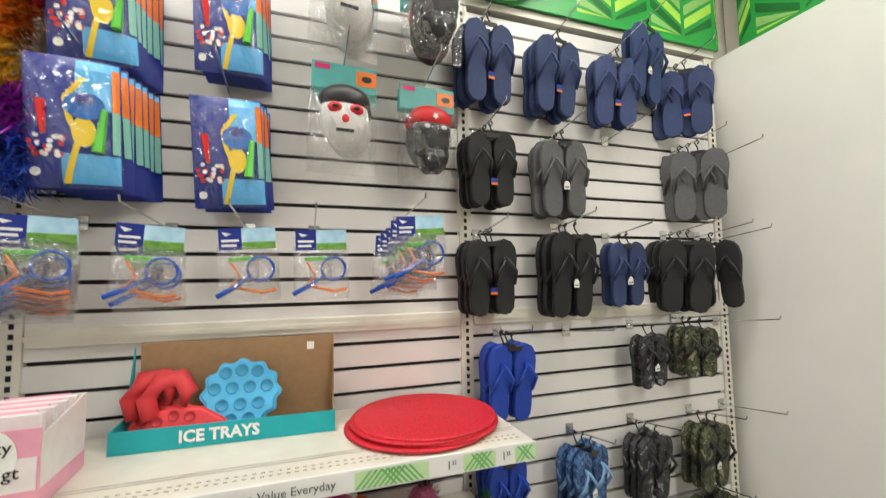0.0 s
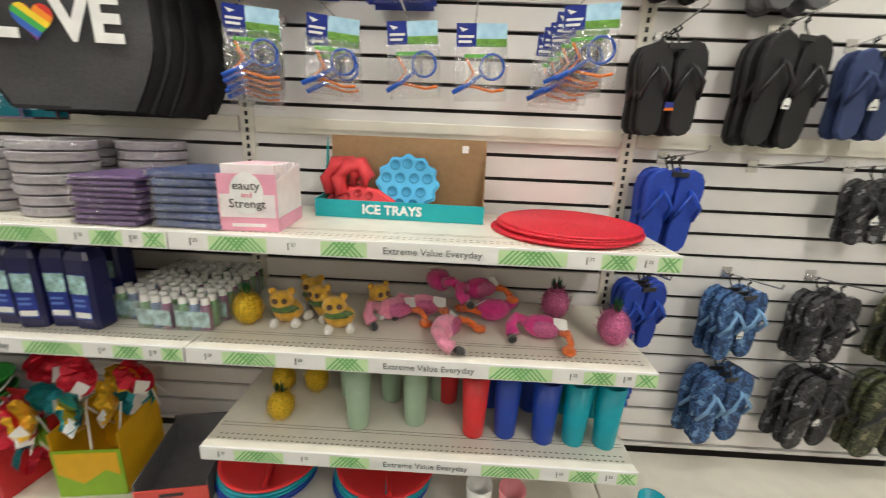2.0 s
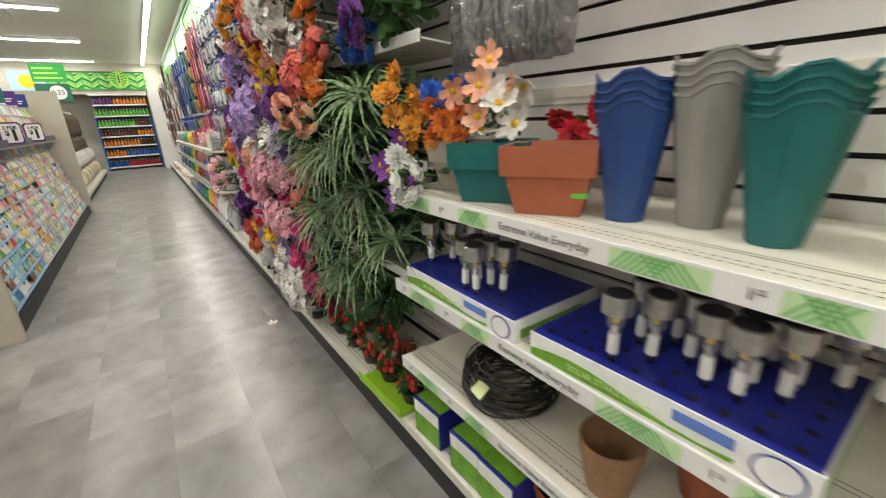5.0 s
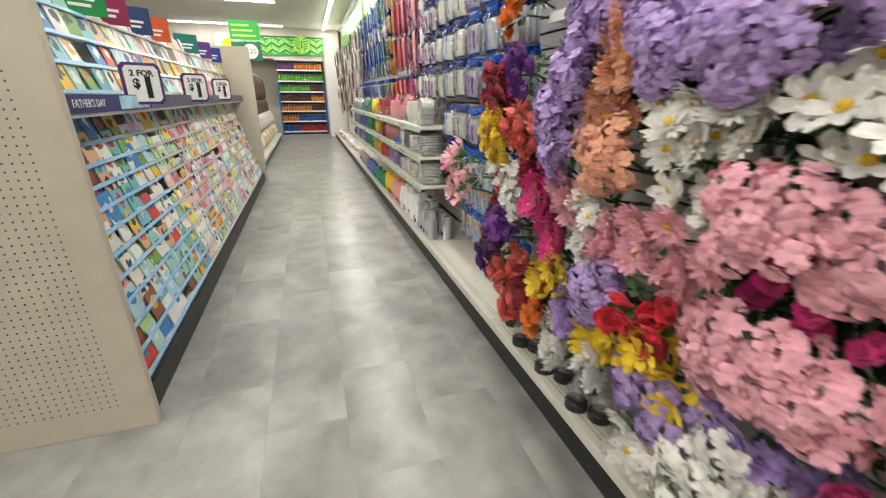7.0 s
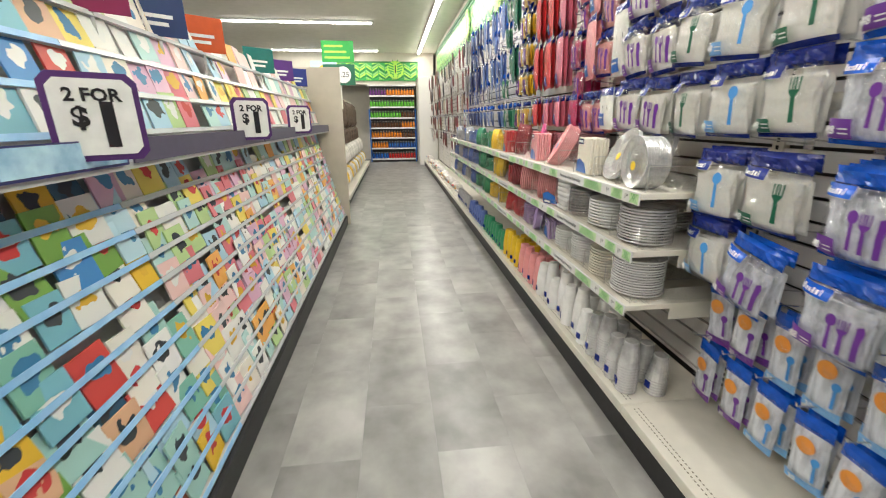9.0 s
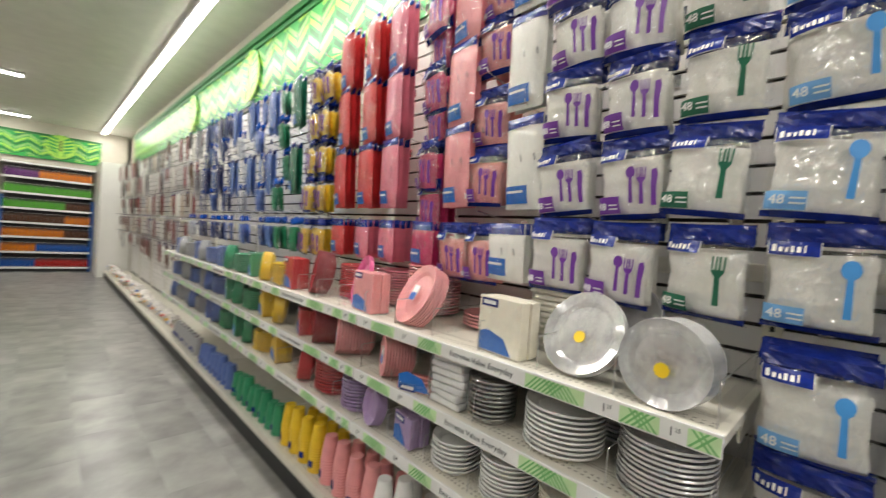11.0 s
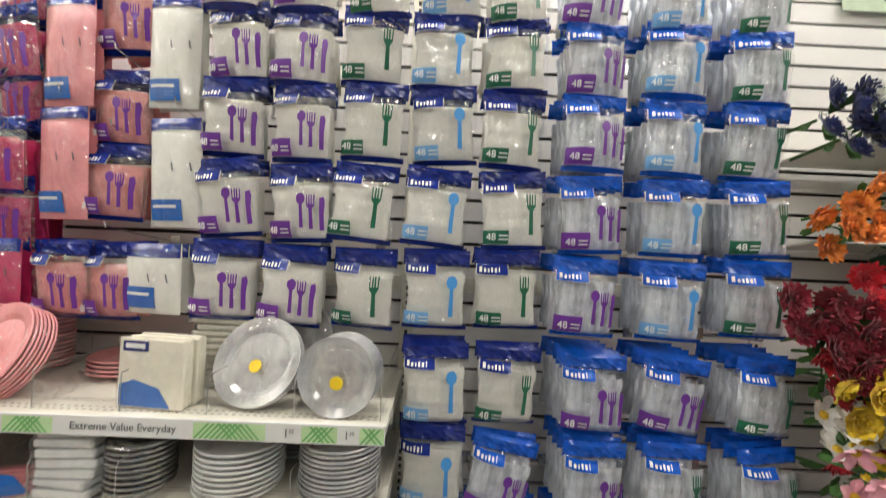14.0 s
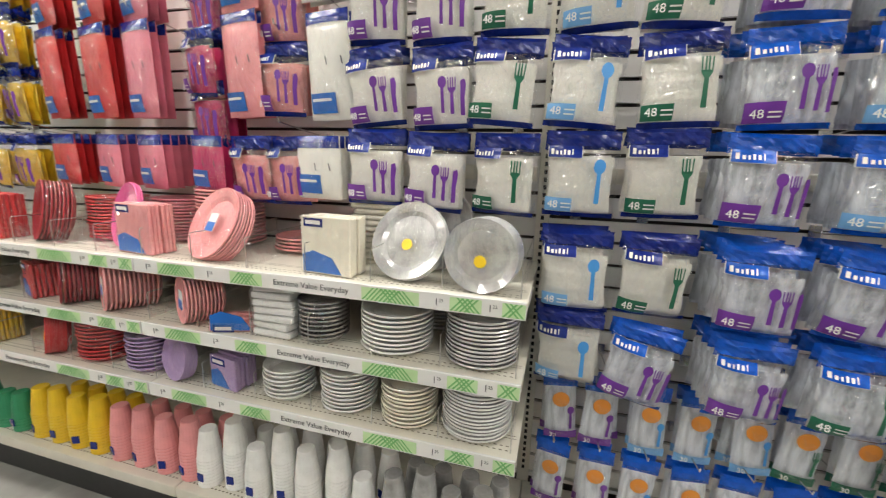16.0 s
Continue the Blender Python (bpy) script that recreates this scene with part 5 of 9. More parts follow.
def leafy(bm, n, r, size, rnd):
    for k in range(n):
        d = Vector((rnd.gauss(0, 1), rnd.gauss(0, 1) - 0.4, rnd.gauss(0, 1))).normalized()
        s = d.cross(Vector((0.2, 0.9, 0.3))).normalized()
        petal(bm, d * r * rnd.uniform(0.2, 0.8), d, s, size * rnd.uniform(0.7, 1.2), size * 0.4, 0.1, tip=0.1)
    return bm


def lei(color):
    def build():
        rnd = random.Random(7)
        ob = thing("flower_lei", f"{color} fabric flower lei hanging from ribbons on the wall", "lei", "hanging flower leis")
        bm = bmnew()
        for k in range(9):
            a = math.pi * (0.1 + 0.8 * k / 8)
            c = Vector((0.075 * math.cos(a), -0.02, -0.05 * math.sin(a)))
            sub = bloom_mesh("mum", 0.036, k)
            me = bpy.data.meshes.new("tmp")
            sub.to_mesh(me)
            sub.free()
            me.transform(Matrix.Translation(c) @ Euler((rnd.uniform(-0.5, 0.5), 0, rnd.uniform(-0.7, 0.7))).to_matrix().to_4x4())
            bm.from_mesh(me)
            bpy.data.meshes.remove(me)
        part("flower_ring", bm, PETAL[color], ob)
        for s in (-1, 1):
            part("ribbon", tube(bmnew(), [(s * 0.07, 0, -0.01), (s * 0.05, 0.02, 0.22), (s * 0.02, 0.06, 0.44)], 0.003, 4), PETAL[color if color != "cream" else "gold"], ob)
        return ob
    return build


for color, x, k in (("yellow", -3.13, 2), ("pink", -3.02, 3), ("blue", -2.86, 4), ("blue", -2.78, 3), ("cream", -2.66, 4), ("cream", -2.53, 4), ("white", -2.60, 2)):
    hook(x, 2.06, 0.24)
    for q in range(2):
        place(("lei", color), lei(color), pose(x + 0.012 * q, -0.10 - 0.045 * q - 0.01 * k, 1.62 + 0.01 * q, 0, 0, random.uniform(-12, 12)))

SILVER_FOIL = mat("silver_fringe", (0.16, 0.165, 0.17), 0.25, 0.5, 40, 0.5, metal=0.6)


def fringe():
    ob = thing("fringe_pack", "long clear packet of dark silver foil fringe on a hook", "party pack", "silver fringe packs")
    part("fringe", bag(bmnew(), 0.085, 0.34, 0.02, wob=0.004, seed=4, nx=6, nz=8), SILVER_FOIL, ob)
    part("wrap", bag(bmnew(), 0.09, 0.345, 0.028, wob=0.004, seed=6, back=False), FILM_V, ob, "clear wrap")
    return ob


for k in range(9):
    x = -3.62 + 0.055 * k
    if k % 3 == 0:
        hook(x + 0.07, 1.76, 0.26)
    place("fringe", fringe, pose(x, -0.16 - 0.02 * (k % 3), 1.745, 2, random.uniform(-3, 3), random.uniform(10, 30)))

# ---- plates, packs, planters on the long shelf ----
SHELF1 = 1.061


def plate_stack_piece(material, word, r, h, seed=0):
    def build():
        ob = thing("plate_pack", f"shrink-wrapped pack of {word} paper plates in a pile", "plate pack", "piles of plate packs")
        prof = [(0.0, 0.0), (r * 0.72, 0.0), (r * 0.8, 0.003)]
        n = 7
        for k in range(n):
            prof += [(r, 0.004 + (h - 0.006) * k / n), (r * 0.985, 0.004 + (h - 0.006) * (k + 0.6) / n)]
        prof += [(r, h - 0.002), (r * 0.97, h), (r * 0.72, h - 0.004), (0.0, h - 0.004)]
        part("plate_block", lathe(bmnew(), prof, 32), material, ob, smooth=False)
        part("wrap", lathe(bmnew(), [(0.0, h + 0.001), (r * 0.95, h + 0.0015), (r * 1.012, h - 0.004), (r * 1.012, 0.004), (r * 0.95, 0.0005)], 32), CRINKLE, ob, "clear shrink wrap", smooth=True)
        return ob
    return build


PL = dict(grey=(mat("plate_grey", (0.40, 0.37, 0.40), 0.6, 0.1, 60), "grey"), green=(mat("plate_green", (0.25, 0.38, 0.26), 0.6, 0.1, 60), "sage green"), cream=(mat("plate_cream", (0.70, 0.56, 0.28), 0.6, 0.1, 60), "cream yellow"))
for key, x, y, r, n, h in (("grey", -1.615, -0.275, 0.092, 7, 0.0265), ("grey", -1.825, -0.25, 0.09, 7, 0.0265), ("grey", -1.47, -0.11, 0.09, 7, 0.0265), ("grey", -1.69, -0.10, 0.09, 7, 0.0265), ("green", -2.015, -0.26, 0.083, 7, 0.0265), ("cream", -2.315, -0.25, 0.083, 7, 0.0265)):
    for k in range(n):
        place(("plates", key, r), plate_stack_piece(*PL[key], r, h), pose(x + random.uniform(-0.005, 0.005), y + random.uniform(-0.004, 0.004), SHELF1 + k * (h + 0.0015), 0, 0, 40 * k))


def napkin_pack(material, word, w, d, h):
    def build():
        ob = thing("napkin_pack", f"flat shiny wrapped pack of {word} paper napkins in a pile", "napkin pack", "piles of napkin packs")
        bm = box(bmnew(), -w / 2, w / 2, -d / 2, d / 2, 0.001, h, bevel=min(0.006, h * 0.4))
        part("napkins", bm, material, ob)
        bm = bmnew()
        box(bm, -w / 2 - 0.004, w / 2 + 0.004, -d / 2 - 0.004, d / 2 + 0.004, 0.0004, h + 0.001, bevel=0.005)
        bmesh.ops.subdivide_edges(bm, edges=bm.edges, cuts=2)
        rnd = random.Random(5)
        for v in bm.verts:
            v.co += Vector((rnd.uniform(-1, 1), rnd.uniform(-1, 1), 0)) * 0.003
        part("wrap", bm, FILM_V, ob, "crinkled clear wrap")
        return ob
    return build


VIOLET = plastic("napkin_violet", (0.13, 0.06, 0.20), 0.5)
INDIGO = plastic("napkin_blue", (0.03, 0.06, 0.20), 0.5)
for k in range(9):
    place("violet_napkins", napkin_pack(VIOLET, "violet", 0.165, 0.165, 0.0125), pose(-1.385 + random.uniform(-0.006, 0.006), -0.325, SHELF1 + 0.0138 * k, 0, 0, random.uniform(-4, 4)))
    place("violet_napkins", None, pose(-1.36, -0.125 + random.uniform(-0.006, 0.006), SHELF1 + 0.0138 * k, 0, 0, random.uniform(-4, 4)))
for k in range(7):
    place("blue_napkins", napkin_pack(INDIGO, "dark blue", 0.17, 0.20, 0.0185), pose(-1.185 + random.uniform(-0.008, 0.008), -0.30, SHELF1 + 0.0205 * k, 0, 0, random.uniform(-6, 6)))


def tall_pot(material, word, h, top, bot, lip):
    """A nested pile of tall flared planters, seen by their stacked rims."""
    def build():
        ob = thing("tall_planter", f"nested stack of tall {word} plastic planters on the shelf", "planter", "tall plastic planters")
        n = 6
        for q in range(4):
            prof = []
            z0 = lip * q
            ring = []
            bm = bmnew()
            for zz, k in ((z0, 0.0), (h - lip * 3 + z0, 1.0)):
                r = bot + (top - bot) * k
                ring.append([bm.verts.new((r * math.cos(a) * (1 + 0.05 * (i % 2)), r * math.sin(a) * (1 + 0.05 * (i % 2)) * 0.85, zz + (0.012 * math.cos(a * 4 + 0.6) if k else 0))) for i, a in enumerate([2 * math.pi * i / 16 for i in range(16)])])
            ring.append([bm.verts.new((v.co.x * 1.05, v.co.y * 1.05, v.co.z + 0.002)) for v in ring[1]])
            ring.append([bm.verts.new((v.co.x, v.co.y, v.co.z + 0.005)) for v in ring[2]])
            ring.append([bm.verts.new(v.co * 0.96 + Vector((0, 0, 0.04 * v.co.z))) for v in ring[1]])
            ring.append([bm.verts.new((v.co.x * 0.85, v.co.y * 0.85, z0 + 0.02)) for v in ring[0]])
            for a, b in zip(ring, ring[1:]):
                for i in range(16):
                    bm.faces.new((a[i], a[(i + 1) % 16], b[(i + 1) % 16], b[i]))
            bm.faces.new(ring[0][::-1])
            part("planter", bm, material, ob)
        return ob
    return build


LIMEP = plastic("lime_planter", (0.30, 0.62, 0.01), 0.4)
TEALP = plastic("teal_planter", (0.005, 0.12, 0.12), 0.4)
GREYP = plastic("grey_planter", (0.26, 0.26, 0.24), 0.45)
BLUEP = plastic("blue_planter", (0.015, 0.05, 0.19), 0.4)
TERRA = plastic("terracotta_planter", (0.36, 0.10, 0.045), 0.55)
CLAY = mat("clay_pot", (0.30, 0.17, 0.09), 0.8, 0.12, 50, 0.2)
for mt, wd, x, y, h in ((LIMEP, "lime green", -2.475, -0.275, 0.30), (TEALP, "teal", -2.70, -0.255, 0.25), (GREYP, "grey", -2.825, -0.225, 0.285), (BLUEP, "navy blue", -2.945, -0.275, 0.265)):
    place(("tallpot", wd), tall_pot(mt, wd, h, 0.070, 0.036, 0.016), pose(x, y, SHELF1, 0, 0, 35))


def trough(material, word):
    def build():
        ob = thing("trough_planter", f"stacked rectangular {word} plastic trough planters", "planter", "trough planters")
        for q in range(3):
            bm = bmnew()
            z = 0.012 * q
            rings = []
            for w, d, zz in ((0.07, 0.055, z), (0.088, 0.072, z + 0.085), (0.098, 0.080, z + 0.086), (0.100, 0.082, z + 0.125), (0.094, 0.076, z + 0.125), (0.066, 0.052, z + 0.012)):
                rings.append([bm.verts.new((sx * w, sy * d, zz)) for sx, sy in ((-1, -1), (1, -1), (1, 1), (-1, 1))])
            for a, b in zip(rings, rings[1:]):
                for i in range(4):
                    bm.faces.new((a[i], a[(i + 1) % 4], b[(i + 1) % 4], b[i]))
            bm.faces.new(rings[0][::-1])
            bm.faces.new(rings[-1])
            part("planter", bm, material, ob)
        part("label", box(bmnew(), 0.052, 0.084, -0.0835, -0.0825, 0.03, 0.06), GRASS, ob, "green label").matrix_basis = pose(0, 0.012, 0, -8)
        return ob
    return build


place("terra_trough", trough(TERRA, "terracotta"), pose(-3.105, -0.31, SHELF1, 0, 0, 30))
place("teal_trough", trough(TEALP, "dark teal"), pose(-3.295, -0.31, SHELF1, 0, 0, 30))
GREYT = plastic("taupe_planter", (0.40, 0.36, 0.30), 0.5)
place("taupe_trough", trough(GREYT, "taupe"), pose(-3.47, -0.25, SHELF1, 0, 0, 30))

# ---- shelf 2: solar lights, bubble bottles ----
SOLAR_BLUE = plastic("solar_blue", (0.012, 0.02, 0.24), 0.4)
STEEL = mat("brushed_steel", (0.55, 0.54, 0.52), 0.3, 0.15, 60, metal=1.0)
GRASS_PRINT = mat("grass_print", (0.16, 0.38, 0.03), 0.45, 0.25, 30)
CLEAR = film("clear_plastic", 0.2, 0.08, wrinkle=0.2, scale=10, veil=0.08)


def solar_tray():
    ob = thing("solar_light_tray", "low white and green display tray with blue pierced insert", "display tray", "solar light trays")
    w, d, h = 0.50, 0.31, 0.062
    part("tray", box(bmnew(), -w / 2, w / 2, -d / 2, d / 2, 0, h - 0.002), PAPER, ob)
    part("insert", box(bmnew(), -w / 2 + 0.004, w / 2 - 0.004, -d / 2 + 0.004, d / 2 - 0.004, h - 0.0015, h + 0.001), SOLAR_BLUE, ob, "blue insert")
    fp = bmnew()
    pts = [(-w / 2 + 0.004, 0.006)] + [(-w / 2 + 0.004 + (w - 0.1) * k / 8, 0.024 + 0.014 * math.sin(k * 0.7)) for k in range(9)] + [(w / 2 - 0.1, 0.006)]
    prism(fp, pts, -d / 2 - 0.0018, -d / 2 - 0.0006)
    part("grass_print", fp, GRASS_PRINT, ob)
    letters("SOLAR STAKE LIGHT", 0.019, "title", LEAF_LT, ob, pose(-0.06, -d / 2 - 0.003, 0.022))
    part("blue_print", box(bmnew(), 0.06, 0.15, -d / 2 - 0.0028, -d / 2 - 0.002, 0.03, 0.05), SKYB, ob)
    part("round_print", prism(bmnew(), oval(0.205, 0.03, 0.034, 0.028, 18), -d / 2 - 0.003, -d / 2 - 0.002), NAVY_PRINT, ob)
    part("round_print_face", prism(bmnew(), oval(0.205, 0.03, 0.030, 0.025, 18), -d / 2 - 0.004, -d / 2 - 0.0031), PAPER, ob)
    part("side_print", box(bmnew(), w / 2 + 0.0006, w / 2 + 0.0016, -d / 2 + 0.02, d / 2 - 0.06, 0.008, 0.034), GRASS_PRINT, ob)
    for i in range(10):
        for j in range(6):
            o = part("hole", prism(bmnew(), oval(0, 0, 0.008, 0.008, 8), 0, 0.0006), INK, ob) if (i, j) == (0, 0) else again(hole, ob)
            if (i, j) == (0, 0):
                hole = o
            o.matrix_basis = pose(-w / 2 + 0.035 + 0.048 * i, -d / 2 + 0.03 + 0.05 * j, h + 0.002, -90)
    return ob


LEAF_LT = plastic("print_pale_green", (0.55, 0.72, 0.30), 0.4)
SKYB = plastic("print_pale_blue", (0.12, 0.22, 0.6), 0.4)


def solar_light():
    ob = thing("solar_stake_light", "small steel solar stake light standing in a blue tray", "solar light", "solar stake lights")
    part("stake", lathe(bmnew(), [(0.0, 0), (0.0045, 0.0), (0.0055, 0.02), (0.0055, 0.06), (0.0, 0.06)], 10), STEEL, ob, smooth=True)
    part("label", lathe(bmnew(), [(0.0085, 0.012), (0.0085, 0.046)], 10), PAPER, ob, "white paper label", smooth=True)
    part("lens", lathe(bmnew(), [(0.007, 0.048), (0.0135, 0.062), (0.0145, 0.088)], 12), CLEAR, ob, "clear lens", smooth=True)
    part("collar", lathe(bmnew(), [(0.0, 0.066), (0.0055, 0.066), (0.0055, 0.084), (0.0, 0.084)], 8), YELLOW, ob)
    part("cap", lathe(bmnew(), [(0.018, 0.088), (0.023, 0.083), (0.024, 0.113), (0.022, 0.115), (0.0, 0.115)], 16), STEEL, ob, "brushed steel cap", smooth=False)
    part("solar_cell", lathe(bmnew(), [(0.02, 0.1155), (0.02, 0.1165), (0.0, 0.1165)], 12), INK, ob, "dark solar cell")
    return ob


S2 = 0.753
place("solar_tray", solar_tray, pose(-2.80, -0.272, S2, 0, 0, 1))
place("solar_tray", solar_tray, pose(-3.345, -0.272, S2, 0, 0, -1))
rnd = random.Random(12)
for x0, spots in ((-2.80, [(1, 2), (1, 3), (1, 4), (2, 1), (2, 2), (2, 4), (3, 2), (3, 3), (4, 1), (4, 3), (5, 2), (5, 4), (6, 3), (7, 2), (7, 4), (8, 3), (9, 4), (3, 0), (6, 1)]), (-3.345, [(0, 1), (1, 2), (1, 4), (2, 3), (3, 4), (5, 0), (5, 1), (6, 1), (6, 0), (7, 1), (2, 5), (4, 5)])):
    for i, j in spots:
        if x0 > -3 and i < 3:
            i += 4 + j
        place("solar_light", solar_light, pose(x0 - 0.25 + 0.035 + 0.048 * i, -0.272 - 0.155 + 0.03 + 0.05 * j, S2 + 0.0655, rnd.uniform(-3, 3), rnd.uniform(-3, 3), rnd.uniform(-20, 20))).scale = (1.25, 1.25, 1.2)


def bubble_bottle(material, word):
    def build():
        ob = thing("bubble_bottle", f"tall square {word} plastic bottle with a printed label", "bottle", "bubble solution bottles")
        bm = bmnew()
        rings = []
        for w, z in ((0.034, 0), (0.037, 0.006), (0.037, 0.20), (0.030, 0.222), (0.018, 0.228)):
            rings.append([bm.verts.new((sx * w, sy * w * 0.9, z)) for sx, sy in ((-0.75, -1), (0.75, -1), (1, -0.75), (1, 0.75), (0.75, 1), (-0.75, 1), (-1, 0.75), (-1, -0.75))])
        for a, b in zip(rings, rings[1:]):
            for i in range(8):
                bm.faces.new((a[i], a[(i + 1) % 8], b[(i + 1) % 8], b[i]))
        bm.faces.new(rings[0][::-1])
        bm.faces.new(rings[-1])
        part("bottle", bm, material, ob)
        part("cap", lathe(bmnew(), [(0.018, 0.228), (0.019, 0.245), (0.0, 0.245)], 14), material, ob)
        lb = part("label", box(bmnew(), -0.025, 0.025, -0.0345, -0.0335, 0.03, 0.16), NAVY_PRINT, ob, "navy label with a landscape")
        part("landscape_print", box(bmnew(), -0.025, 0.025, -0.0356, -0.0347, 0.105, 0.158), SKYMEAD, lb)
        part("barcode", box(bmnew(), -0.022, 0.022, -0.0356, -0.0347, 0.036, 0.052), PAPER, lb)
        for q in range(2):
            part("text_bar", box(bmnew(), -0.02, 0.012, -0.0356, -0.0347, 0.068 + 0.015 * q, 0.075 + 0.015 * q), SKYB, lb)
        return ob
    return build


SKYMEAD = mat("landscape_print", (0.16, 0.36, 0.30), 0.4, 0.5, 40, alt=(0.40, 0.60, 0.62))
PINKB = plastic("pink_bottle", (0.72, 0.01, 0.17), 0.25)
NAVYB = plastic("navy_bottle", (0.012, 0.014, 0.075), 0.25)
for mt, wd, x, y in ((PINKB, "hot pink", -1.97, -0.325), (PINKB, "hot pink", -1.96, -0.23), (NAVYB, "navy blue", -1.835, -0.305), (NAVYB, "navy blue", -1.76, -0.33), (NAVYB, "navy blue", -1.682, -0.345), (NAVYB, "navy blue", -1.605, -0.33), (NAVYB, "navy blue", -1.528, -0.34), (NAVYB, "navy blue", -1.83, -0.21), (NAVYB, "navy blue", -1.74, -0.2), (NAVYB, "navy blue", -1.65, -0.2), (NAVYB, "navy blue", -1.56, -0.21)):
    place(("bottle", wd), bubble_bottle(mt, wd), pose(x, y, S2, 0, 0, random.uniform(-6, 6)))


def mini_pack():
    ob = thing("mini_bubble_pack", "clear pack of small capped bubble bottles with a landscape sleeve", "bottle pack", "mini bubble bottle packs")
    for i in range(3):
        for j in range(2):
            x, y = -0.032 + 0.032 * i, -0.016 + 0.032 * j
            bm = lathe(bmnew(), [(0.0, 0), (0.0135, 0), (0.0135, 0.07), (0.009, 0.076)], 10, x, y)
            lathe(bm, [(0.0115, 0.076), (0.0115, 0.094), (0.0, 0.094)], 10, x, y, mi=1)
            part("bottle", bm, [MINI[(i + j) % 3], WHITE], ob, smooth=True)
    part("sleeve", box(bmnew(), -0.049, 0.049, -0.0315, -0.0305, 0.012, 0.058), SKYMEAD, ob, "printed sleeve")
    part("wrap", box(bmnew(), -0.05, 0.05, -0.033, 0.033, 0.0005, 0.073), CLEAR, ob, "clear wrap")
    return ob


MINI = [plastic("mini_%d" % k, c, 0.3) for k, c in enumerate(((0.20, 0.42, 0.20), (0.18, 0.30, 0.50), (0.36, 0.14, 0.28)))]
for j in range(5):
    for i in range(3):
        place("mini_pack", mini_pack, pose(-1.465 + 0.108 * i + 0.01 * (j % 2), -0.315 + 0.07 * j + (0.05 if i == 0 else 0), S2, 0, 0, random.uniform(-5, 5)))

# ---- lower shelf and base: pots, buckets, bins ----


def clay_pot(material, word, h=0.125, r=0.072):
    def build():
        ob = thing("flower_pot", f"{word} round flower pot on a low shelf", "flower pot", "round flower pots")
        part("pot", lathe(bmnew(), [(0.0, 0), (r * 0.68, 0), (r * 0.97, h - 0.03), (r, h - 0.028), (r, h), (r - 0.005, h), (r * 0.66, 0.008), (0.0, 0.008)], 28), material, ob, smooth=False)
        return ob
    return build


for mt, wd, x, y, z in ((CLAY, "tan clay", -2.885, -0.335, 0.446), (TERRA, "terracotta", -2.735, -0.195, 0.446), (TERRA, "terracotta", -2.93, -0.35, 0.151), (TERRA, "terracotta", -3.04, -0.30, 0.151), (BLUEP, "navy blue", -2.70, -0.355, 0.151), (BLUEP, "navy blue", -2.535, -0.345, 0.151), (BLUEP, "navy blue", -2.62, -0.2, 0.151)):
    place(("pot", wd), clay_pot(mt, wd, 0.135), pose(x, y, z))
WIRE = mat("wire_black", (0.015, 0.017, 0.015), 0.5, 0.3, 50)
ob = thing("wire_wreath", "stack of round black wire wreath frames lying on the low shelf", "wreath frame")
rnd = random.Random(8)
for k in range(36):
    r = 0.125 + rnd.uniform(-0.055, 0.03)
    z = 0.006 + 0.0032 * k
    bm = tube(bmnew(), [(r * math.cos(a) + rnd.uniform(-0.003, 0.003), r * math.sin(a), z + 0.008 * math.sin(3 * a + k)) for a in [2 * math.pi * q / 24 for q in range(25)]], 0.0028, 5)
    part("wire_ring", bm, WIRE, ob)
part("paper_tag", box(bmnew(), -0.02, 0.02, -0.002, 0.0, -0.02, 0.025), plastic("pale_tag", (0.6, 0.66, 0.35), 0.6), ob, "pale green tag").matrix_basis = pose(0.03, -0.15, 0.09, -40, 20, 0)
ob.matrix_basis = pose(-3.27, -0.27, 0.446)


def lamp_box():
    ob = thing("light_carton", "small blue and white carton with green garden print", "carton", "blue light cartons")
    part("carton", box(bmnew(), -0.075, 0.075, -0.08, 0.08, 0, 0.15, bevel=0.002), SOLAR_BLUE, ob)
    part("front_print", box(bmnew(), -0.07, 0.07, -0.0818, -0.0806, 0.006, 0.095), GRASS_PRINT, ob)
    part("white_print", box(bmnew(), -0.07, 0.07, -0.0818, -0.0806, 0.096, 0.144), PAPER, ob)
    part("top_print", box(bmnew(), -0.07, 0.07, -0.07, 0.0, 0.1505, 0.152), GRASS_PRINT, ob)
    return ob


for x in (-3.53, -3.31, -3.17):
    place("lamp_box", lamp_box, pose(x, -0.35, 0.151, 0, 0, random.uniform(-6, 6)))

# beach buckets
PAILBLUE = plastic("pail_blue", (0.005, 0.20, 0.62), 0.3)
PAILGREEN = plastic("pail_green", (0.03, 0.36, 0.05), 0.3)


def pail(material, word):
    def build():
        ob = thing("beach_bucket", f"{word} plastic beach bucket nested in a stack", "bucket", "stacked beach buckets")
        r, h = 0.10, 0.15
        part("pail", lathe(bmnew(), [(0.0, 0), (r * 0.74, 0), (r, h), (r + 0.004, h), (r + 0.004, h + 0.008), (r - 0.003, h + 0.008), (r * 0.72, 0.006), (0.0, 0.006)], 28), material, ob, smooth=True)
        part("handle", tube(bmnew(), [((r + 0.006) * math.cos(a), -(r + 0.008) * math.sin(a), h - 0.055 * math.sin(a)) for a in [math.pi * k / 12 for k in range(13)]], 0.004, 6), WHITE, ob, "white handle", smooth=True)
        return ob
    return build


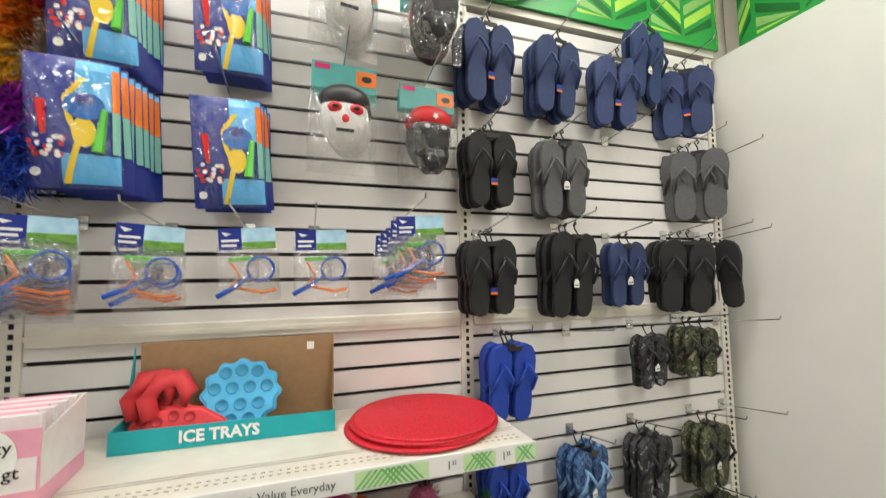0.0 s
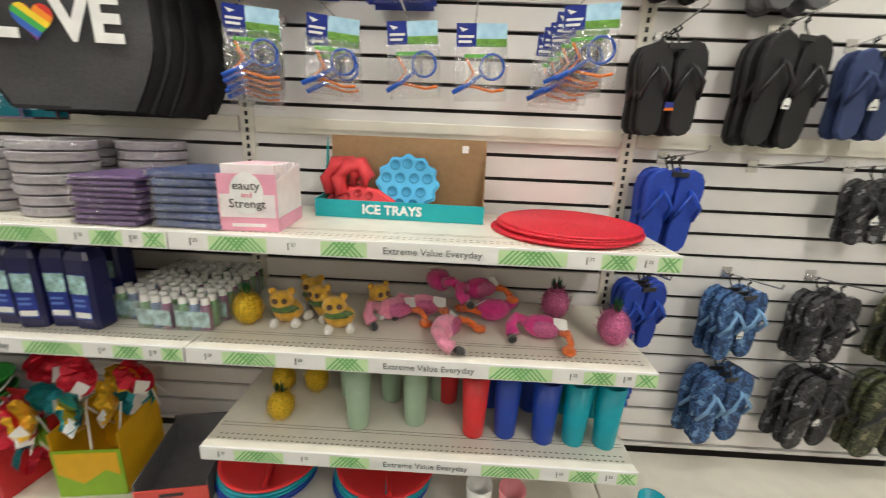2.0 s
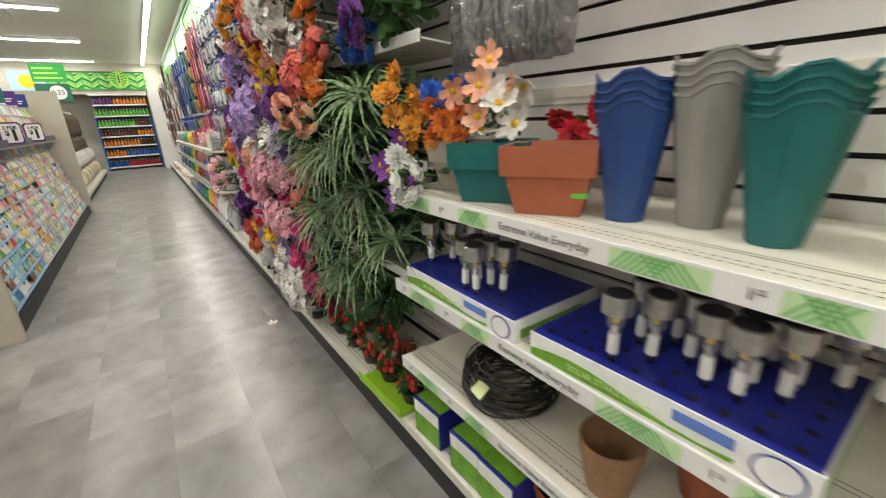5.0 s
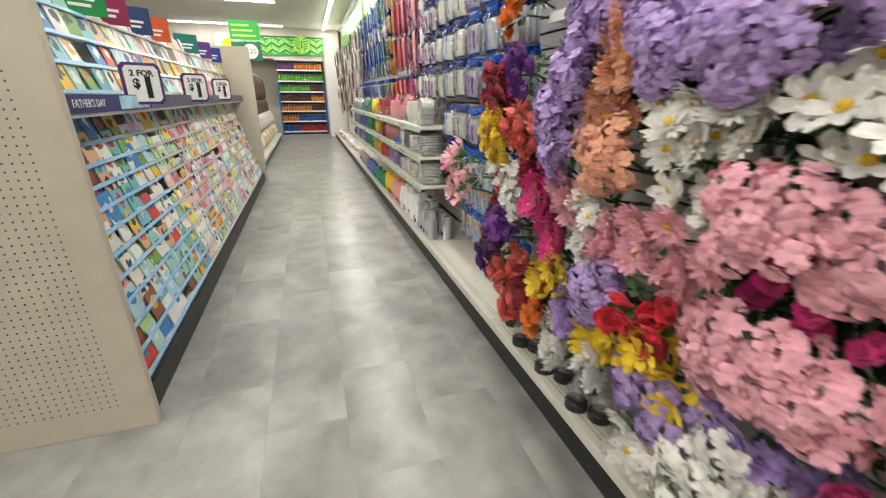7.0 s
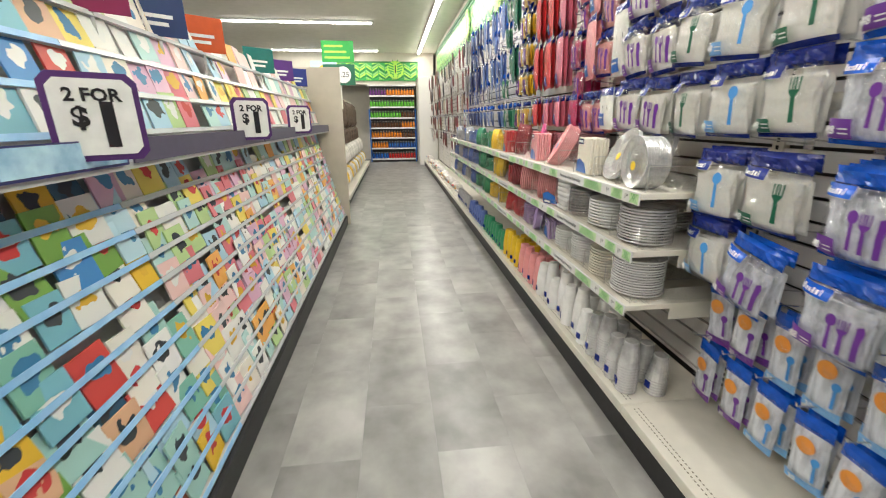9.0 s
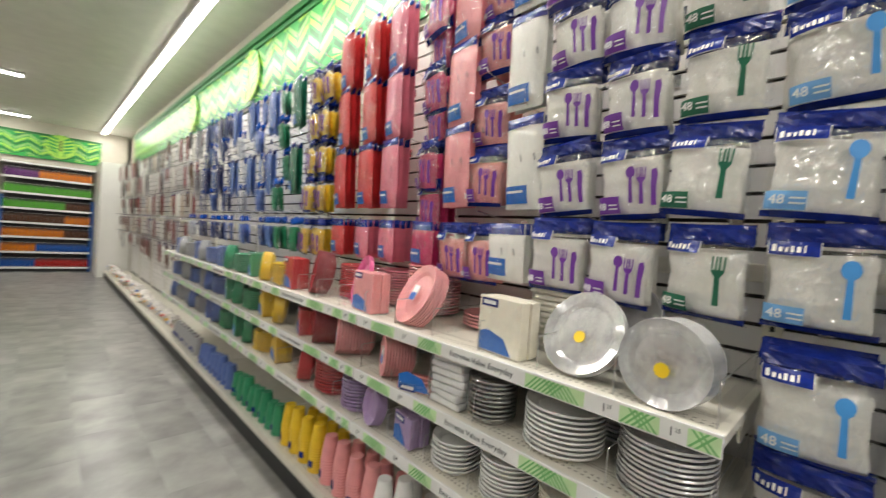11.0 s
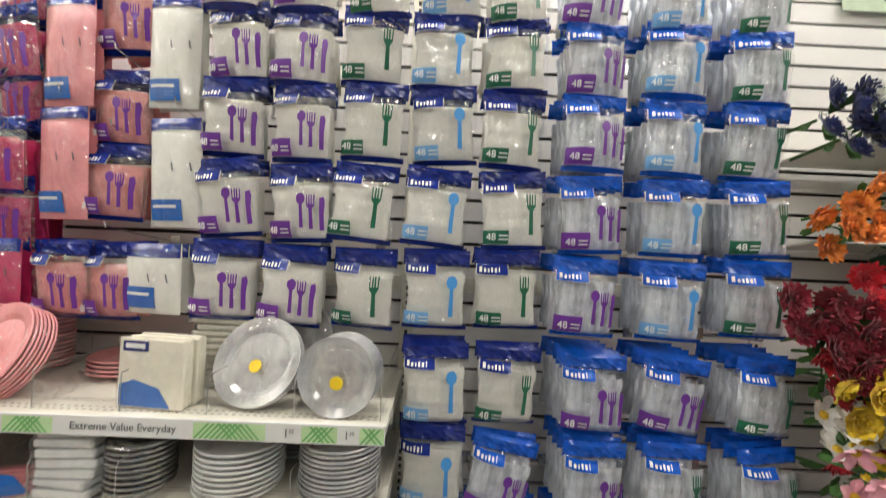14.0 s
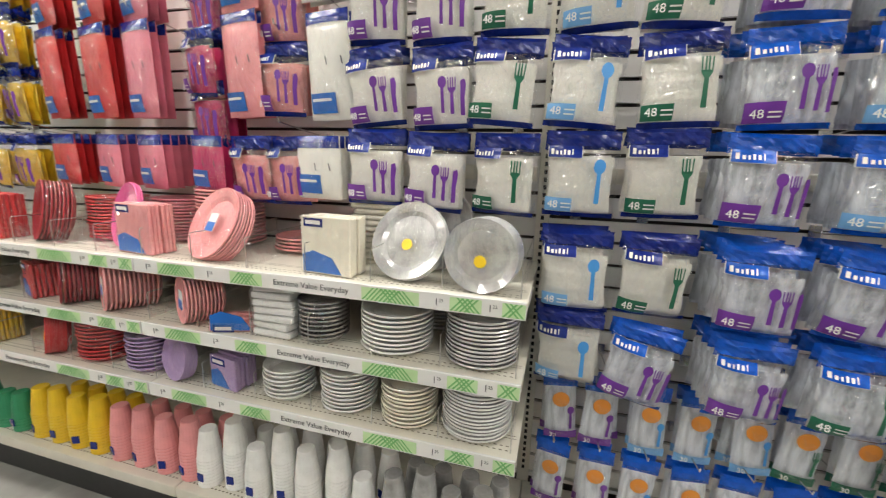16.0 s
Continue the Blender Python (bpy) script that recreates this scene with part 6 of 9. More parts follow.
for k in range(6):
    place("blue_pail", pail(PAILBLUE, "bright blue"), pose(-2.36 + 0.003 * (k % 2), -0.325, 0.151 + 0.04 * k, random.uniform(-2, 2), random.uniform(-2, 2), 25 * (k % 4) - 30))
for k in range(3):
    place("green_pail", pail(PAILGREEN, "green"), pose(-2.20, -0.16, 0.151 + 0.055 * k, 0, 0, 10 * (k % 3)))
ob = thing("toy_shovel", "lime green plastic toy shovel hanging on the blue buckets", "toy shovel")
part("blade", prism(bmnew(), [(-0.022, 0), (0.022, 0), (0.02, -0.05), (0, -0.065), (-0.02, -0.05)], -0.004, 0.0), plastic("shovel_green", (0.10, 0.60, 0.03), 0.3), ob)
part("grip", tube(bmnew(), [(0, -0.002, 0), (0, -0.002, 0.11)], 0.007, 6), bpy.data.materials["shovel_green"], ob)
ob.matrix_basis = pose(-2.425, -0.41, 0.32, 4, 0, -30)


def bin_box(c1, c2, w, d, h, name, label):
    ob = thing(name, label, "display box")
    t = 0.004
    for nm, a in (("front", (-w / 2, w / 2, -d / 2, -d / 2 + t, 0, h * 0.75)), ("back", (-w / 2, w / 2, d / 2 - t, d / 2, 0, h * 1.2)), ("side", (-w / 2, -w / 2 + t, -d / 2 + t, d / 2 - t, 0, h)), ("side", (w / 2 - t, w / 2, -d / 2 + t, d / 2 - t, 0, h)), ("bottom", (-w / 2 + t, w / 2 - t, -d / 2 + t, d / 2 - t, 0, t))):
        part(nm, box(bmnew(), *a), c1 if nm != "front" else c2, ob)
    return ob


BIN_RED = plastic("bin_red", (0.50, 0.015, 0.02), 0.5)
BIN_YEL = plastic("bin_yellow", (0.75, 0.42, 0.01), 0.5)
BIN_GRN = plastic("bin_green", (0.25, 0.45, 0.02), 0.5)
b1 = bin_box(BIN_RED, BIN_RED, 0.27, 0.22, 0.19, "red_display_bin", "red card display bin full of foil toys on the base shelf")
b1.matrix_basis = pose(-2.01, -0.27, 0.151, 0, 0, -8)
b2 = bin_box(BIN_YEL, BIN_GRN, 0.20, 0.22, 0.23, "yellow_display_bin", "yellow and green card display bin of foil pinwheels")
b2.matrix_basis = pose(-1.66, -0.245, 0.151, 0, 0, 8)
part("yellow_print", prism(bmnew(), [(-0.09, 0.165), (-0.09, 0.09), (-0.02, 0.05), (0.05, 0.10), (0.09, 0.08), (0.09, 0.165)], -0.1125, -0.1106), BIN_YEL, b2)
FOILS = [mat("foil_" + n, c, 0.28, 0.3, 60, 0.6, metal=0.55) for n, c in (("teal", (0.02, 0.28, 0.33)), ("red", (0.5, 0.01, 0.03)), ("gold", (0.78, 0.46, 0.03)), ("silver", (0.6, 0.6, 0.62)), ("green", (0.2, 0.4, 0.03)))]


def foil_packet(k):
    def build():
        ob = thing("foil_toy_packet", "crumpled shiny foil toy packet in a display bin", "toy packet", "foil toy packets")
        part("packet", bag(bmnew(), 0.095, 0.12, 0.02, wob=0.005, seed=k, nx=5, nz=6), FOILS[k], ob)
        part("print", patch(bmnew(), puff(0.075, 0.10, 0.016), -0.025, 0.025, -0.03, -0.07, 0.007, 3, 3), FOILS[(k + 3) % 5], ob)
        return ob
    return build


rnd = random.Random(21)
for k in range(24):
    x, y = rnd.uniform(-2.10, -1.89), rnd.uniform(-0.345, -0.19)
    place(("packet", (0, 0, 3, 4, 1)[k % 5]), foil_packet((0, 0, 3, 4, 1)[k % 5]), pose(x, y, 0.25 + 0.0058 * k, rnd.uniform(-50, 0), rnd.uniform(-40, 40), rnd.uniform(-40, 40)))


def pinwheel(k):
    def build():
        ob = thing("foil_pinwheel", "shiny foil pinwheel flower with a paper tag in a display bin", "pinwheel", "foil pinwheels")
        rn = random.Random(k)
        bm = bmnew()
        for q in range(7):
            a = 2 * math.pi * q / 7
            d = Vector((math.cos(a), -0.5, math.sin(a))).normalized()
            petal(bm, Vector((0, 0, 0)), d, Vector((-math.sin(a), 0, math.cos(a))), 0.075, 0.055, 0.12)
        part("vanes", bm, FOILS[k], ob)
        part("stick", tube(bmnew(), [(0, 0.004, 0), (0.01, 0.03, -0.16)], 0.003, 5), WHITE, ob)
        part("tag", box(bmnew(), -0.02, 0.02, -0.034, -0.033, -0.07, -0.02), PAPER, ob, "white paper tag").matrix_basis = pose(0.02, 0, 0, 0, 20, 15)
        return ob
    return build


for k in range(13):
    x = rnd.uniform(-1.90, -1.50)
    place(("pinwheel", (1, 2, 0, 2, 1, 0)[k % 6]), pinwheel((1, 2, 0, 2, 1, 0)[k % 6]), pose(x, rnd.uniform(-0.36, -0.14), 0.39 + rnd.uniform(0, 0.13), rnd.uniform(-30, 20), rnd.uniform(-30, 30), rnd.uniform(-40, 40)))

# empty red card tray
b3 = bin_box(mat("tray_grey", (0.12, 0.12, 0.125), 0.6), plastic("tray_red", (0.62, 0.07, 0.055), 0.5), 0.21, 0.30, 0.10, "empty_card_tray", "empty red and grey card tray with a slot handle")
part("handle_slot", box(bmnew(), -0.035, 0.035, -0.1512, -0.1502, 0.048, 0.06), INK, b3)
b3.matrix_basis = pose(-1.40, -0.235, 0.151, 0, 0, 12)

# ---- artificial flowers ----


def merge(bm, sub, m):
    me = bpy.data.meshes.new("tmp")
    sub.to_mesh(me)
    sub.free()
    me.transform(m)
    bm.from_mesh(me)
    bpy.data.meshes.remove(me)


BLOOMS = {}


def bunch(kind, color, heads, r, spread=0.085):
    def build():
        rnd = random.Random(hash_of(kind + color))
        bm = leafy(bmnew(), 9, spread * 0.9, 0.05, rnd)
        tube(bm, [(0, 0.01, 0), (0, 0.05, -0.01), (0, 0.13, -0.03)], 0.005, 5)
        ob = tagged(part("flower_bunch", bm, LEAF), f"bunch of {color} artificial {dict(daisy='daisies', rose='roses', mum='carnations', lily='lilies', hydrangea='hydrangeas')[kind]} in the rack", "artificial flowers", "artificial flower bunches")
        key = (kind, color, r)
        for k in range(heads):
            a = 2 * math.pi * k / max(1, heads - 1)
            rad = 0 if k == 0 else spread * rnd.uniform(0.75, 1.15)
            m = Matrix.Translation((rad * math.cos(a), -0.02 - 0.05 * (1 - rad / 0.12) - rnd.uniform(0, 0.02), rad * math.sin(a))) @ Euler((rnd.uniform(-0.7, 0.7) + 0.3 * math.sin(a), 0, -0.6 * math.cos(a) * (k > 0) + rnd.uniform(-0.4, 0.4))).to_matrix().to_4x4()
            if key not in BLOOMS:
                bm = cluster_mesh(r * 1.15, 3) if kind == "hydrangea" else bloom_mesh(kind, r, 3)
                if kind in ("daisy", "lily"):
                    ball(bm, (0, -0.008, 0), r * 0.2, r * 0.14, r * 0.2, mi=1, n=7, m=5)
                BLOOMS[key] = part("bloom", bm, [PETAL[color], CENTRE], ob)
                o = BLOOMS[key]
            else:
                o = again(BLOOMS[key], ob)
            o.matrix_basis = m
        return ob
    return build


def hash_of(s):
    return sum((k + 1) * ord(c) for k, c in enumerate(s))


FLOWER_ROWS = (
    # height, then colours and kinds from the plant end towards the cutlery
    (2.16, ("violet:mum", "yellow:lily", "white:hydrangea", "rose:rose", "pink:mum", "lilac:hydrangea", "coral:rose", "blue:mum", "white:hydrangea", "rose:mum")),
    (2.02, ("violet:hydrangea", "yellow:lily", "peach:rose", "white:mum", "red:rose", "rose:hydrangea", "white:lily", "orange:mum", "navy:mum", "white:mum")),
    (1.88, ("violet:mum", "wine:rose", "white:hydrangea", "white:daisy", "rose:mum", "peach:hydrangea", "coral:rose", "gold:mum", "navy:mum", "white:mum")),
    (1.74, ("violet:hydrangea", "blue:mum", "orange:mum", "white:hydrangea", "rose:rose", "wine:rose", "yellow:mum", "peach:rose", "blue:mum", "navy:mum")),
    (1.60, ("violet:mum", "blue:mum", "coral:rose", "white:hydrangea", "peach:daisy", "gold:mum", "rose:rose", "lilac:hydrangea", "wine:mum", "orange:mum")),
    (1.46, ("", "", "orange:mum", "coral:hydrangea", "yellow:mum", "rose:daisy", "lilac:hydrangea", "lilac:hydrangea", "peach:hydrangea", "orange:mum")),
    (1.32, ("", "", "peach:rose", "violet:hydrangea", "lilac:hydrangea", "lilac:hydrangea", "peach:hydrangea", "peach:hydrangea", "yellow:rose", "wine:mum")),
    (1.18, ("", "", "", "lilac:hydrangea", "white:lily", "white:daisy", "lilac:hydrangea", "rose:hydrangea", "yellow:rose", "wine:mum")),
    (1.04, ("", "", "", "peach:daisy", "rose:hydrangea", "white:lily", "rose:daisy", "coral:rose", "rose:hydrangea", "wine:mum")),
    (0.90, ("", "", "", "coral:rose", "magenta:rose", "rose:daisy", "magenta:daisy", "magenta:daisy", "white:hydrangea", "white:hydrangea")),
    (0.76, ("", "", "", "magenta:mum", "rose:hydrangea", "red:rose", "magenta:daisy", "plum:hydrangea", "violet:hydrangea", "wine:mum")),
    (0.62, ("", "", "", "magenta:rose", "lilac:mum", "yellow:lily", "rose:mum", "coral:rose", "violet:hydrangea", "plum:hydrangea")),
    (0.48, ("", "", "", "magenta:rose", "white:hydrangea", "lilac:hydrangea", "yellow:lily", "rose:daisy", "magenta:daisy", "white:mum")),
    (0.36, ("", "", "", "wine:mum", "white:hydrangea", "white:daisy", "yellow:lily", "rose:daisy", "magenta:daisy", "white:daisy")),
)
rnd = random.Random(33)
for z, cols in FLOWER_ROWS:
    for i, spec in enumerate(cols):
        if not spec:
            continue
        color, kind = spec.split(":")
        x = -3.86 - 0.238 * i + rnd.uniform(-0.03, 0.03)
        yy = -0.36 + 0.05 * rnd.uniform(-1, 1) + (0.06 if z > 1.5 and i < 3 else 0) - (0.05 if z < 1.4 else 0) + max(0, (z - 1.7)) * 0.12
        if x < -5.25 and z < 1.42 or x < -5.68:
            continue
        r = dict(daisy=0.058, rose=0.046, mum=0.046, lily=0.06, hydrangea=0.056)[kind]
        for q in range(2):
            place(("bunch", kind, color), bunch(kind, color, 5, r * 0.95, 0.07), pose(x + 0.12 * q - 0.06 + rnd.uniform(-0.02, 0.02), yy + rnd.uniform(-0.04, 0.04), z + rnd.uniform(-0.04, 0.04), rnd.uniform(-14, 14), rnd.uniform(0, 60), rnd.uniform(-25, 25)))

# bunches over the aisle where the flower rack meets the cutlery
for color, kind, x, z, r in (
        ("wine", "mum", -6.24, 1.30, 0.05), ("wine", "mum", -6.17, 1.20, 0.05), ("yellow", "rose", -6.15, 1.12, 0.05), ("yellow", "rose", -6.08, 1.04, 0.05), ("coral", "rose", -5.91, 1.15, 0.05), ("coral", "rose", -5.83, 1.09, 0.05),
        ("violet", "mum", -5.93, 1.34, 0.05), ("lilac", "hydrangea", -5.64, 1.20, 0.06), ("lilac", "hydrangea", -5.60, 1.08, 0.06), ("lilac", "hydrangea", -5.57, 1.32, 0.06), ("peach", "daisy", -5.46, 1.23, 0.06), ("peach", "hydrangea", -5.40, 1.11, 0.055), ("peach", "daisy", -5.42, 1.35, 0.06),
        ("white", "lily", -6.03, 0.94, 0.055), ("white", "hydrangea", -5.98, 0.85, 0.05), ("rose", "lily", -6.25, 0.96, 0.05), ("rose", "lily", -6.20, 0.88, 0.05), ("violet", "hydrangea", -5.99, 0.74, 0.05), ("plum", "hydrangea", -6.08, 0.65, 0.05), ("magenta", "daisy", -5.67, 0.80, 0.062), ("magenta", "daisy", -5.72, 0.90, 0.058), ("wine", "daisy", -5.79, 0.95, 0.055),
        ("rose", "daisy", -5.55, 0.94, 0.06), ("white", "daisy", -5.43, 0.93, 0.05), ("white", "daisy", -5.41, 0.83, 0.05), ("coral", "mum", -5.99, 0.50, 0.055), ("coral", "mum", -5.90, 0.42, 0.055), ("coral", "mum", -5.88, 0.55, 0.05), ("violet", "mum", -6.18, 0.51, 0.05), ("orange", "mum", -5.67, 0.47, 0.05), ("wine", "mum", -5.76, 0.49, 0.045),
        ("yellow", "lily", -5.57, 0.66, 0.055), ("yellow", "lily", -5.66, 0.60, 0.05), ("lilac", "mum", -5.48, 0.55, 0.055), ("white", "mum", -5.52, 0.40, 0.06), ("yellow", "daisy", -5.36, 0.57, 0.055), ("white", "daisy", -5.30, 0.48, 0.055), ("lilac", "hydrangea", -5.35, 0.72, 0.055), ("rose", "mum", -5.33, 0.86, 0.06)):
    for q in range(2):
        place(("bunch", kind, color, r), bunch(kind, color, 5, r, 0.065), pose(x + 0.05 * q + rnd.uniform(-0.015, 0.015), (-0.50 if color == "rose" and kind == "lily" else -0.37) - 0.03 * q + rnd.uniform(-0.03, 0.03), z - 0.03 * q + rnd.uniform(-0.02, 0.02), rnd.uniform(-14, 14), rnd.uniform(0, 60), rnd.uniform(-35, 10)))

# bunches at the end of the flower rack, beside the cutlery
for color, kind, x, z in (("wine", "mum", -6.15, 0.72), ("red", "mum", -6.13, 0.88), ("white", "lily", -6.15, 1.03), ("red", "mum", -6.17, 1.15), ("red", "mum", -6.15, 1.25), ("red", "mum", -6.12, 1.33), ("orange", "mum", -6.17, 1.54), ("orange", "mum", -6.10, 1.60), ("white", "mum", -6.06, 1.84), ("navy", "mum", -6.20, 1.83), ("navy", "mum", -6.12, 1.78)):
    place(("bunch", kind, color), bunch(kind, color, 5, 0.046, 0.07), pose(x + rnd.uniform(-0.015, 0.015), -0.33, z, rnd.uniform(-10, 10), rnd.uniform(0, 60), rnd.uniform(-20, 10)))

# loose sprays on the long shelf's end
for color, kind, x, y, z in (("gold", "mum", -3.60, -0.30, 1.24), ("gold", "mum", -3.66, -0.33, 1.34), ("orange", "mum", -3.48, -0.28, 1.26), ("peach", "lily", -3.36, -0.27, 1.32), ("white", "lily", -3.33, -0.24, 1.28), ("blue", "mum", -3.52, -0.26, 1.30), ("violet", "lily", -3.62, -0.38, 1.12), ("white", "mum", -3.52, -0.39, 1.11), ("red", "mum", -3.16, -0.10, 1.21)):
    place(("bunch", kind, color), bunch(kind, color, 5, 0.05), pose(x, y, z, rnd.uniform(-20, 10), rnd.uniform(0, 90), rnd.uniform(0, 40)))


def strap_plant(k):
    def build():
        rn = random.Random(40 + k)
        ob = thing("strap_leaf_plant", "green and cream striped artificial strap-leaf plant in the rack", "artificial plant", "artificial strap-leaf plants")
        part("leaves", blades(bmnew(), 42, 0.30, 0.013, rn), LEAF_PALE, ob, "striped arching leaves")
        part("stem", tube(bmnew(), [(0, 0, 0.02), (0, 0.08, -0.06), (0, 0.2, -0.12)], 0.008, 5), LEAF_DARK, ob)
        return ob
    return build


def bush(k):
    def build():
        rn = random.Random(60 + k)
        ob = thing("foliage_bush", "dark green artificial foliage bush in the rack", "artificial plant", "artificial foliage bushes")
        part("leaves", leafy(blades(bmnew(), 30, 0.24, 0.018, rn, 0.7), 60, 0.14, 0.075, rn), LEAF_DARK if k else LEAF, ob, "dark green leaves")
        part("stem", tube(bmnew(), [(0, 0, 0), (0, 0.1, -0.06), (0, 0.2, -0.12)], 0.008, 5), LEAF_DARK, ob)
        return ob
    return build


for i in range(22):
    x = -3.74 - 0.8 * rnd.random()
    z = rnd.uniform(0.62, 1.36)
    place(("strap", i % 3), strap_plant(i % 3), pose(x, -0.30 - rnd.uniform(0, 0.12), z, rnd.uniform(10, 40), rnd.uniform(-15, 15), rnd.uniform(-40, 40)))
for i in range(40):
    x = -3.72 - 2.0 * rnd.random()
    z = rnd.uniform(0.3, 2.1) if x < -4.6 else rnd.uniform(0.35, 1.5)
    place(("bush", i % 2), bush(i % 2), pose(x, -0.17 - rnd.uniform(0, 0.08), z, rnd.uniform(0, 30), rnd.uniform(-20, 20), rnd.uniform(0, 360)))
for i in range(10):
    place(("bush", i % 2), bush(i % 2), pose(-3.78 - 0.45 * rnd.random(), -0.24, rnd.uniform(1.62, 2.1), rnd.uniform(0, 30), rnd.uniform(-20, 20), rnd.uniform(0, 360)))
# sloping rack ledges that hold the bunches
for sec in (-4, -5):
    for z in (0.62, 1.08, 1.49, 1.78, 2.05):
        if sec == -5 and z > 2:
            continue
        key = "ledge"

        def ledge():
            ob = thing("flower_rack_ledge", "narrow white steel ledge of the flower rack", "rack ledge", "flower rack ledges")
            part("ledge", box(bmnew(), 0.03, W - 0.03, -0.26, -0.015, -0.006, 0.0), CREAM_METAL, ob)
            part("lip", box(bmnew(), 0.03, W - 0.03, -0.268, -0.2605, -0.018, 0.022, bevel=0.002), WHITE, ob)
            return ob
        place(key, ledge, pose(sec * W, 0, z, -6, 0, 0))

# bottles and small plants on the base below the flowers
VASE = film("vase_glass", 0.25, 0.05, wrinkle=0.0, veil=0.04)


def bud_vase():
    ob = thing("bud_vase", "small clear glass vase with a black foot on the base shelf", "vase", "small glass vases")
    part("glass", lathe(bmnew(), [(0.0, 0.03), (0.03, 0.03), (0.036, 0.07), (0.022, 0.10), (0.026, 0.13)], 14), VASE, ob, smooth=True)
    part("foot", lathe(bmnew(), [(0.0, 0), (0.036, 0), (0.036, 0.026), (0.03, 0.03), (0.0, 0.03)], 16), BLACK, ob, "black foot")
    return ob


for k in range(18):
    place("vase", bud_vase, pose(-4.75 - 0.074 * k - 0.02 * rnd.random(), (-0.395, -0.29, -0.35)[k % 3], 0.151, 0, 0, 0)).scale = (1.15, 1.15, 1.1)
BERRY = mat("berry_red", (0.45, 0.03, 0.02), 0.45, 0.3, 90, 0.3)


def succulent():
    ob = thing("succulent_pot", "small red and green artificial plant in a low pot", "artificial plant", "small potted plants")
    rn = random.Random(9)
    part("leaves", leafy(bmnew(), 46, 0.05, 0.045, rn), LEAF, ob, "green leaves").matrix_basis = pose(0, 0, 0.075)
    bm = bmnew()
    for k in range(14):
        ball(bm, (rn.uniform(-0.05, 0.05), rn.uniform(-0.05, 0.05), 0.06 + rn.uniform(0, 0.05)), 0.014, 0.014, 0.016, n=7, m=5)
    part("berries", bm, BERRY, ob, "red berries", kind="stuff")
    part("pot", lathe(bmnew(), [(0.0, 0), (0.038, 0), (0.048, 0.05), (0.044, 0.05), (0.0, 0.04)], 14), BLACK, ob)
    return ob


for k in range(9):
    place("succulent", succulent, pose(-3.74 - 0.092 * k, -0.36 + 0.13 * (k % 2), 0.165, 0, 0, 50 * k))
ob = thing("plant_tray", "low lime green card tray under the small plants", "card tray")
part("tray", box(bmnew(), -0.17, 0.17, -0.12, 0.12, 0, 0.012), BIN_GRN, ob)
part("front", box(bmnew(), -0.17, 0.17, -0.124, -0.1205, 0, 0.045), LIMEP, ob)
ob.matrix_basis = pose(-3.86, -0.34, 0.151, 0, 0, 3)
# fallen blossom on the floor
ob = thing("fallen_blossom", "single white fabric blossom lying on the floor", "artificial flower")
part("petals", bloom_mesh("lily", 0.04, 2), PETAL["white"], ob)
part("centre", ball(bmnew(), (0, -0.006, 0), 0.009, 0.006, 0.009, n=7, m=5), CENTRE, ob)
ob.matrix_basis = pose(-5.12, -0.60, 0.012, -90, 0, 40)

# ---- cutlery packs ----
CUT_WHITE = mat("white_cutlery", (0.83, 0.81, 0.75), 0.4, 0.03, 40, 0.35, bump_scale=75, stretch=(1, 1, 0.06))
# pale upright streaks in this colour stand in for highlights on clear plastic
CUT_CLEAR = mat("clear_cutlery", (0.46, 0.49, 0.56), 0.22, 0.18, 60, 0.7, alt=(0.76, 0.79, 0.85), bump_scale=70, stretch=(1, 1, 0.14))
CUT_PINK = mat("pink_cutlery", (0.80, 0.32, 0.30), 0.35, 0.1, 40, 0.3)
CUT_YEL = mat("yellow_cutlery", (0.80, 0.55, 0.03), 0.35, 0.1, 40, 0.3)
CUT_BLUE = mat("blue_cutlery", (0.12, 0.20, 0.50), 0.35, 0.1, 40, 0.3)
CUT_NAVY = mat("navy_cutlery", (0.03, 0.05, 0.20), 0.35, 0.1, 40, 0.3)
CUT_GREEN = mat("green_cutlery", (0.02, 0.20, 0.10), 0.35, 0.1, 40, 0.3)
CUT_HOT = mat("fuchsia_cutlery", (0.55, 0.03, 0.14), 0.35, 0.1, 40, 0.3)
HEAD_NAVY = mat("header_navy", (0.006, 0.020, 0.20), 0.16, 0.3, 30, 1.0, bump_scale=38)
HEAD_BLUE = mat("header_blue", (0.004, 0.085, 0.50), 0.16, 0.3, 30, 1.0, bump_scale=38)
SPOON_BLUE = plastic("spoon_blue", (0.06, 0.30, 0.70), 0.4)
LABEL_BLUE = plastic("label_blue", (0.18, 0.42, 0.75), 0.4)


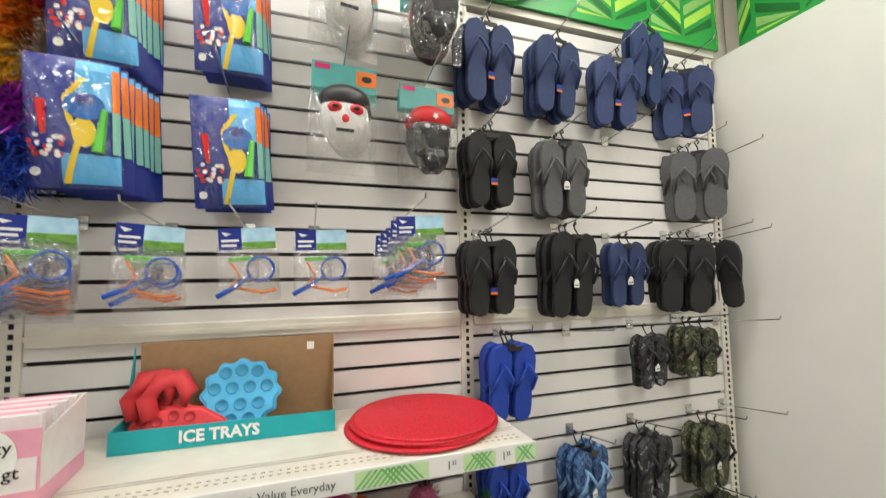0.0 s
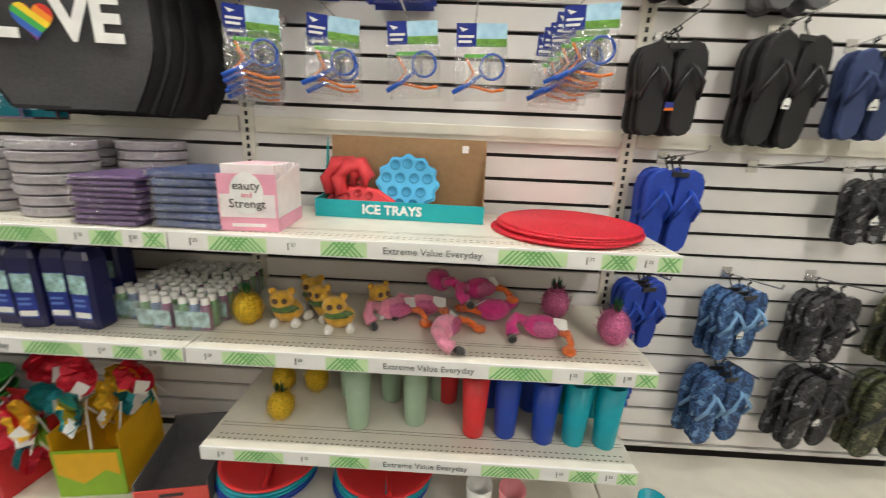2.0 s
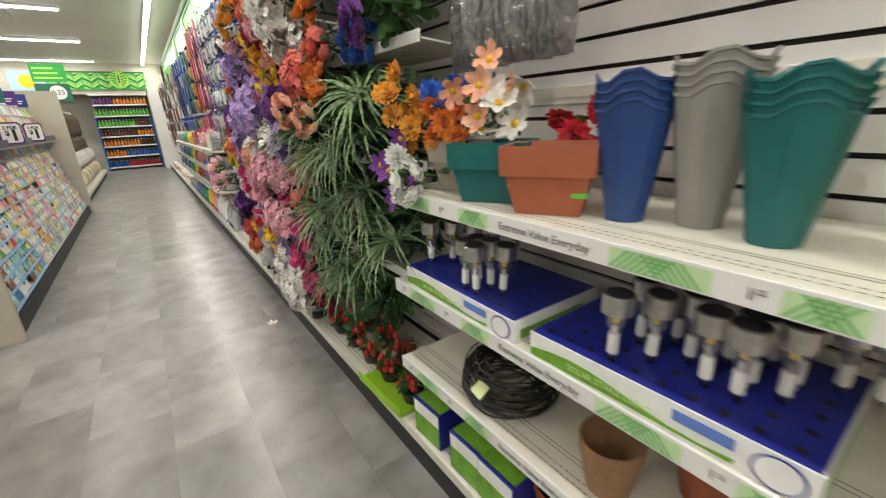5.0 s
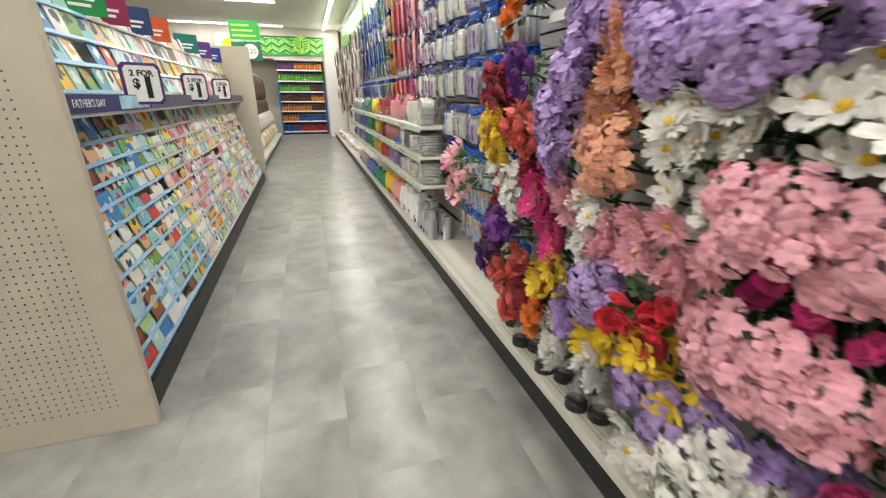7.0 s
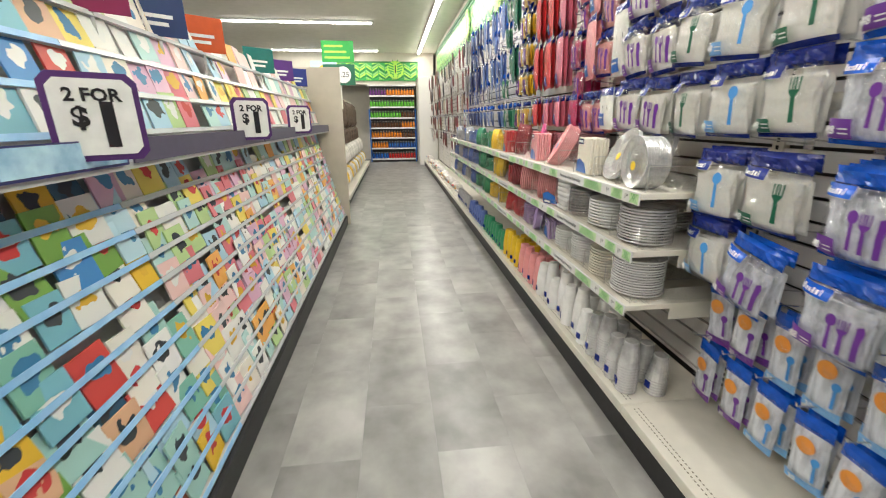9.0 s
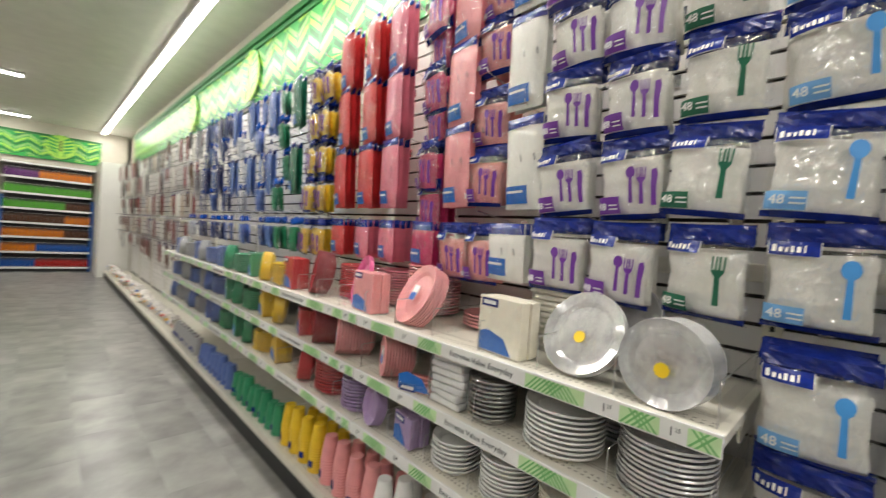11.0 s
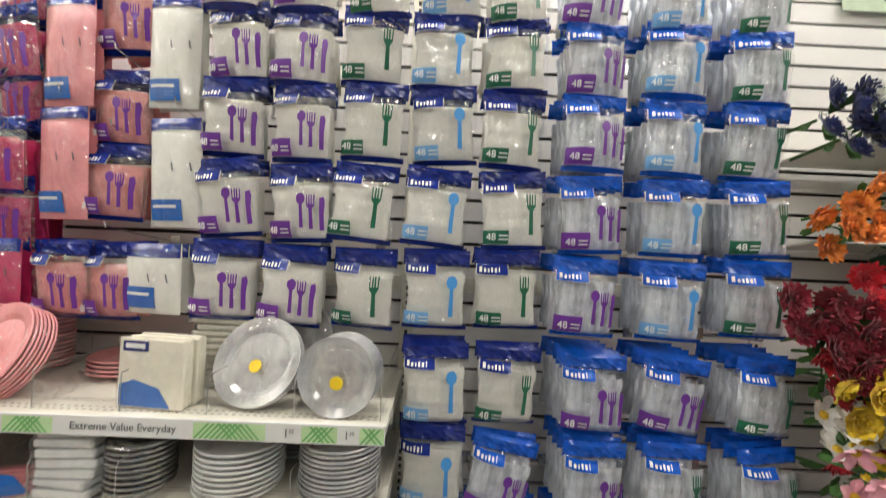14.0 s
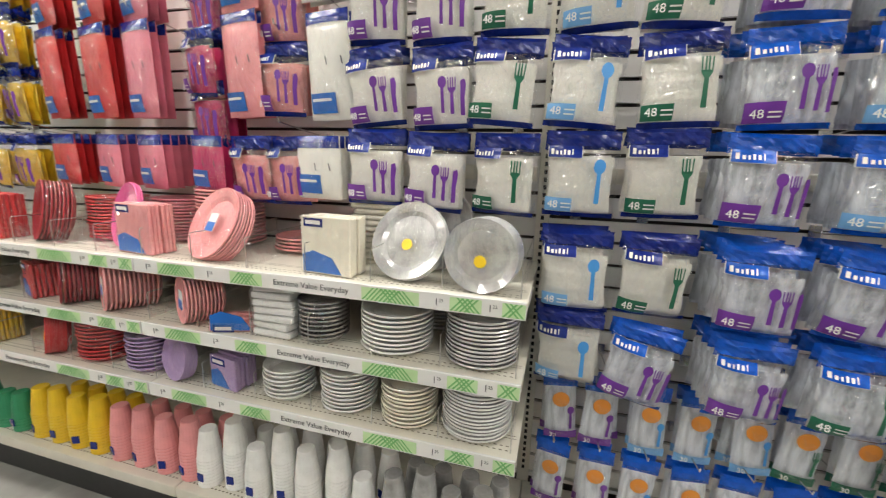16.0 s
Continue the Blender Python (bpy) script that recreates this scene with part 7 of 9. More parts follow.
def icon_outline(kind, cx, cz, s):
    if kind == "spoon":
        return [(cx + 0.012 * s * math.cos(a), cz + 0.030 * s + 0.015 * s * math.sin(a)) for a in [math.radians(d) for d in range(-70, 251, 32)]] + [(cx - 0.004 * s, cz + 0.012 * s), (cx - 0.005 * s, cz - 0.045 * s), (cx + 0.005 * s, cz - 0.045 * s), (cx + 0.004 * s, cz + 0.012 * s)]
    if kind == "fork":
        return [(cx + x * s, cz + z * s) for x, z in ((-0.005, -0.045), (0.005, -0.045), (0.004, 0.006), (0.010, 0.016), (0.011, 0.044), (0.008, 0.044), (0.0075, 0.020), (0.0045, 0.020), (0.004, 0.044), (0.001, 0.044), (0.001, 0.020), (-0.001, 0.020), (-0.001, 0.044), (-0.004, 0.044), (-0.0045, 0.020), (-0.0075, 0.020), (-0.008, 0.044), (-0.011, 0.044), (-0.010, 0.016), (-0.004, 0.006))]
    return [(cx + x * s, cz + z * s) for x, z in ((-0.005, -0.045), (0.005, -0.045), (0.005, 0.0), (0.008, 0.03), (0.005, 0.044), (-0.004, 0.04), (-0.005, 0.0))]


PACKS = dict(
    set_white=("set", CUT_WHITE, HEAD_NAVY, PURPLE, "white plastic cutlery sets with a purple label"),
    fork_white=("fork", CUT_WHITE, HEAD_NAVY, DKGREEN, "white plastic forks with a green label"),
    spoon_white=("spoon", CUT_WHITE, HEAD_NAVY, LABEL_BLUE, "white plastic spoons with a pale blue label"),
    set_clear=("set", CUT_CLEAR, HEAD_BLUE, PURPLE, "clear plastic cutlery sets with a purple label"),
    fork_clear=("fork", CUT_CLEAR, HEAD_BLUE, DKGREEN, "clear plastic forks with a green label"),
    spoon_clear=("spoon", CUT_CLEAR, HEAD_BLUE, LABEL_BLUE, "clear plastic spoons with a pale blue label"),
    set_pink=("set", CUT_PINK, HEAD_NAVY, PURPLE, "pink plastic cutlery with a purple label"),
    set_yellow=("set", CUT_YEL, HEAD_NAVY, PURPLE, "yellow plastic cutlery with a purple label"),
    set_blue=("set", CUT_BLUE, HEAD_BLUE, PURPLE, "blue plastic cutlery with a purple label"),
    set_navy=("set", CUT_NAVY, HEAD_BLUE, PURPLE, "navy plastic cutlery with a purple label"),
    set_green=("set", CUT_GREEN, HEAD_BLUE, PURPLE, "green plastic cutlery with a purple label"),
    set_hot=("set", CUT_HOT, HEAD_NAVY, PURPLE, "fuchsia plastic cutlery with a purple label"),
)


def cutlery_pack(kind, rich=True):
    def build():
        icon, body, head, lab, words = PACKS[kind]
        w, h, d = 0.178, 0.218, 0.026
        f = puff(w, h, d)
        outer = puff(w * 1.01, h - 0.03, d + 0.014)
        fo = lambda x, z: min(f(x, z), outer(x, z + 0.03))
        bm = bmnew()
        box(bm, -0.076, 0.076, -0.002, 0.0, -h + 0.004, -0.070)
        n = 10
        g = []
        for j in range(n + 1):
            z = -0.068 - (h - 0.082) * j / n + 0.005 * math.cos(0.9 * j) * (j == 0)
            wv = (0.077, 0.079, 0.075, 0.069, 0.069, 0.071, 0.073, 0.075, 0.077, 0.078, 0.077)[j]
            g.append([bm.verts.new((wv * (2 * i / 10 - 1) * (1 if i > 3 else 1.03), f(1.03 * wv * (2 * i / 10 - 1), z) * 0.86 - 0.003 * math.sin(2.2 * j) * (0 < i < 10), z)) for i in range(11)])
        for j in range(n):
            for i in range(10):
                bm.faces.new((g[j][i], g[j + 1][i], g[j + 1][i + 1], g[j][i + 1]))
        ob = tagged(part("cutlery_pack", bm, body, smooth=True), "clear bag of " + words, "cutlery pack", "hanging cutlery packs")
        bm = bag(bmnew(), w, 0.046, 0.012, 0.0, nx=14, nz=5, wob=0.0045, seed=2)
        hd = part("header", bm, head, ob, "shiny blue header")
        if not rich:
            return ob
        part("bottom_band", patch(bmnew(), fo, -w / 2 + 0.001, w / 2 - 0.001, -h + 0.014, -h + 0.001, 0.004, 10, 1), head, ob)
        lw = 0.066 if icon == "set" else 0.062
        lb = part("label", patch(bmnew(), fo, -w / 2 + 0.006, -w / 2 + 0.010 + lw, -h + (0.060 if icon == "set" else 0.052), -h + 0.016, 0.007, 8, 4), lab, ob)
        if rich:
            letters("48", 0.027, "number", PAPER, lb, pose(-w / 2 + 0.026, fo(-w / 2 + 0.030, -h + 0.034) - 0.0105, -h + 0.034) @ pose(0, 0, 0, 0, 0, -14), depth=0.001)
            for q in range(2):
                part("text_bar", patch(bmnew(), fo, -w / 2 + 0.046, -w / 2 + 0.070, -h + 0.040 - 0.010 * q, -h + 0.0365 - 0.010 * q, 0.0088, 4, 1), PAPER, lb)
            tab = part("brand_rim", patch(bmnew(), fo, -w / 2 + 0.004, -w / 2 + 0.088, -0.038, -0.067, 0.0050, 6, 3), PAPER, hd)
            part("brand_tab", patch(bmnew(), fo, -w / 2 + 0.0055, -w / 2 + 0.0865, -0.0372, -0.0655, 0.0066, 6, 3), head, tab)
            bm = bmnew()
            for q, (bx, bw, bh) in enumerate(((0.0, 0.007, 0.014), (0.0115, 0.006, 0.009), (0.022, 0.004, 0.009), (0.0305, 0.005, 0.012), (0.040, 0.006, 0.011), (0.051, 0.0025, 0.014))):
                bx += -w / 2 + 0.012
                patch(bm, fo, bx, bx + bw, -0.0585 + bh, -0.0585, 0.0082, 2, 1)
            part("brand_print", bm, PAPER, tab)
        ic = dict(set=PURPLE, fork=DKGREEN, spoon=SPOON_BLUE)[icon]
        if icon == "set":
            for k, nm in enumerate(("spoon", "fork", "knife")):
                part("printed_" + nm, shape(bmnew(), fo, icon_outline(nm, 0.016 + 0.026 * k, -0.130 - 0.004 * k, 1.02), 0.0055), ic, ob)
        else:
            part("printed_" + icon, shape(bmnew(), fo, icon_outline(icon, 0.042, -0.122, 1.22), 0.0055), ic, ob)
        part("clear_bag", bag(bmnew(), w * 1.01, h - 0.03, d + 0.014, -0.03, nx=12, nz=12, wob=0.0042, seed=7, back=False), CRINKLE, ob, "crinkled clear bag")
        return ob
    return build


def hang(kind, x, z, deep, lean=0.0, turn=0.0, out=-0.30):
    """Packs one behind another on a hook, the front one out by that much."""
    for k in range(deep):
        j = deep - 1 - k
        place(("cutlery", kind, j == 0 and x > -9.5), cutlery_pack(kind, j == 0 and x > -9.5), pose(x + random.uniform(-0.004, 0.004) - 0.004 * j, out + 0.036 * j, z + 0.003 * j, 3 + random.uniform(-4, 4), lean + random.uniform(-3.5, 3.5), turn + random.uniform(-6, 6)))


ROWS_Z = (2.275, 2.085, 1.875, 1.655, 1.43)
COLS = ((-7.80, "set_white", 3), (-7.61, "set_white", 3), (-7.42, "fork_white", 2), (-7.22, "spoon_white", 2), (-7.03, "fork_white", 2), (-6.81, "set_clear", 4), (-6.575, "spoon_clear", 4), (-6.345, "fork_clear", 4))
for x, kind, deep in COLS:
    for z in ROWS_Z:
        hook(x, z + 0.012, 0.28)
        hang(kind, x + random.uniform(-0.008, 0.008), z + random.uniform(-0.008, 0.008), deep, random.uniform(-2, 2), -6 if x < -7.4 else random.uniform(-3, 3))
for x, kind, z, deep, lean in ((-7.215, "spoon_white", 1.178, 3, 0), (-7.01, "fork_white", 1.178, 2, 0), (-6.78, "set_clear", 1.165, 5, 2), (-6.55, "set_clear", 1.165, 5, 4), (-6.30, "fork_clear", 1.17, 5, 2), (-7.215, "spoon_white", 0.955, 3, -2), (-7.01, "set_clear", 0.93, 2, 8), (-6.77, "set_clear", 0.925, 5, 2), (-6.55, "fork_clear", 0.93, 4, 2), (-6.30, "fork_clear", 0.925, 4, 0)):
    hook(x, z + 0.012, 0.28)
    hang(kind, x, z, deep, lean)


def small_pack(kind):
    def build():
        icon, body, head, lab, words = PACKS[kind]
        w, h, d = 0.105, 0.235, 0.016
        ob = thing("small_cutlery_pack", "narrow bag of " + words, "cutlery pack", "narrow cutlery packs")
        f = puff(w, h, d)
        part("header", bag(bmnew(), w, 0.05, 0.006, wob=0.0012, seed=2, nx=6, nz=3), HEAD_BLUE, ob, "shiny blue header")
        part("cutlery", bag(bmnew(), w * 0.9, h - 0.06, d * 0.9, -0.05, wob=0.002, seed=6), CUT_CLEAR, ob, smooth=True)
        part("seal", shape(bmnew(), f, oval(0, -0.085, 0.026, 0.026, 16), 0.006), ORANGE2, ob, "orange round seal")
        part("bottom_band", patch(bmnew(), f, -w / 2 + 0.002, w / 2 - 0.002, -h + 0.034, -h + 0.004, 0.004, 5, 2), lab, ob)
        letters("30", 0.022, "number", PAPER, ob, pose(-0.024, f(-0.024, -h + 0.02) - 0.007, -h + 0.018), depth=0.0008)
        part("printed_" + icon.replace("set", "knife"), shape(bmnew(), f, icon_outline("fork" if icon == "fork" else "spoon", 0.03, -0.15, 0.9), 0.0055), dict(set=PURPLE, fork=DKGREEN, spoon=SPOON_BLUE)[icon], ob)
        part("clear_bag", bag(bmnew(), w, h - 0.03, d + 0.006, -0.03, wob=0.003, seed=4, back=False), FILM, ob, "crinkled clear bag")
        return ob
    return build


ORANGE2 = plastic("seal_orange", (0.80, 0.30, 0.04), 0.4)
for z in (0.715, 0.47):
    for i in range(8):
        kind = ("set_clear", "set_clear", "spoon_clear", "spoon_clear", "spoon_clear", "fork_clear", "fork_clear", "fork_clear")[i]
        x = -7.225 + 0.132 * i
        hook(x, z + 0.012, 0.26)
        for k in range(2):
            place(("small", kind), small_pack(kind), pose(x + 0.004 * k, -0.15 - 0.04 * k, z, 3, random.uniform(-4, 4), random.uniform(-6, 6)))

# ---- coloured party packs ----


def cover_pack(key, mt, word, h, w=0.165, rich=True):
    def build():
        d = 0.02
        f = puff(w, h, d)
        ob = tagged(part("table_cover_pack", bag(bmnew(), w, h, d, wob=0.0015, seed=3), mt, smooth=True), f"folded {word} plastic table cover in a clear packet", "table cover", "hanging table cover packs")
        part("header", patch(bmnew(), f, -w / 2 + 0.001, w / 2 - 0.001, 0, -0.036, 0.002, 6, 2), HEAD_NAVY, ob, "navy header")
        if rich is None:
            return ob
        part("label", patch(bmnew(), f, -w / 2 + 0.010, -w / 2 + 0.010 + 0.095, -h + 0.075, -h + 0.018, 0.0025, 4, 3), BLUE_PRINT, ob, "blue label")
        if not rich:
            return ob
        part("label_bar", patch(bmnew(), f, -w / 2 + 0.018, -w / 2 + 0.09, -h + 0.06, -h + 0.052, 0.0036, 4, 1), PAPER, ob)
        for q in range(2):
            part("slit_print", shape(bmnew(), f, [(0.0 + 0.05 * q, -h * 0.42), (0.004 + 0.05 * q, -h * 0.42), (0.008 + 0.05 * q, -h * 0.42 - 0.022), (0.004 + 0.05 * q, -h * 0.42 - 0.022)], 0.003), GREY, ob)
        part("wrap", bag(bmnew(), w * 1.015, h, d + 0.007, wob=0.0025, seed=9, back=False), FILM, ob, "shiny clear wrap", smooth=True)
        return ob
    return build


COV = dict(white=(mat("cover_white", (0.80, 0.79, 0.74), 0.4, 0.06, 12, 0.2), "white"), pink=(mat("cover_pink", (0.80, 0.30, 0.32), 0.4, 0.12, 12, 0.2), "pale pink"), rose=(mat("cover_rose", (0.72, 0.20, 0.28), 0.4, 0.12, 12, 0.2), "rose pink"), hot=(mat("cover_fuchsia", (0.50, 0.02, 0.12), 0.4, 0.2, 12, 0.2), "fuchsia"), red=(mat("cover_red", (0.60, 0.035, 0.04), 0.4, 0.15, 12, 0.2), "red"), yellow=(mat("cover_yellow", (0.78, 0.50, 0.03), 0.4, 0.12, 12, 0.2), "yellow"), blue=(mat("cover_blue", (0.10, 0.19, 0.50), 0.4, 0.15, 12, 0.2), "light blue"), navy=(mat("cover_navy", (0.02, 0.035, 0.17), 0.4, 0.15, 12, 0.2), "navy"), green=(mat("cover_green", (0.01, 0.16, 0.09), 0.4, 0.15, 12, 0.2), "green"), silver=(mat("cover_silver", (0.35, 0.35, 0.38), 0.35, 0.15, 12, 0.2), "silver"), brown=(mat("cover_brown", (0.12, 0.055, 0.03), 0.5, 0.3, 12, 0.2), "brown"), maroon=(mat("cover_maroon", (0.22, 0.03, 0.035), 0.5, 0.3, 12, 0.2), "maroon"), black=(mat("cover_black", (0.03, 0.03, 0.032), 0.5, 0.3, 12, 0.2), "black"), beige=(mat("cover_beige", (0.50, 0.40, 0.30), 0.5, 0.2, 12, 0.2), "beige"))


def cover(key, x, z, h, deep, turn=0.0, out=-0.27, w=0.165):
    for k in range(deep):
        j = deep - 1 - k
        place(("cover", key, h, w, j == 0), cover_pack(key, *COV[key], h, w, (j == 0 or None) if x > -12 else None), pose(x - 0.003 * j, out + 0.034 * j, z + 0.002 * j, 2, random.uniform(-1.5, 1.5), turn + random.uniform(-3, 3)))


Z_TALL = (2.40, 2.095, 1.78)
LOW = 1.412
for x, z, h in ((-7.975, 2.43, 0.31), (-7.97, 2.10, 0.31), (-7.955, 1.76, 0.30)):
    hook(x, z + 0.01, 0.3)
    cover("white", x, z, h, 2, -8, -0.29, 0.15)
cover("white", -7.99, LOW, 0.19, 3, -6, -0.3)
for z in (2.35, 2.16, 1.90, 1.69, LOW):
    hook(-8.125, z + 0.01, 0.3)
    hang("set_pink", -8.125, z, 3, 0, -8, -0.26)
for x, key, lowkey in ((-8.27, "pink", "set_pink"), (-8.44, "hot", "hot"), (-8.69, "rose", "rose"), (-8.89, "red", "rose"), (-9.12, "red", "red")):
    for z in Z_TALL:
        hook(x, z + 0.01, 0.3)
        if key == "hot":
            hang("set_hot", x, z - 0.03, 4, 0, -14, -0.27)
            hang("set_hot", x, z - 0.19 if z < 2 else z - 0.16, 4, 0, -14, -0.24)
        else:
            cover(key, x, z, 0.31, 3, -12, -0.28)
    if lowkey == "set_pink":
        hang("set_pink", x, LOW, 3, 0, -8, -0.27)
    else:
        cover(lowkey, x, LOW, 0.19, 5, -12, -0.27)
for z in (2.28, 2.07, 1.87, 1.66, LOW):
    for x in (-9.32, -9.46):
        hook(x, z + 0.01, 0.3)
        hang("set_yellow", x, z, 3, 0, -14, -0.28)
far = random.Random(77)
for i in range(13):
    x = -9.66 - 0.19 * i
    key = ("green", "green", "blue", "blue", "blue", "silver", "blue", "navy", "navy", "blue", "navy", "navy", "silver")[i]
    cut = dict(green="set_green", blue="set_blue", navy="set_navy", silver="set_clear")[key]
    for z in (2.28, 2.07, 1.87, 1.66, LOW):
        if i % 2 or z == LOW:
            hang(cut, x, z, 2, 0, -14, -0.28 + far.uniform(-0.05, 0.03))
        elif z in (2.28, 1.87):
            cover(key, x, z, 0.31, 2, -12, -0.30)
        hook(x, z + 0.01, 0.3)
for i in range(27):
    x = -12.32 - 0.22 * i
    for z in (2.34, 2.02, 1.68, 1.34, 1.02):
        hook(x, z, 0.3)
        key = far.choice(("brown", "maroon", "black", "beige", "silver", "brown", "white", "maroon"))
        cover(key, x, z, 0.31 if far.random() < 0.6 else 0.19, 1, -10, -0.22 + far.uniform(-0.06, 0.06))

# ---- plates, bowls and cups on the party shelves ----
TABLE = {}
for nm, c in dict(white=(0.86, 0.86, 0.84), cream=(0.84, 0.79, 0.66), pink=(0.80, 0.33, 0.33), rose=(0.72, 0.22, 0.28), hot=(0.72, 0.10, 0.30), red=(0.52, 0.03, 0.035), wine=(0.30, 0.02, 0.03), lavender=(0.40, 0.28, 0.50), yellow=(0.78, 0.52, 0.02), green=(0.03, 0.26, 0.12), blue=(0.10, 0.16, 0.42), grey=(0.36, 0.36, 0.37)).items():
    TABLE[nm] = mat("table_" + nm, c, 0.4, 0.06, 30, 0.05)
TABLE["clear"] = mat("clear_plate", (0.42, 0.42, 0.42), 0.14, 0.2, 14, 0.15, alt=(0.62, 0.62, 0.62), metal=0.3, coat=0.8)
TABLE["frost"] = mat("frosted_plate", (0.76, 0.76, 0.75), 0.25, 0.05, 14, 0.05, coat=0.5)
TABLE["silver"] = mat("table_silver", (0.5, 0.5, 0.5), 0.2, 0.1, 30, metal=0.9)
NAMES = dict(hot="hot pink", wine="dark red", frost="frosted white")


def dish_profile(r, rise):
    return [(0.0, 0.0), (r * 0.68, 0.0), (r * 0.8, rise * 0.6), (r, rise), (r * 1.012, rise + 0.003), (r, rise + 0.006), (r * 0.78, rise * 0.6 + 0.0025), (r * 0.67, 0.0025), (0.0, 0.0025)]


def plate_pile(color, r, n, step, rise):
    """A wrapped pile of plates or bowls: each one a part."""
    def build():
        ob = thing("plate_stack", f"stack of {NAMES.get(color, color)} party plates in clear wrap on a shelf", "plate stack", "stacks of party plates")
        first = None
        for k in range(n):
            if first is None:
                o = first = part("plate", lathe(bmnew(), dish_profile(r, rise), 28), TABLE[color], ob, smooth=False)
            else:
                o = again(first, ob)
            o.matrix_basis = pose(random.uniform(-0.002, 0.002), random.uniform(-0.002, 0.002), step * k)
        H = step * n + rise
        part("wrap", lathe(bmnew(), [(0.0, H + 0.002), (r * 0.98, H + 0.002), (r * 1.015, H - 0.004), (r * 1.01, rise * 0.8), (r * 0.7, 0.0005)], 28), FILM, ob, "clear wrap", smooth=True)
        return ob
    return build


def plates(color, x, z, r=0.095, n=9, step=0.012, rise=0.014, y=None, lean=0):
    y = -0.47 + r if y is None else y
    return place(("plates", color, r, n, step), plate_pile(color, r, n, step, rise), pose(x, y, z + 0.001, lean, 0, random.uniform(-40, 40)))


def roll(color, x, z, r=0.09, n=9, turn=-8, lean=-12, seal="", y=None, gap=0.0068):
    """A pile of plates stood on its edge, its face to the aisle."""
    def build():
        ob = thing("plate_pack", f"pack of {NAMES.get(color, color)} party plates stood on edge in clear wrap", "plate pack", "plate packs on edge")
        first = None
        for k in range(n):
            if first is None:
                bm = lathe(bmnew(), dish_profile(r, 0.014), 28)
                bmesh.ops.transform(bm, matrix=pose(0, 0, r, 90, 0, 0), verts=bm.verts)
                o = first = part("plate", bm, TABLE[color], ob)
            else:
                o = again(first, ob)
            o.matrix_basis = pose(0.1 * gap * (k % 3 - 1), gap * k, 0)
        bm = lathe(bmnew(), [(0.0, 0.018), (r * 0.95, 0.018), (r * 1.01, 0.012), (r * 1.01, -gap * n)], 28)
        bmesh.ops.transform(bm, matrix=pose(0, 0, r, 90, 0, 0), verts=bm.verts)
        part("wrap", bm, FILM, ob, "clear wrap", smooth=True)
        if seal == "dot":
            part("seal", prism(bmnew(), [(0.017 * (1 if k % 2 else 0.86) * math.cos(k * math.pi / 12), r - 0.014 + 0.017 * (1 if k % 2 else 0.86) * math.sin(k * math.pi / 12)) for k in range(24)], -0.0215, -0.0195), YELLOW, ob, "yellow round seal")
        elif seal:
            lb = part("seal", box(bmnew(), -0.022, 0.022, -0.0215, -0.0195, r - 0.03, r + 0.03), PAPER, ob, "white and blue label")
            part("seal_print", box(bmnew(), -0.022, 0.022, -0.0225, -0.0217, r - 0.03, r), BLUE_PRINT, lb)
        return ob
    y = -0.44 if y is None else y
    return place(("roll", color, r, n, seal, gap), build, pose(x, y, z + 0.002, lean, 0, turn))


def napkin_box(color, x, z, turn=-6, w=0.165, h=0.165, d=0.09):
    def build():
        ob = thing("napkin_pack", f"upright wrapped pack of {color} napkins with a blue label", "napkin pack", "upright napkin packs")
        for k in range(6):
            y = -d / 2 + d / 6 * k
            part("napkin", box(bmnew(), -w / 2 + 0.004 * (k % 2), w / 2 - 0.003 * (k % 3), y + 0.001, y + d / 6 - 0.002, 0.001, h - 0.004 * (k % 2), bevel=0.004), TABLE[color], ob)
        part("brand_patch", box(bmnew(), -w / 2 + 0.012, -w / 2 + 0.075, -d / 2 - 0.001, -d / 2 + 0.0006, h - 0.03, h - 0.006), HEAD_NAVY, ob)
        part("brand_bar", box(bmnew(), -w / 2 + 0.019, -w / 2 + 0.068, -d / 2 - 0.0019, -d / 2 - 0.0011, h - 0.023, h - 0.012), PAPER, ob)
        part("label", prism(bmnew(), [(-w / 2 + 0.006, 0.006), (w / 2 - 0.03, 0.006), (w / 2 - 0.06, 0.05), (-w / 2 + 0.04, 0.068), (-w / 2 + 0.006, 0.055)], -d / 2 - 0.001, -d / 2 + 0.0006), BLUE_PRINT, ob)
        part("wrap", box(bmnew(), -w / 2 - 0.002, w / 2 + 0.002, -d / 2 - 0.003, d / 2 + 0.002, 0.0004, h + 0.001, bevel=0.003), FILM, ob, "clear wrap")
        return ob
    return place(("napkinbox", color, w, h), build, pose(x, -0.40, z + 0.001, 0, 0, turn))


ZC, ZD, ZE, ZB = 1.022, 0.81, 0.596, 0.151
# nearest section
napkin_box("cream", -7.88, ZC)
for k in range(12):
    o = place("white_napkin_flat", napkin_pack(TABLE["cream"], "cream white", 0.165, 0.165, 0.016), pose(-7.80 + random.uniform(-0.01, 0.01), -0.20, ZC + 0.001 + 0.0175 * k, 0, 0, random.uniform(-6, 6)))
roll("clear", -7.63, ZC, 0.125, 3, -10, -16, "", -0.27)
roll("clear", -7.665, ZC, 0.112, 3, -8, -26, "dot", -0.42)
roll("clear", -7.445, ZC, 0.094, 13, -4, -3, "dot", -0.44)
roll("pink", -8.33, ZC, 0.120, 7, -18, -28, "label", -0.43, 0.0095)
plates("pink", -8.13, ZC, 0.11, 4, 0.012, y=-0.16)
napkin_box("pink", -8.585, ZC)
plates("pink", -8.45, ZC, 0.115, 16, 0.0125, y=-0.17)
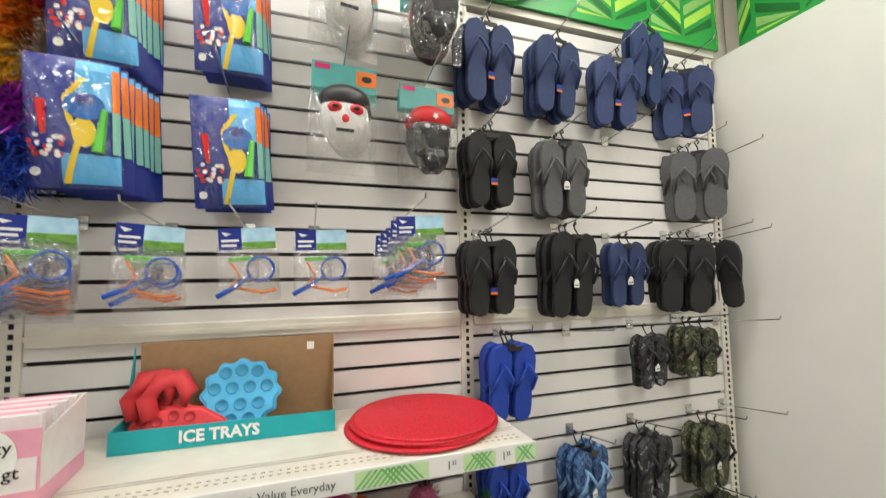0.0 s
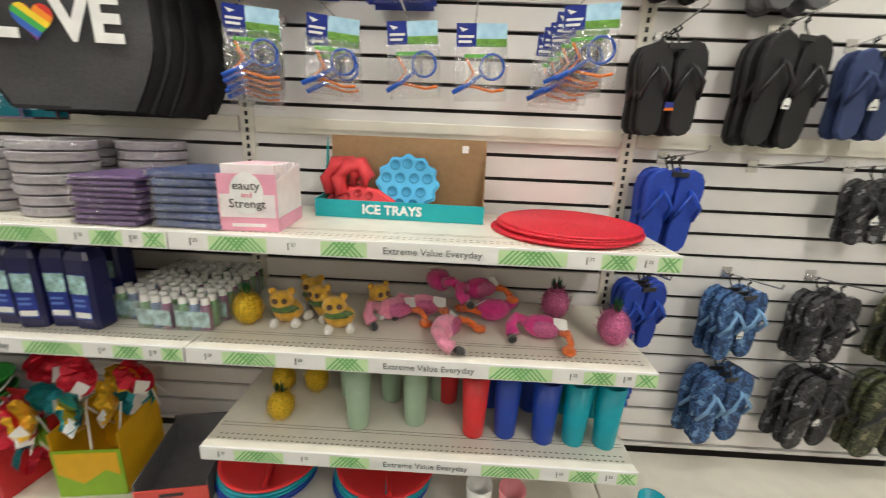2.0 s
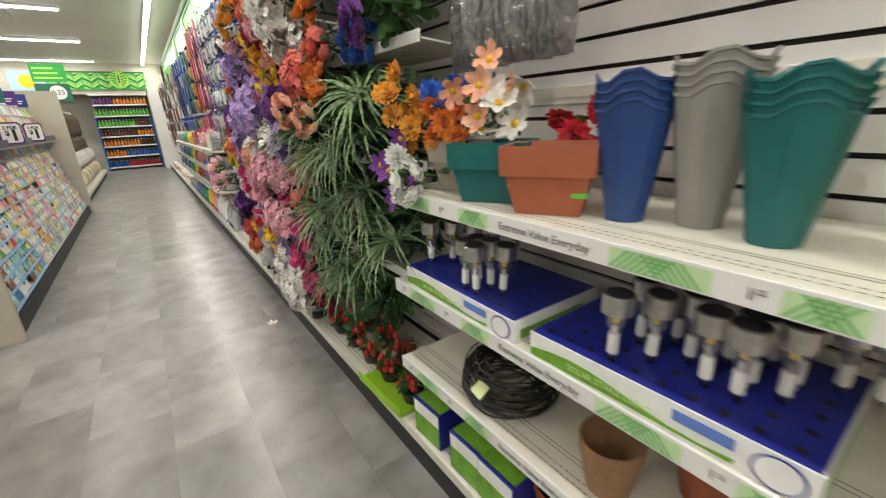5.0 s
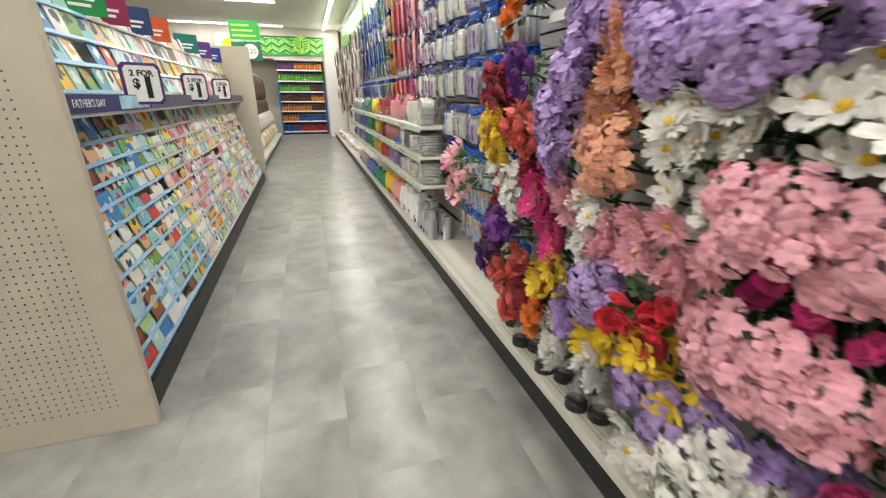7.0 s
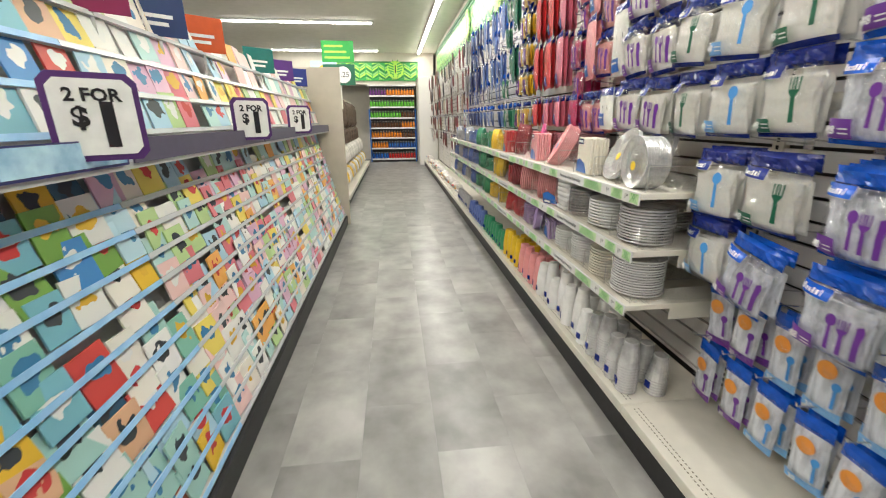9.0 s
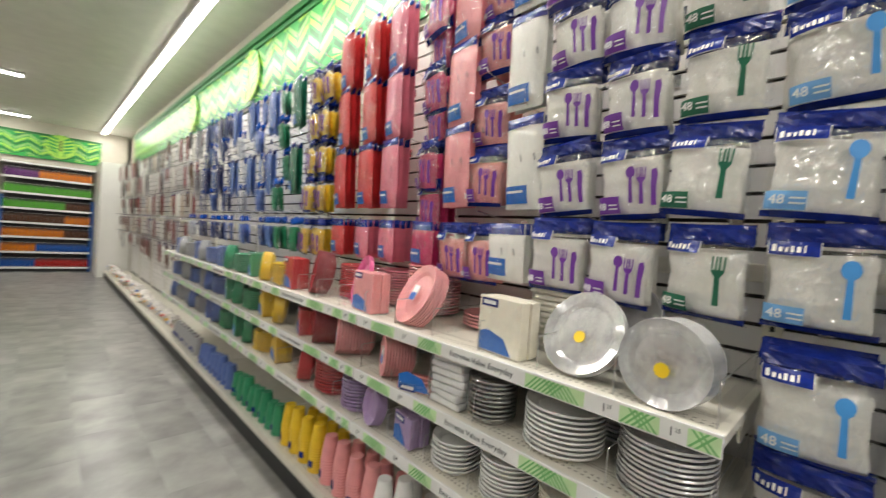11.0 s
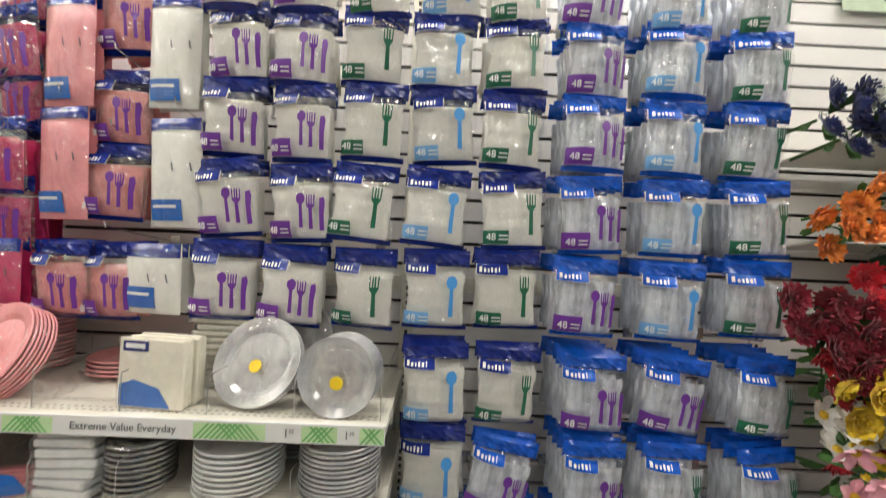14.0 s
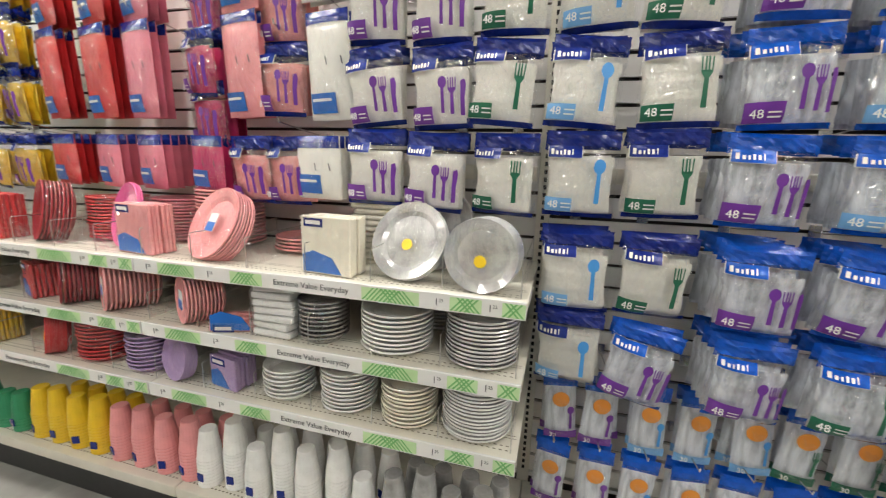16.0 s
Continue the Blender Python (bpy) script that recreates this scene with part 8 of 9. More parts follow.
roll("hot", -8.72, ZC, 0.112, 3, -20, -14, "", -0.38)
plates("rose", -8.68, ZC, 0.105, 13, 0.012, y=-0.17)
plates("red", -8.90, ZC, 0.10, 13, 0.012, y=-0.25)
roll("wine", -9.10, ZC, 0.11, 8, -24, -10, "", -0.40, 0.011)
napkin_box("red", -9.30, ZC)
for k in range(7):
    place("tray_white", napkin_pack(TABLE["white"], "white", 0.135, 0.135, 0.022), pose(-8.07 + 0.004 * random.uniform(-1, 1), -0.385, ZD + 0.001 + 0.0235 * k, 0, 0, random.uniform(-8, 8)))
plates("silver", -7.925, ZD, 0.075, 9, 0.013, 0.022)
plates("white", -7.70, ZD, 0.105, 9, 0.013)
plates("clear", -7.445, ZD, 0.10, 12, 0.011)
plates("white", -7.62, ZD, 0.09, 8, 0.012, y=-0.16)
roll("pink", -8.40, ZD, 0.078, 10, -30, -3, "label", None, 0.011)
napkin_box("pink", -8.22, ZD, 20, 0.16, 0.03, 0.12)
roll("pink", -8.74, ZD, 0.086, 12, -30, -3, "label", None, 0.013)
roll("wine", -8.95, ZD, 0.084, 10, -30, -3, "", None, 0.012)
napkin_box("red", -9.13, ZD, -20, 0.13, 0.13)
plates("white", -8.06, ZE, 0.08, 7, 0.014, 0.022)
plates("white", -7.85, ZE, 0.085, 10, 0.0125, 0.02)
plates("cream", -7.65, ZE, 0.083, 10, 0.012, 0.014)
plates("frost", -7.45, ZE, 0.098, 14, 0.0105)
plates("lavender", -8.63, ZE, 0.078, 9, 0.014, 0.02)
roll("lavender", -8.47, ZE, 0.075, 6, -16, -8)
napkin_box("lavender", -8.27, ZE, -10, 0.12, 0.11)
plates("red", -8.86, ZE, 0.095, 10, 0.014, 0.02)
roll("red", -9.08, ZE, 0.08, 9, -30, -6, "dot")
# sections farther on
for i in range(12):
    x = -9.42 - 0.22 * i
    col = ("yellow", "yellow", "green", "green", "green", "blue", "blue", "grey", "blue", "grey", "grey", "blue")[i]
    for z, alt in ((ZC, 0), (ZD, 1), (ZE, 2)):
        k = (i + alt) % 3
        if k == 0:
            plates(col, x, z, 0.095, 9, 0.0125, 0.016)
        elif k == 1:
            roll(col, x, z, 0.085, 8, -28, -6)
        else:
            napkin_box(col, x, z, -12, 0.15, 0.15)


def cup_tower(color, n):
    def build():
        ob = thing("cup_stack", f"upturned nested stack of {NAMES.get(color, color)} plastic party cups on the base shelf", "cup stack", "stacks of party cups")
        r, h = 0.043, 0.115
        first = None
        for k in range(n):
            if first is None:
                o = first = part("cup", lathe(bmnew(), [(r, 0), (r + 0.002, 0.003), (r, 0.006), (r * 0.9, 0.05), (r * 0.88, 0.052), (r * 0.68, h), (r * 0.62, h + 0.002), (0.0, h)], 20), TABLE[color], ob, smooth=False)
            else:
                o = again(first, ob)
            o.matrix_basis = pose(0, 0, 0.013 * k)
        part("label", box(bmnew(), -0.013, 0.013, -0.0475, -0.0435, 0.03, 0.06), HEAD_NAVY, ob, "small navy label")
        return ob
    return build


def cups(color, x, y, n):
    place(("cups", color, n), cup_tower(color, n), pose(x, y, ZB + 0.001, 0, random.uniform(-2, 2), random.uniform(-25, 25)))


for i in range(7):
    cups("white", -8.44 + 0.105 * i, -0.375 + 0.02 * (i % 2), (9, 12, 7, 13, 10, 12, 6)[i])
    cups("white", -8.40 + 0.105 * i, -0.25, (8, 5, 7, 9, 6, 8, 7)[i])
for i in range(4):
    cups("clear", -7.70 + 0.095 * i, -0.375, (9, 12, 8, 10)[i])
    cups("clear", -7.67 + 0.095 * i, -0.26, 6)
for i in range(4):
    cups("pink", -8.87 + 0.115 * i, -0.37, 9 + i % 2)
    cups("pink", -8.83 + 0.115 * i, -0.24, 5)
    cups("yellow", -9.32 + 0.11 * i, -0.37, 9 + i % 2)
    cups("yellow", -9.30 + 0.11 * i, -0.24, 5)
for i in range(8):
    cups("green", -10.15 + 0.1 * i, -0.37, 4 + i % 3)
    cups("blue", -11.0 + 0.1 * i, -0.37, 4 + i % 3)
for i in range(8):
    cups("grey", -12.0 + 0.11 * i, -0.36, 4)

# wire dividers standing on the party shelves
for z in (ZC, ZD, ZE):
    for i in range(11):
        def divider():
            ob = thing("shelf_divider", "thin wire divider standing on a shelf", "shelf divider", "wire shelf dividers")
            part("wire", tube(bmnew(), [(0, -0.46, 0.0), (0, -0.46, 0.085), (0, -0.455, 0.09), (0, -0.06, 0.09), (0, -0.06, 0.0)], 0.0016, 5), STEEL, ob)
            part("fence", box(bmnew(), -0.0008, 0.0008, -0.455, -0.06, 0.002, 0.055), FILM, ob, "clear plastic fence")
            return ob
        place("divider", divider, pose(-7.34 - 0.2 * i, 0, z + 0.001))
# white bags heaped on the base far along
BAGW = mat("white_bag", (0.66, 0.62, 0.58), 0.5, 0.2, 20, 0.3, each=0.25)


def soft_bag(k):
    def build():
        bm = ball(bmnew(), (0, 0, 0.035), 0.09, 0.06, 0.036, n=10, m=6, rough=0.12)
        box(bm, -0.03, 0.03, -0.062, -0.058, 0.02, 0.045, 1)
        return tagged(part("craft_bag", bm, [BAGW, (RED, BIN_YEL, BLUE_PRINT)[k]]), "small soft white craft bag lying on the base shelf", "craft bag", "heaped craft bags")
    return build


for i in range(60):
    place(("craftbag", i % 3), soft_bag(i % 3), pose(-12.3 - 0.1 * i, -0.33 + far.uniform(-0.03, 0.06), 0.151 + (0.07 if i % 2 else 0), far.uniform(-10, 10), 0, far.uniform(-30, 30)))

# ---- printed band above the slatwall ----
BAND0, BAND1 = 2.482, 3.02


def band_panel(x0, x1, y=-0.03, kind="hatch"):
    """One panel of the green printed band; hatch: blocks of slanting bars in three greens."""
    ob = empty("header_panel", pose(x0, y, BAND0), "green and white printed header panel above the slatwall", "header sign", "printed header panels")
    L, H = x1 - x0, BAND1 - BAND0
    part("panel", box(bmnew(), 0.0, L, 0.0, 0.012, 0, H), GREEN_BAND, ob)
    bms = [bmnew(), bmnew(), bmnew()]
    x = -0.3
    k = 0
    while x < L:
        for r in range(-1, 6):
            z0 = r * 0.13 + (0.065 if k % 2 else 0)
            sl = 0.11 if k % 2 else -0.11
            for q in range(2):
                a = z0 + q * 0.062
                pts = [(x, a), (x + 0.17, a + sl), (x + 0.17, a + sl + 0.045), (x, a + 0.045)]
                pts = [(min(max(px, 0.004), L - 0.004), min(max(pz, 0.03), H - 0.05)) for px, pz in pts]
                if abs(pts[0][0] - pts[1][0]) > 0.01 and abs(pts[0][1] - pts[3][1]) > 0.004:
                    quad(bms[(k * 3 + r * 2 + q) % 3], [(px, -0.002, pz) for px, pz in pts])
        x += 0.19
        k += 1
    for bm, m, nm in zip(bms, (LIME, GREEN_LT, GREEN_DK), ("lime_print", "pale_print", "dark_print")):
        part(nm, bm, m, ob, kind="stuff")
    part("edge", box(bmnew(), 0, L, -0.012, 0.0, H - 0.045, H), GREEN_DK, ob)
    return ob


def disc_sign(x, z, r, y=-0.05, turn=0, face=None):
    ob = thing("logo_disc", f"round {'lime' if face else 'white'} sign with green bars and a black numeral", "round sign", "round header signs")
    part("disc", prism(bmnew(), oval(0, 0, r, r, 40), -0.006, 0.0), face or PAPER, ob)
    for k in range(-3, 4):
        for s in (-1, 1):
            zz = k * r * 0.28
            x1 = math.sqrt(max(0.001, (0.92 * r) ** 2 - zz ** 2))
            if x1 < 0.3 * r:
                continue
            part("green_bar", prism(bmnew(), [(s * 0.2 * r, zz - 0.05 * r), (s * x1 * 0.93, zz + 0.16 * r * (1 if s > 0 else 1)), (s * x1 * 0.93, zz + 0.32 * r), (s * 0.2 * r, zz + 0.11 * r)], -0.009, -0.0065), GREEN_BAND, ob)
    letters("1", r * 1.3, "numeral", INK, ob, pose(0, -0.0095, 0), depth=0.001)
    ob.matrix_basis = pose(x, y, z, 0, 0, turn)
    return ob


for a, b in ((-0.35, 1.265), (-3.0, -1.15), (-5.2, -3.0), (-6.55, -5.2), (-10.6, -8.6), (-12.4, -10.6), (-14.6, -12.4), (-16.6, -14.6), (-18.3, -16.6)):
    band_panel(a, b)
disc_sign(0.12, 2.74, 0.27)
disc_sign(-11.3, 2.74, 0.24, face=LIME)
disc_sign(-13.4, 2.74, 0.24, face=LIME)
# sunny panel and the white slogan panel
for x0, x1 in ((-1.15, -0.36), (-8.6, -8.15)):
    ob = empty("sun_panel", pose(x0, -0.03, BAND0), "pale blue header panel with a yellow sun print", "header sign", "sun header panels")
    L, H = x1 - x0, BAND1 - BAND0
    part("panel", box(bmnew(), 0, L, 0, 0.012, 0, H), mat("sun_sky", (0.45, 0.68, 0.80), 0.4), ob)
    part("sun", prism(bmnew(), oval(L / 2, H * 0.42, 0.2, 0.2, 28), -0.003, -0.001), YELLOW, ob, "yellow sun disc")
    for s in (-1, 1):
        part("sun_glass", prism(bmnew(), oval(L / 2 + s * 0.075, H * 0.46, 0.06, 0.04, 12), -0.006, -0.0035), GREY, ob)
    for k in range(8):
        a = k * math.pi / 4
        part("sun_ray", prism(bmnew(), [(L / 2 + 0.21 * math.cos(a - 0.15), H * 0.42 + 0.21 * math.sin(a - 0.15)), (L / 2 + 0.21 * math.cos(a + 0.15), H * 0.42 + 0.21 * math.sin(a + 0.15)), (L / 2 + 0.26 * math.cos(a), H * 0.42 + 0.26 * math.sin(a))], -0.003, -0.001), ORANGE, ob)
ob = empty("slogan_panel", pose(-8.15, -0.03, BAND0), "white header panel with yellow and green slogan lettering", "header sign")
part("panel", box(bmnew(), 0, 1.6, 0, 0.012, 0, BAND1 - BAND0), PAPER, ob)
letters("Before", 0.235, "slogan", YELLOW, ob, pose(0.20, -0.004, 0.12, 0, 0, 0), depth=0.002, bold=0.009)
letters("It's Gone!", 0.235, "slogan", plastic("slogan_green", (0.02, 0.48, 0.05), 0.4), ob, pose(1.02, -0.004, 0.12), depth=0.002, bold=0.009)
letters("Grab It", 0.20, "slogan", bpy.data.materials["slogan_green"], ob, pose(0.7, -0.004, 0.38), depth=0.002, bold=0.009)
# band over the east wall
ob = band_panel(0.0, 1.6)
ob.matrix_basis = pose(X_EAST + 0.12, -0.04, BAND0 + 0.02, 0, 0, -90)
structure("trim_band_top", -18.3, X_EAST + 0.1, -0.06, 0.05, BAND1, BAND1 + 0.05, GREEN_DK, "dark green trim along the top of the header band", "trim")
structure("wall_soffit", -18.3, X_EAST + 0.15, -0.02, 0.06, BAND1 + 0.05, CEIL, WALL_BEIGE, "plain wall above the printed band", "wall")
# little sign on the slatwall by the flowers
ob = thing("shelf_sign", "pale green card sign with black letters on the slatwall", "sign")
part("card", box(bmnew(), -0.16, 0.16, -0.004, 0, -0.06, 0.06), plastic("sign_pale_green", (0.50, 0.60, 0.45), 0.5), ob)
letters("Su", 0.08, "writing", INK, ob, pose(0.02, -0.006, 0))
ob.matrix_basis = pose(-5.681, -0.02, 2.396)

# ---- greeting card rack across the aisle ----
PANEL_BEIGE = mat("panel_beige", (0.56, 0.51, 0.42), 0.55, 0.04, 10, 0.08, stain=0.05)
PEG = mat("peg_hole", (0.12, 0.10, 0.08), 0.8)
RX0, RX1, RY = -11.22, -6.02, -1.95


def end_panel(x, holes):
    ob = empty("rack_end_panel", pose(x, 0, 0), "tall beige end panel of the greeting card rack" + (" with peg holes" if holes else ""), "end panel", "card rack end panels")
    part("board", box(bmnew(), -0.018, 0.018, -2.75, RY + 0.03, 0.0, 1.86, bevel=0.003), PANEL_BEIGE, ob)
    if holes:
        bm = bmnew()
        for i in range(28):
            for j in range(62):
                y, z = -2.72 + 0.0254 * i, 0.12 + 0.0254 * j
                quad(bm, [(0.0188, y - 0.003, z - 0.003), (0.0188, y + 0.003, z - 0.003), (0.0188, y + 0.003, z + 0.003), (0.0188, y - 0.003, z + 0.003)])
        part("peg_holes", bm, PEG, ob, "small round peg holes", kind="stuff")
    return ob


end_panel(RX1 + 0.02, True)
end_panel(RX1 - 5.22, False)
def prism_x(bm, x0, x1, outline):
    """Outline in y, z, taken from x0 to x1."""
    a = [bm.verts.new((x0, y, z)) for y, z in outline]
    b = [bm.verts.new((x1, y, z)) for y, z in outline]
    n = len(outline)
    bm.faces.new(a)
    bm.faces.new(b[::-1])
    for k in range(n):
        bm.faces.new((a[k], b[k], b[(k + 1) % n], a[(k + 1) % n]))
    bmesh.ops.recalc_face_normals(bm, faces=bm.faces)
    return bm


ob = thing("card_rack", "long sloping greeting card rack with clear rails and a black foot", "card rack")
part("kick_plate", box(bmnew(), RX0, RX1, -1.975, -1.955, 0, 0.11), BLACK_KICK, ob)
TIERS = 11
TZ = [0.13 + 0.088 * k for k in range(TIERS)]
TY = [-1.975 - 0.024 * k for k in range(TIERS)]
RACK_GREY = mat("rack_grey", (0.58, 0.58, 0.57), 0.45, 0.05, 20)
RAIL_PALE = mat("rail_pale", (0.62, 0.64, 0.66), 0.2, 0.05, 8)
RAIL_BLUE = mat("rail_blue", (0.22, 0.50, 0.84), 0.35, 0.06, 8, alt=(0.40, 0.64, 0.88))
bm = bmnew()
quad(bm, [(RX0, TY[0] - 0.075, 0.11), (RX1, TY[0] - 0.075, 0.11), (RX1, TY[-1] - 0.10, 1.135), (RX0, TY[-1] - 0.10, 1.135)])
box(bm, RX0, RX1, -2.72, -2.60, 0.0, 1.72)
part("backing", bm, RACK_GREY, ob)
rail = None
for y, z in list(zip(TY, TZ)) + [(-2.20, 1.235), (-2.235, 1.36), (-2.27, 1.485), (-2.305, 1.61)]:
    if rail is None:
        rail = part("rail", prism_x(bmnew(), -7.418, RX1, ((0.003, -0.004), (0.006, -0.003), (0.001, 0.014), (-0.001, 0.014))), RAIL_BLUE, ob, "glossy sky blue rail")
        rail2 = part("rail", prism_x(bmnew(), RX0, -7.42, ((0.003, -0.004), (0.006, -0.003), (0.001, 0.014), (-0.001, 0.014))), RAIL_PALE, ob, "pale clear rail")
        rail2.matrix_basis = pose(0, y, z)
        step = part("step", box(bmnew(), RX0, RX1, -0.035, -0.003, -0.008, 0.0), RACK_GREY, ob)
        rail.matrix_basis = step.matrix_basis = pose(0, y, z)
    else:
        again(rail, ob, pose(0, y, z))
        again(rail2, ob, pose(0, y, z))
        again(step, ob, pose(0, y, z))
part("shelf_bar", box(bmnew(), RX0, RX1, -2.30, -2.10, 1.14, 1.16), RACK_GREY, ob)
bm = bmnew()
quad(bm, [(RX0, -2.26, 1.165), (RX1, -2.26, 1.165), (RX1, -2.42, 1.75), (RX0, -2.42, 1.75)])
part("upper_backing", bm, RACK_GREY, ob)
NAVY_SIGN = plastic("sign_navy", (0.035, 0.04, 0.16), 0.4)
PURPLE_SIGN = plastic("sign_grey_violet", (0.10, 0.09, 0.14), 0.4)
for k in range(4):
    x = RX1 - 0.02 - 1.3 * k
    s = part("sign_strip", box(bmnew(), x - 1.27, x, -2.098, -2.092, 1.155, 1.228), NAVY_SIGN if k == 0 else PURPLE_SIGN, ob, "printed sign strip")
    if k == 0:
        letters("FATHER'S DAY", 0.045, "writing", PAPER, s, pose(x - 0.55, -2.0905, 1.192) @ pose(0, 0, 0, 0, 0, 180), depth=0.0008)
        part("sky_print", box(bmnew(), x - 1.26, x - 0.86, -2.0915, -2.0905, 1.162, 1.224), SKY_PALE, s)


def card_paper(name, ramp):
    """Printed card: one ground tone and one motif tone for each, taken at random."""
    m = mat(name, (0.6, 0.6, 0.6), 0.45, 0.05, 30)
    t = m.node_tree
    b = t.nodes["Principled BSDF"]
    oi = t.nodes.new("ShaderNodeObjectInfo")
    r = t.nodes.new("ShaderNodeValToRGB")
    r.color_ramp.interpolation = "CONSTANT"
    n = len(ramp)
    r.color_ramp.elements[0].color = (*ramp[0], 1)
    r.color_ramp.elements[1].position = 1 / n
    r.color_ramp.elements[1].color = (*ramp[1], 1)
    for k in range(2, n):
        r.color_ramp.elements.new(k / n).color = (*ramp[k], 1)
    t.links.new(oi.outputs["Random"], r.inputs["Fac"])
    co = t.nodes.new("ShaderNodeTexCoord")
    ns = t.nodes.new("ShaderNodeTexNoise")
    ns.inputs["Scale"].default_value = 26
    ns.inputs["Detail"].default_value = 1
    ad = t.nodes.new("ShaderNodeVectorMath")
    ad.operation = "ADD"
    ml = t.nodes.new("ShaderNodeMath")
    ml.operation = "MULTIPLY"
    ml.inputs[1].default_value = 91.7
    t.links.new(oi.outputs["Random"], ml.inputs[0])
    t.links.new(co.outputs["Object"], ad.inputs[0])
    t.links.new(ml.outputs[0], ad.inputs[1])
    t.links.new(ad.outputs[0], ns.inputs["Vector"])
    fr = t.nodes.new("ShaderNodeMath")
    fr.operation = "FRACT"
    m2 = t.nodes.new("ShaderNodeMath")
    m2.operation = "MULTIPLY"
    m2.inputs[1].default_value = 7.31
    t.links.new(oi.outputs["Random"], m2.inputs[0])
    t.links.new(m2.outputs[0], fr.inputs[0])
    r2 = t.nodes.new("ShaderNodeValToRGB")
    r2.color_ramp.interpolation = "CONSTANT"
    for k, c in enumerate(((0.8, 0.8, 0.78), (0.04, 0.05, 0.06), (0.6, 0.05, 0.05), (0.75, 0.45, 0.04), (0.05, 0.22, 0.42))):
        if k < 2:
            r2.color_ramp.elements[k].position = k / 5
            r2.color_ramp.elements[k].color = (*c, 1)
        else:
            r2.color_ramp.elements.new(k / 5).color = (*c, 1)
    t.links.new(fr.outputs[0], r2.inputs["Fac"])
    off = t.nodes.new("ShaderNodeVectorMath")
    off.operation = "SUBTRACT"
    off.inputs[1].default_value = (0.0, 0.0, 0.078)
    t.links.new(co.outputs["Object"], off.inputs[0])
    size = t.nodes.new("ShaderNodeVectorMath")
    size.operation = "MULTIPLY"
    size.inputs[1].default_value = (28.0, 0.0, 30.0)
    t.links.new(off.outputs[0], size.inputs[0])
    far_from = t.nodes.new("ShaderNodeVectorMath")
    far_from.operation = "LENGTH"
    t.links.new(size.outputs[0], far_from.inputs[0])
    ragged = t.nodes.new("ShaderNodeMath")
    ragged.operation = "MULTIPLY_ADD"
    ragged.inputs[1].default_value = 2.6
    t.links.new(ns.outputs["Fac"], ragged.inputs[0])
    t.links.new(far_from.outputs["Value"], ragged.inputs[2])
    th = t.nodes.new("ShaderNodeMath")
    th.operation = "LESS_THAN"
    th.inputs[1].default_value = 2.15
    t.links.new(ragged.outputs[0], th.inputs[0])
    mx = t.nodes.new("ShaderNodeMix")
    mx.data_type = "RGBA"
    t.links.new(th.outputs[0], mx.inputs["Factor"])
    t.links.new(r.outputs["Color"], mx.inputs["A"])
    t.links.new(r2.outputs["Color"], mx.inputs["B"])
    t.links.new(mx.outputs["Result"], b.inputs["Base Color"])
    return m


CARD_A = card_paper("card_print_cool", ((0.20, 0.48, 0.58), (0.82, 0.82, 0.78), (0.03, 0.10, 0.17), (0.50, 0.70, 0.80), (0.80, 0.50, 0.04), (0.22, 0.50, 0.40), (0.84, 0.80, 0.72), (0.06, 0.25, 0.58), (0.70, 0.42, 0.26), (0.30, 0.09, 0.05), (0.18, 0.36, 0.07), (0.62, 0.07, 0.06), (0.76, 0.76, 0.74), (0.36, 0.60, 0.55)))
CARD_B = card_paper("card_print_warm", ((0.84, 0.83, 0.79), (0.84, 0.58, 0.56), (0.84, 0.68, 0.14), (0.42, 0.64, 0.78), (0.84, 0.78, 0.70), (0.72, 0.20, 0.24), (0.48, 0.66, 0.30), (0.86, 0.85, 0.82), (0.72, 0.45, 0.60), (0.85, 0.42, 0.10), (0.45, 0.68, 0.66)))
CARD_P = {}
ENV = plastic("envelope_white", (0.74, 0.73, 0.70), 0.6)
crd = random.Random(5)


def card(material):
    me = box(bmnew(), -0.060, 0.060, -0.006, 0.0, 0, 0.135)
    return tagged(part("greeting_card", me, material), "printed greeting card standing in a rack pocket", "greeting card", "greeting cards in the rack")


FAR_CARDS = bmnew()


def put_card(x, y, z, warm, small=1.0):
    if x < -8.95:
        lean = pose(x, y, z, -15 + crd.uniform(-5, 4), crd.uniform(-4, 4), 180 + crd.uniform(-6, 6)) @ Matrix.Scale(small, 4)
        vs = [FAR_CARDS.verts.new(lean @ Vector((a, b, c))) for c in (0, 0.12) for a, b in ((-0.06, -0.006), (0.06, -0.006), (0.06, 0), (-0.06, 0))]
        for q in ((0, 3, 2, 1), (4, 5, 6, 7), (0, 1, 5, 4), (1, 2, 6, 5), (2, 3, 7, 6), (3, 0, 4, 7)):
            FAR_CARDS.faces.new([vs[k] for k in q])
        return
    m = CARD_B if warm else CARD_A
    lean = pose(x, y, z, -15 + crd.uniform(-5, 4), crd.uniform(-4, 4), 180 + crd.uniform(-6, 6)) @ Matrix.Scale(small, 4)
    if m.name not in CARD_P:
        CARD_P[m.name] = card(m)
        CARD_P[m.name].matrix_basis = lean
        return
    o = new("greeting_card", CARD_P[m.name].data)
    o.matrix_basis = lean
    tagged(o, CARD_P[m.name]["label"], "greeting card", "greeting cards in the rack")


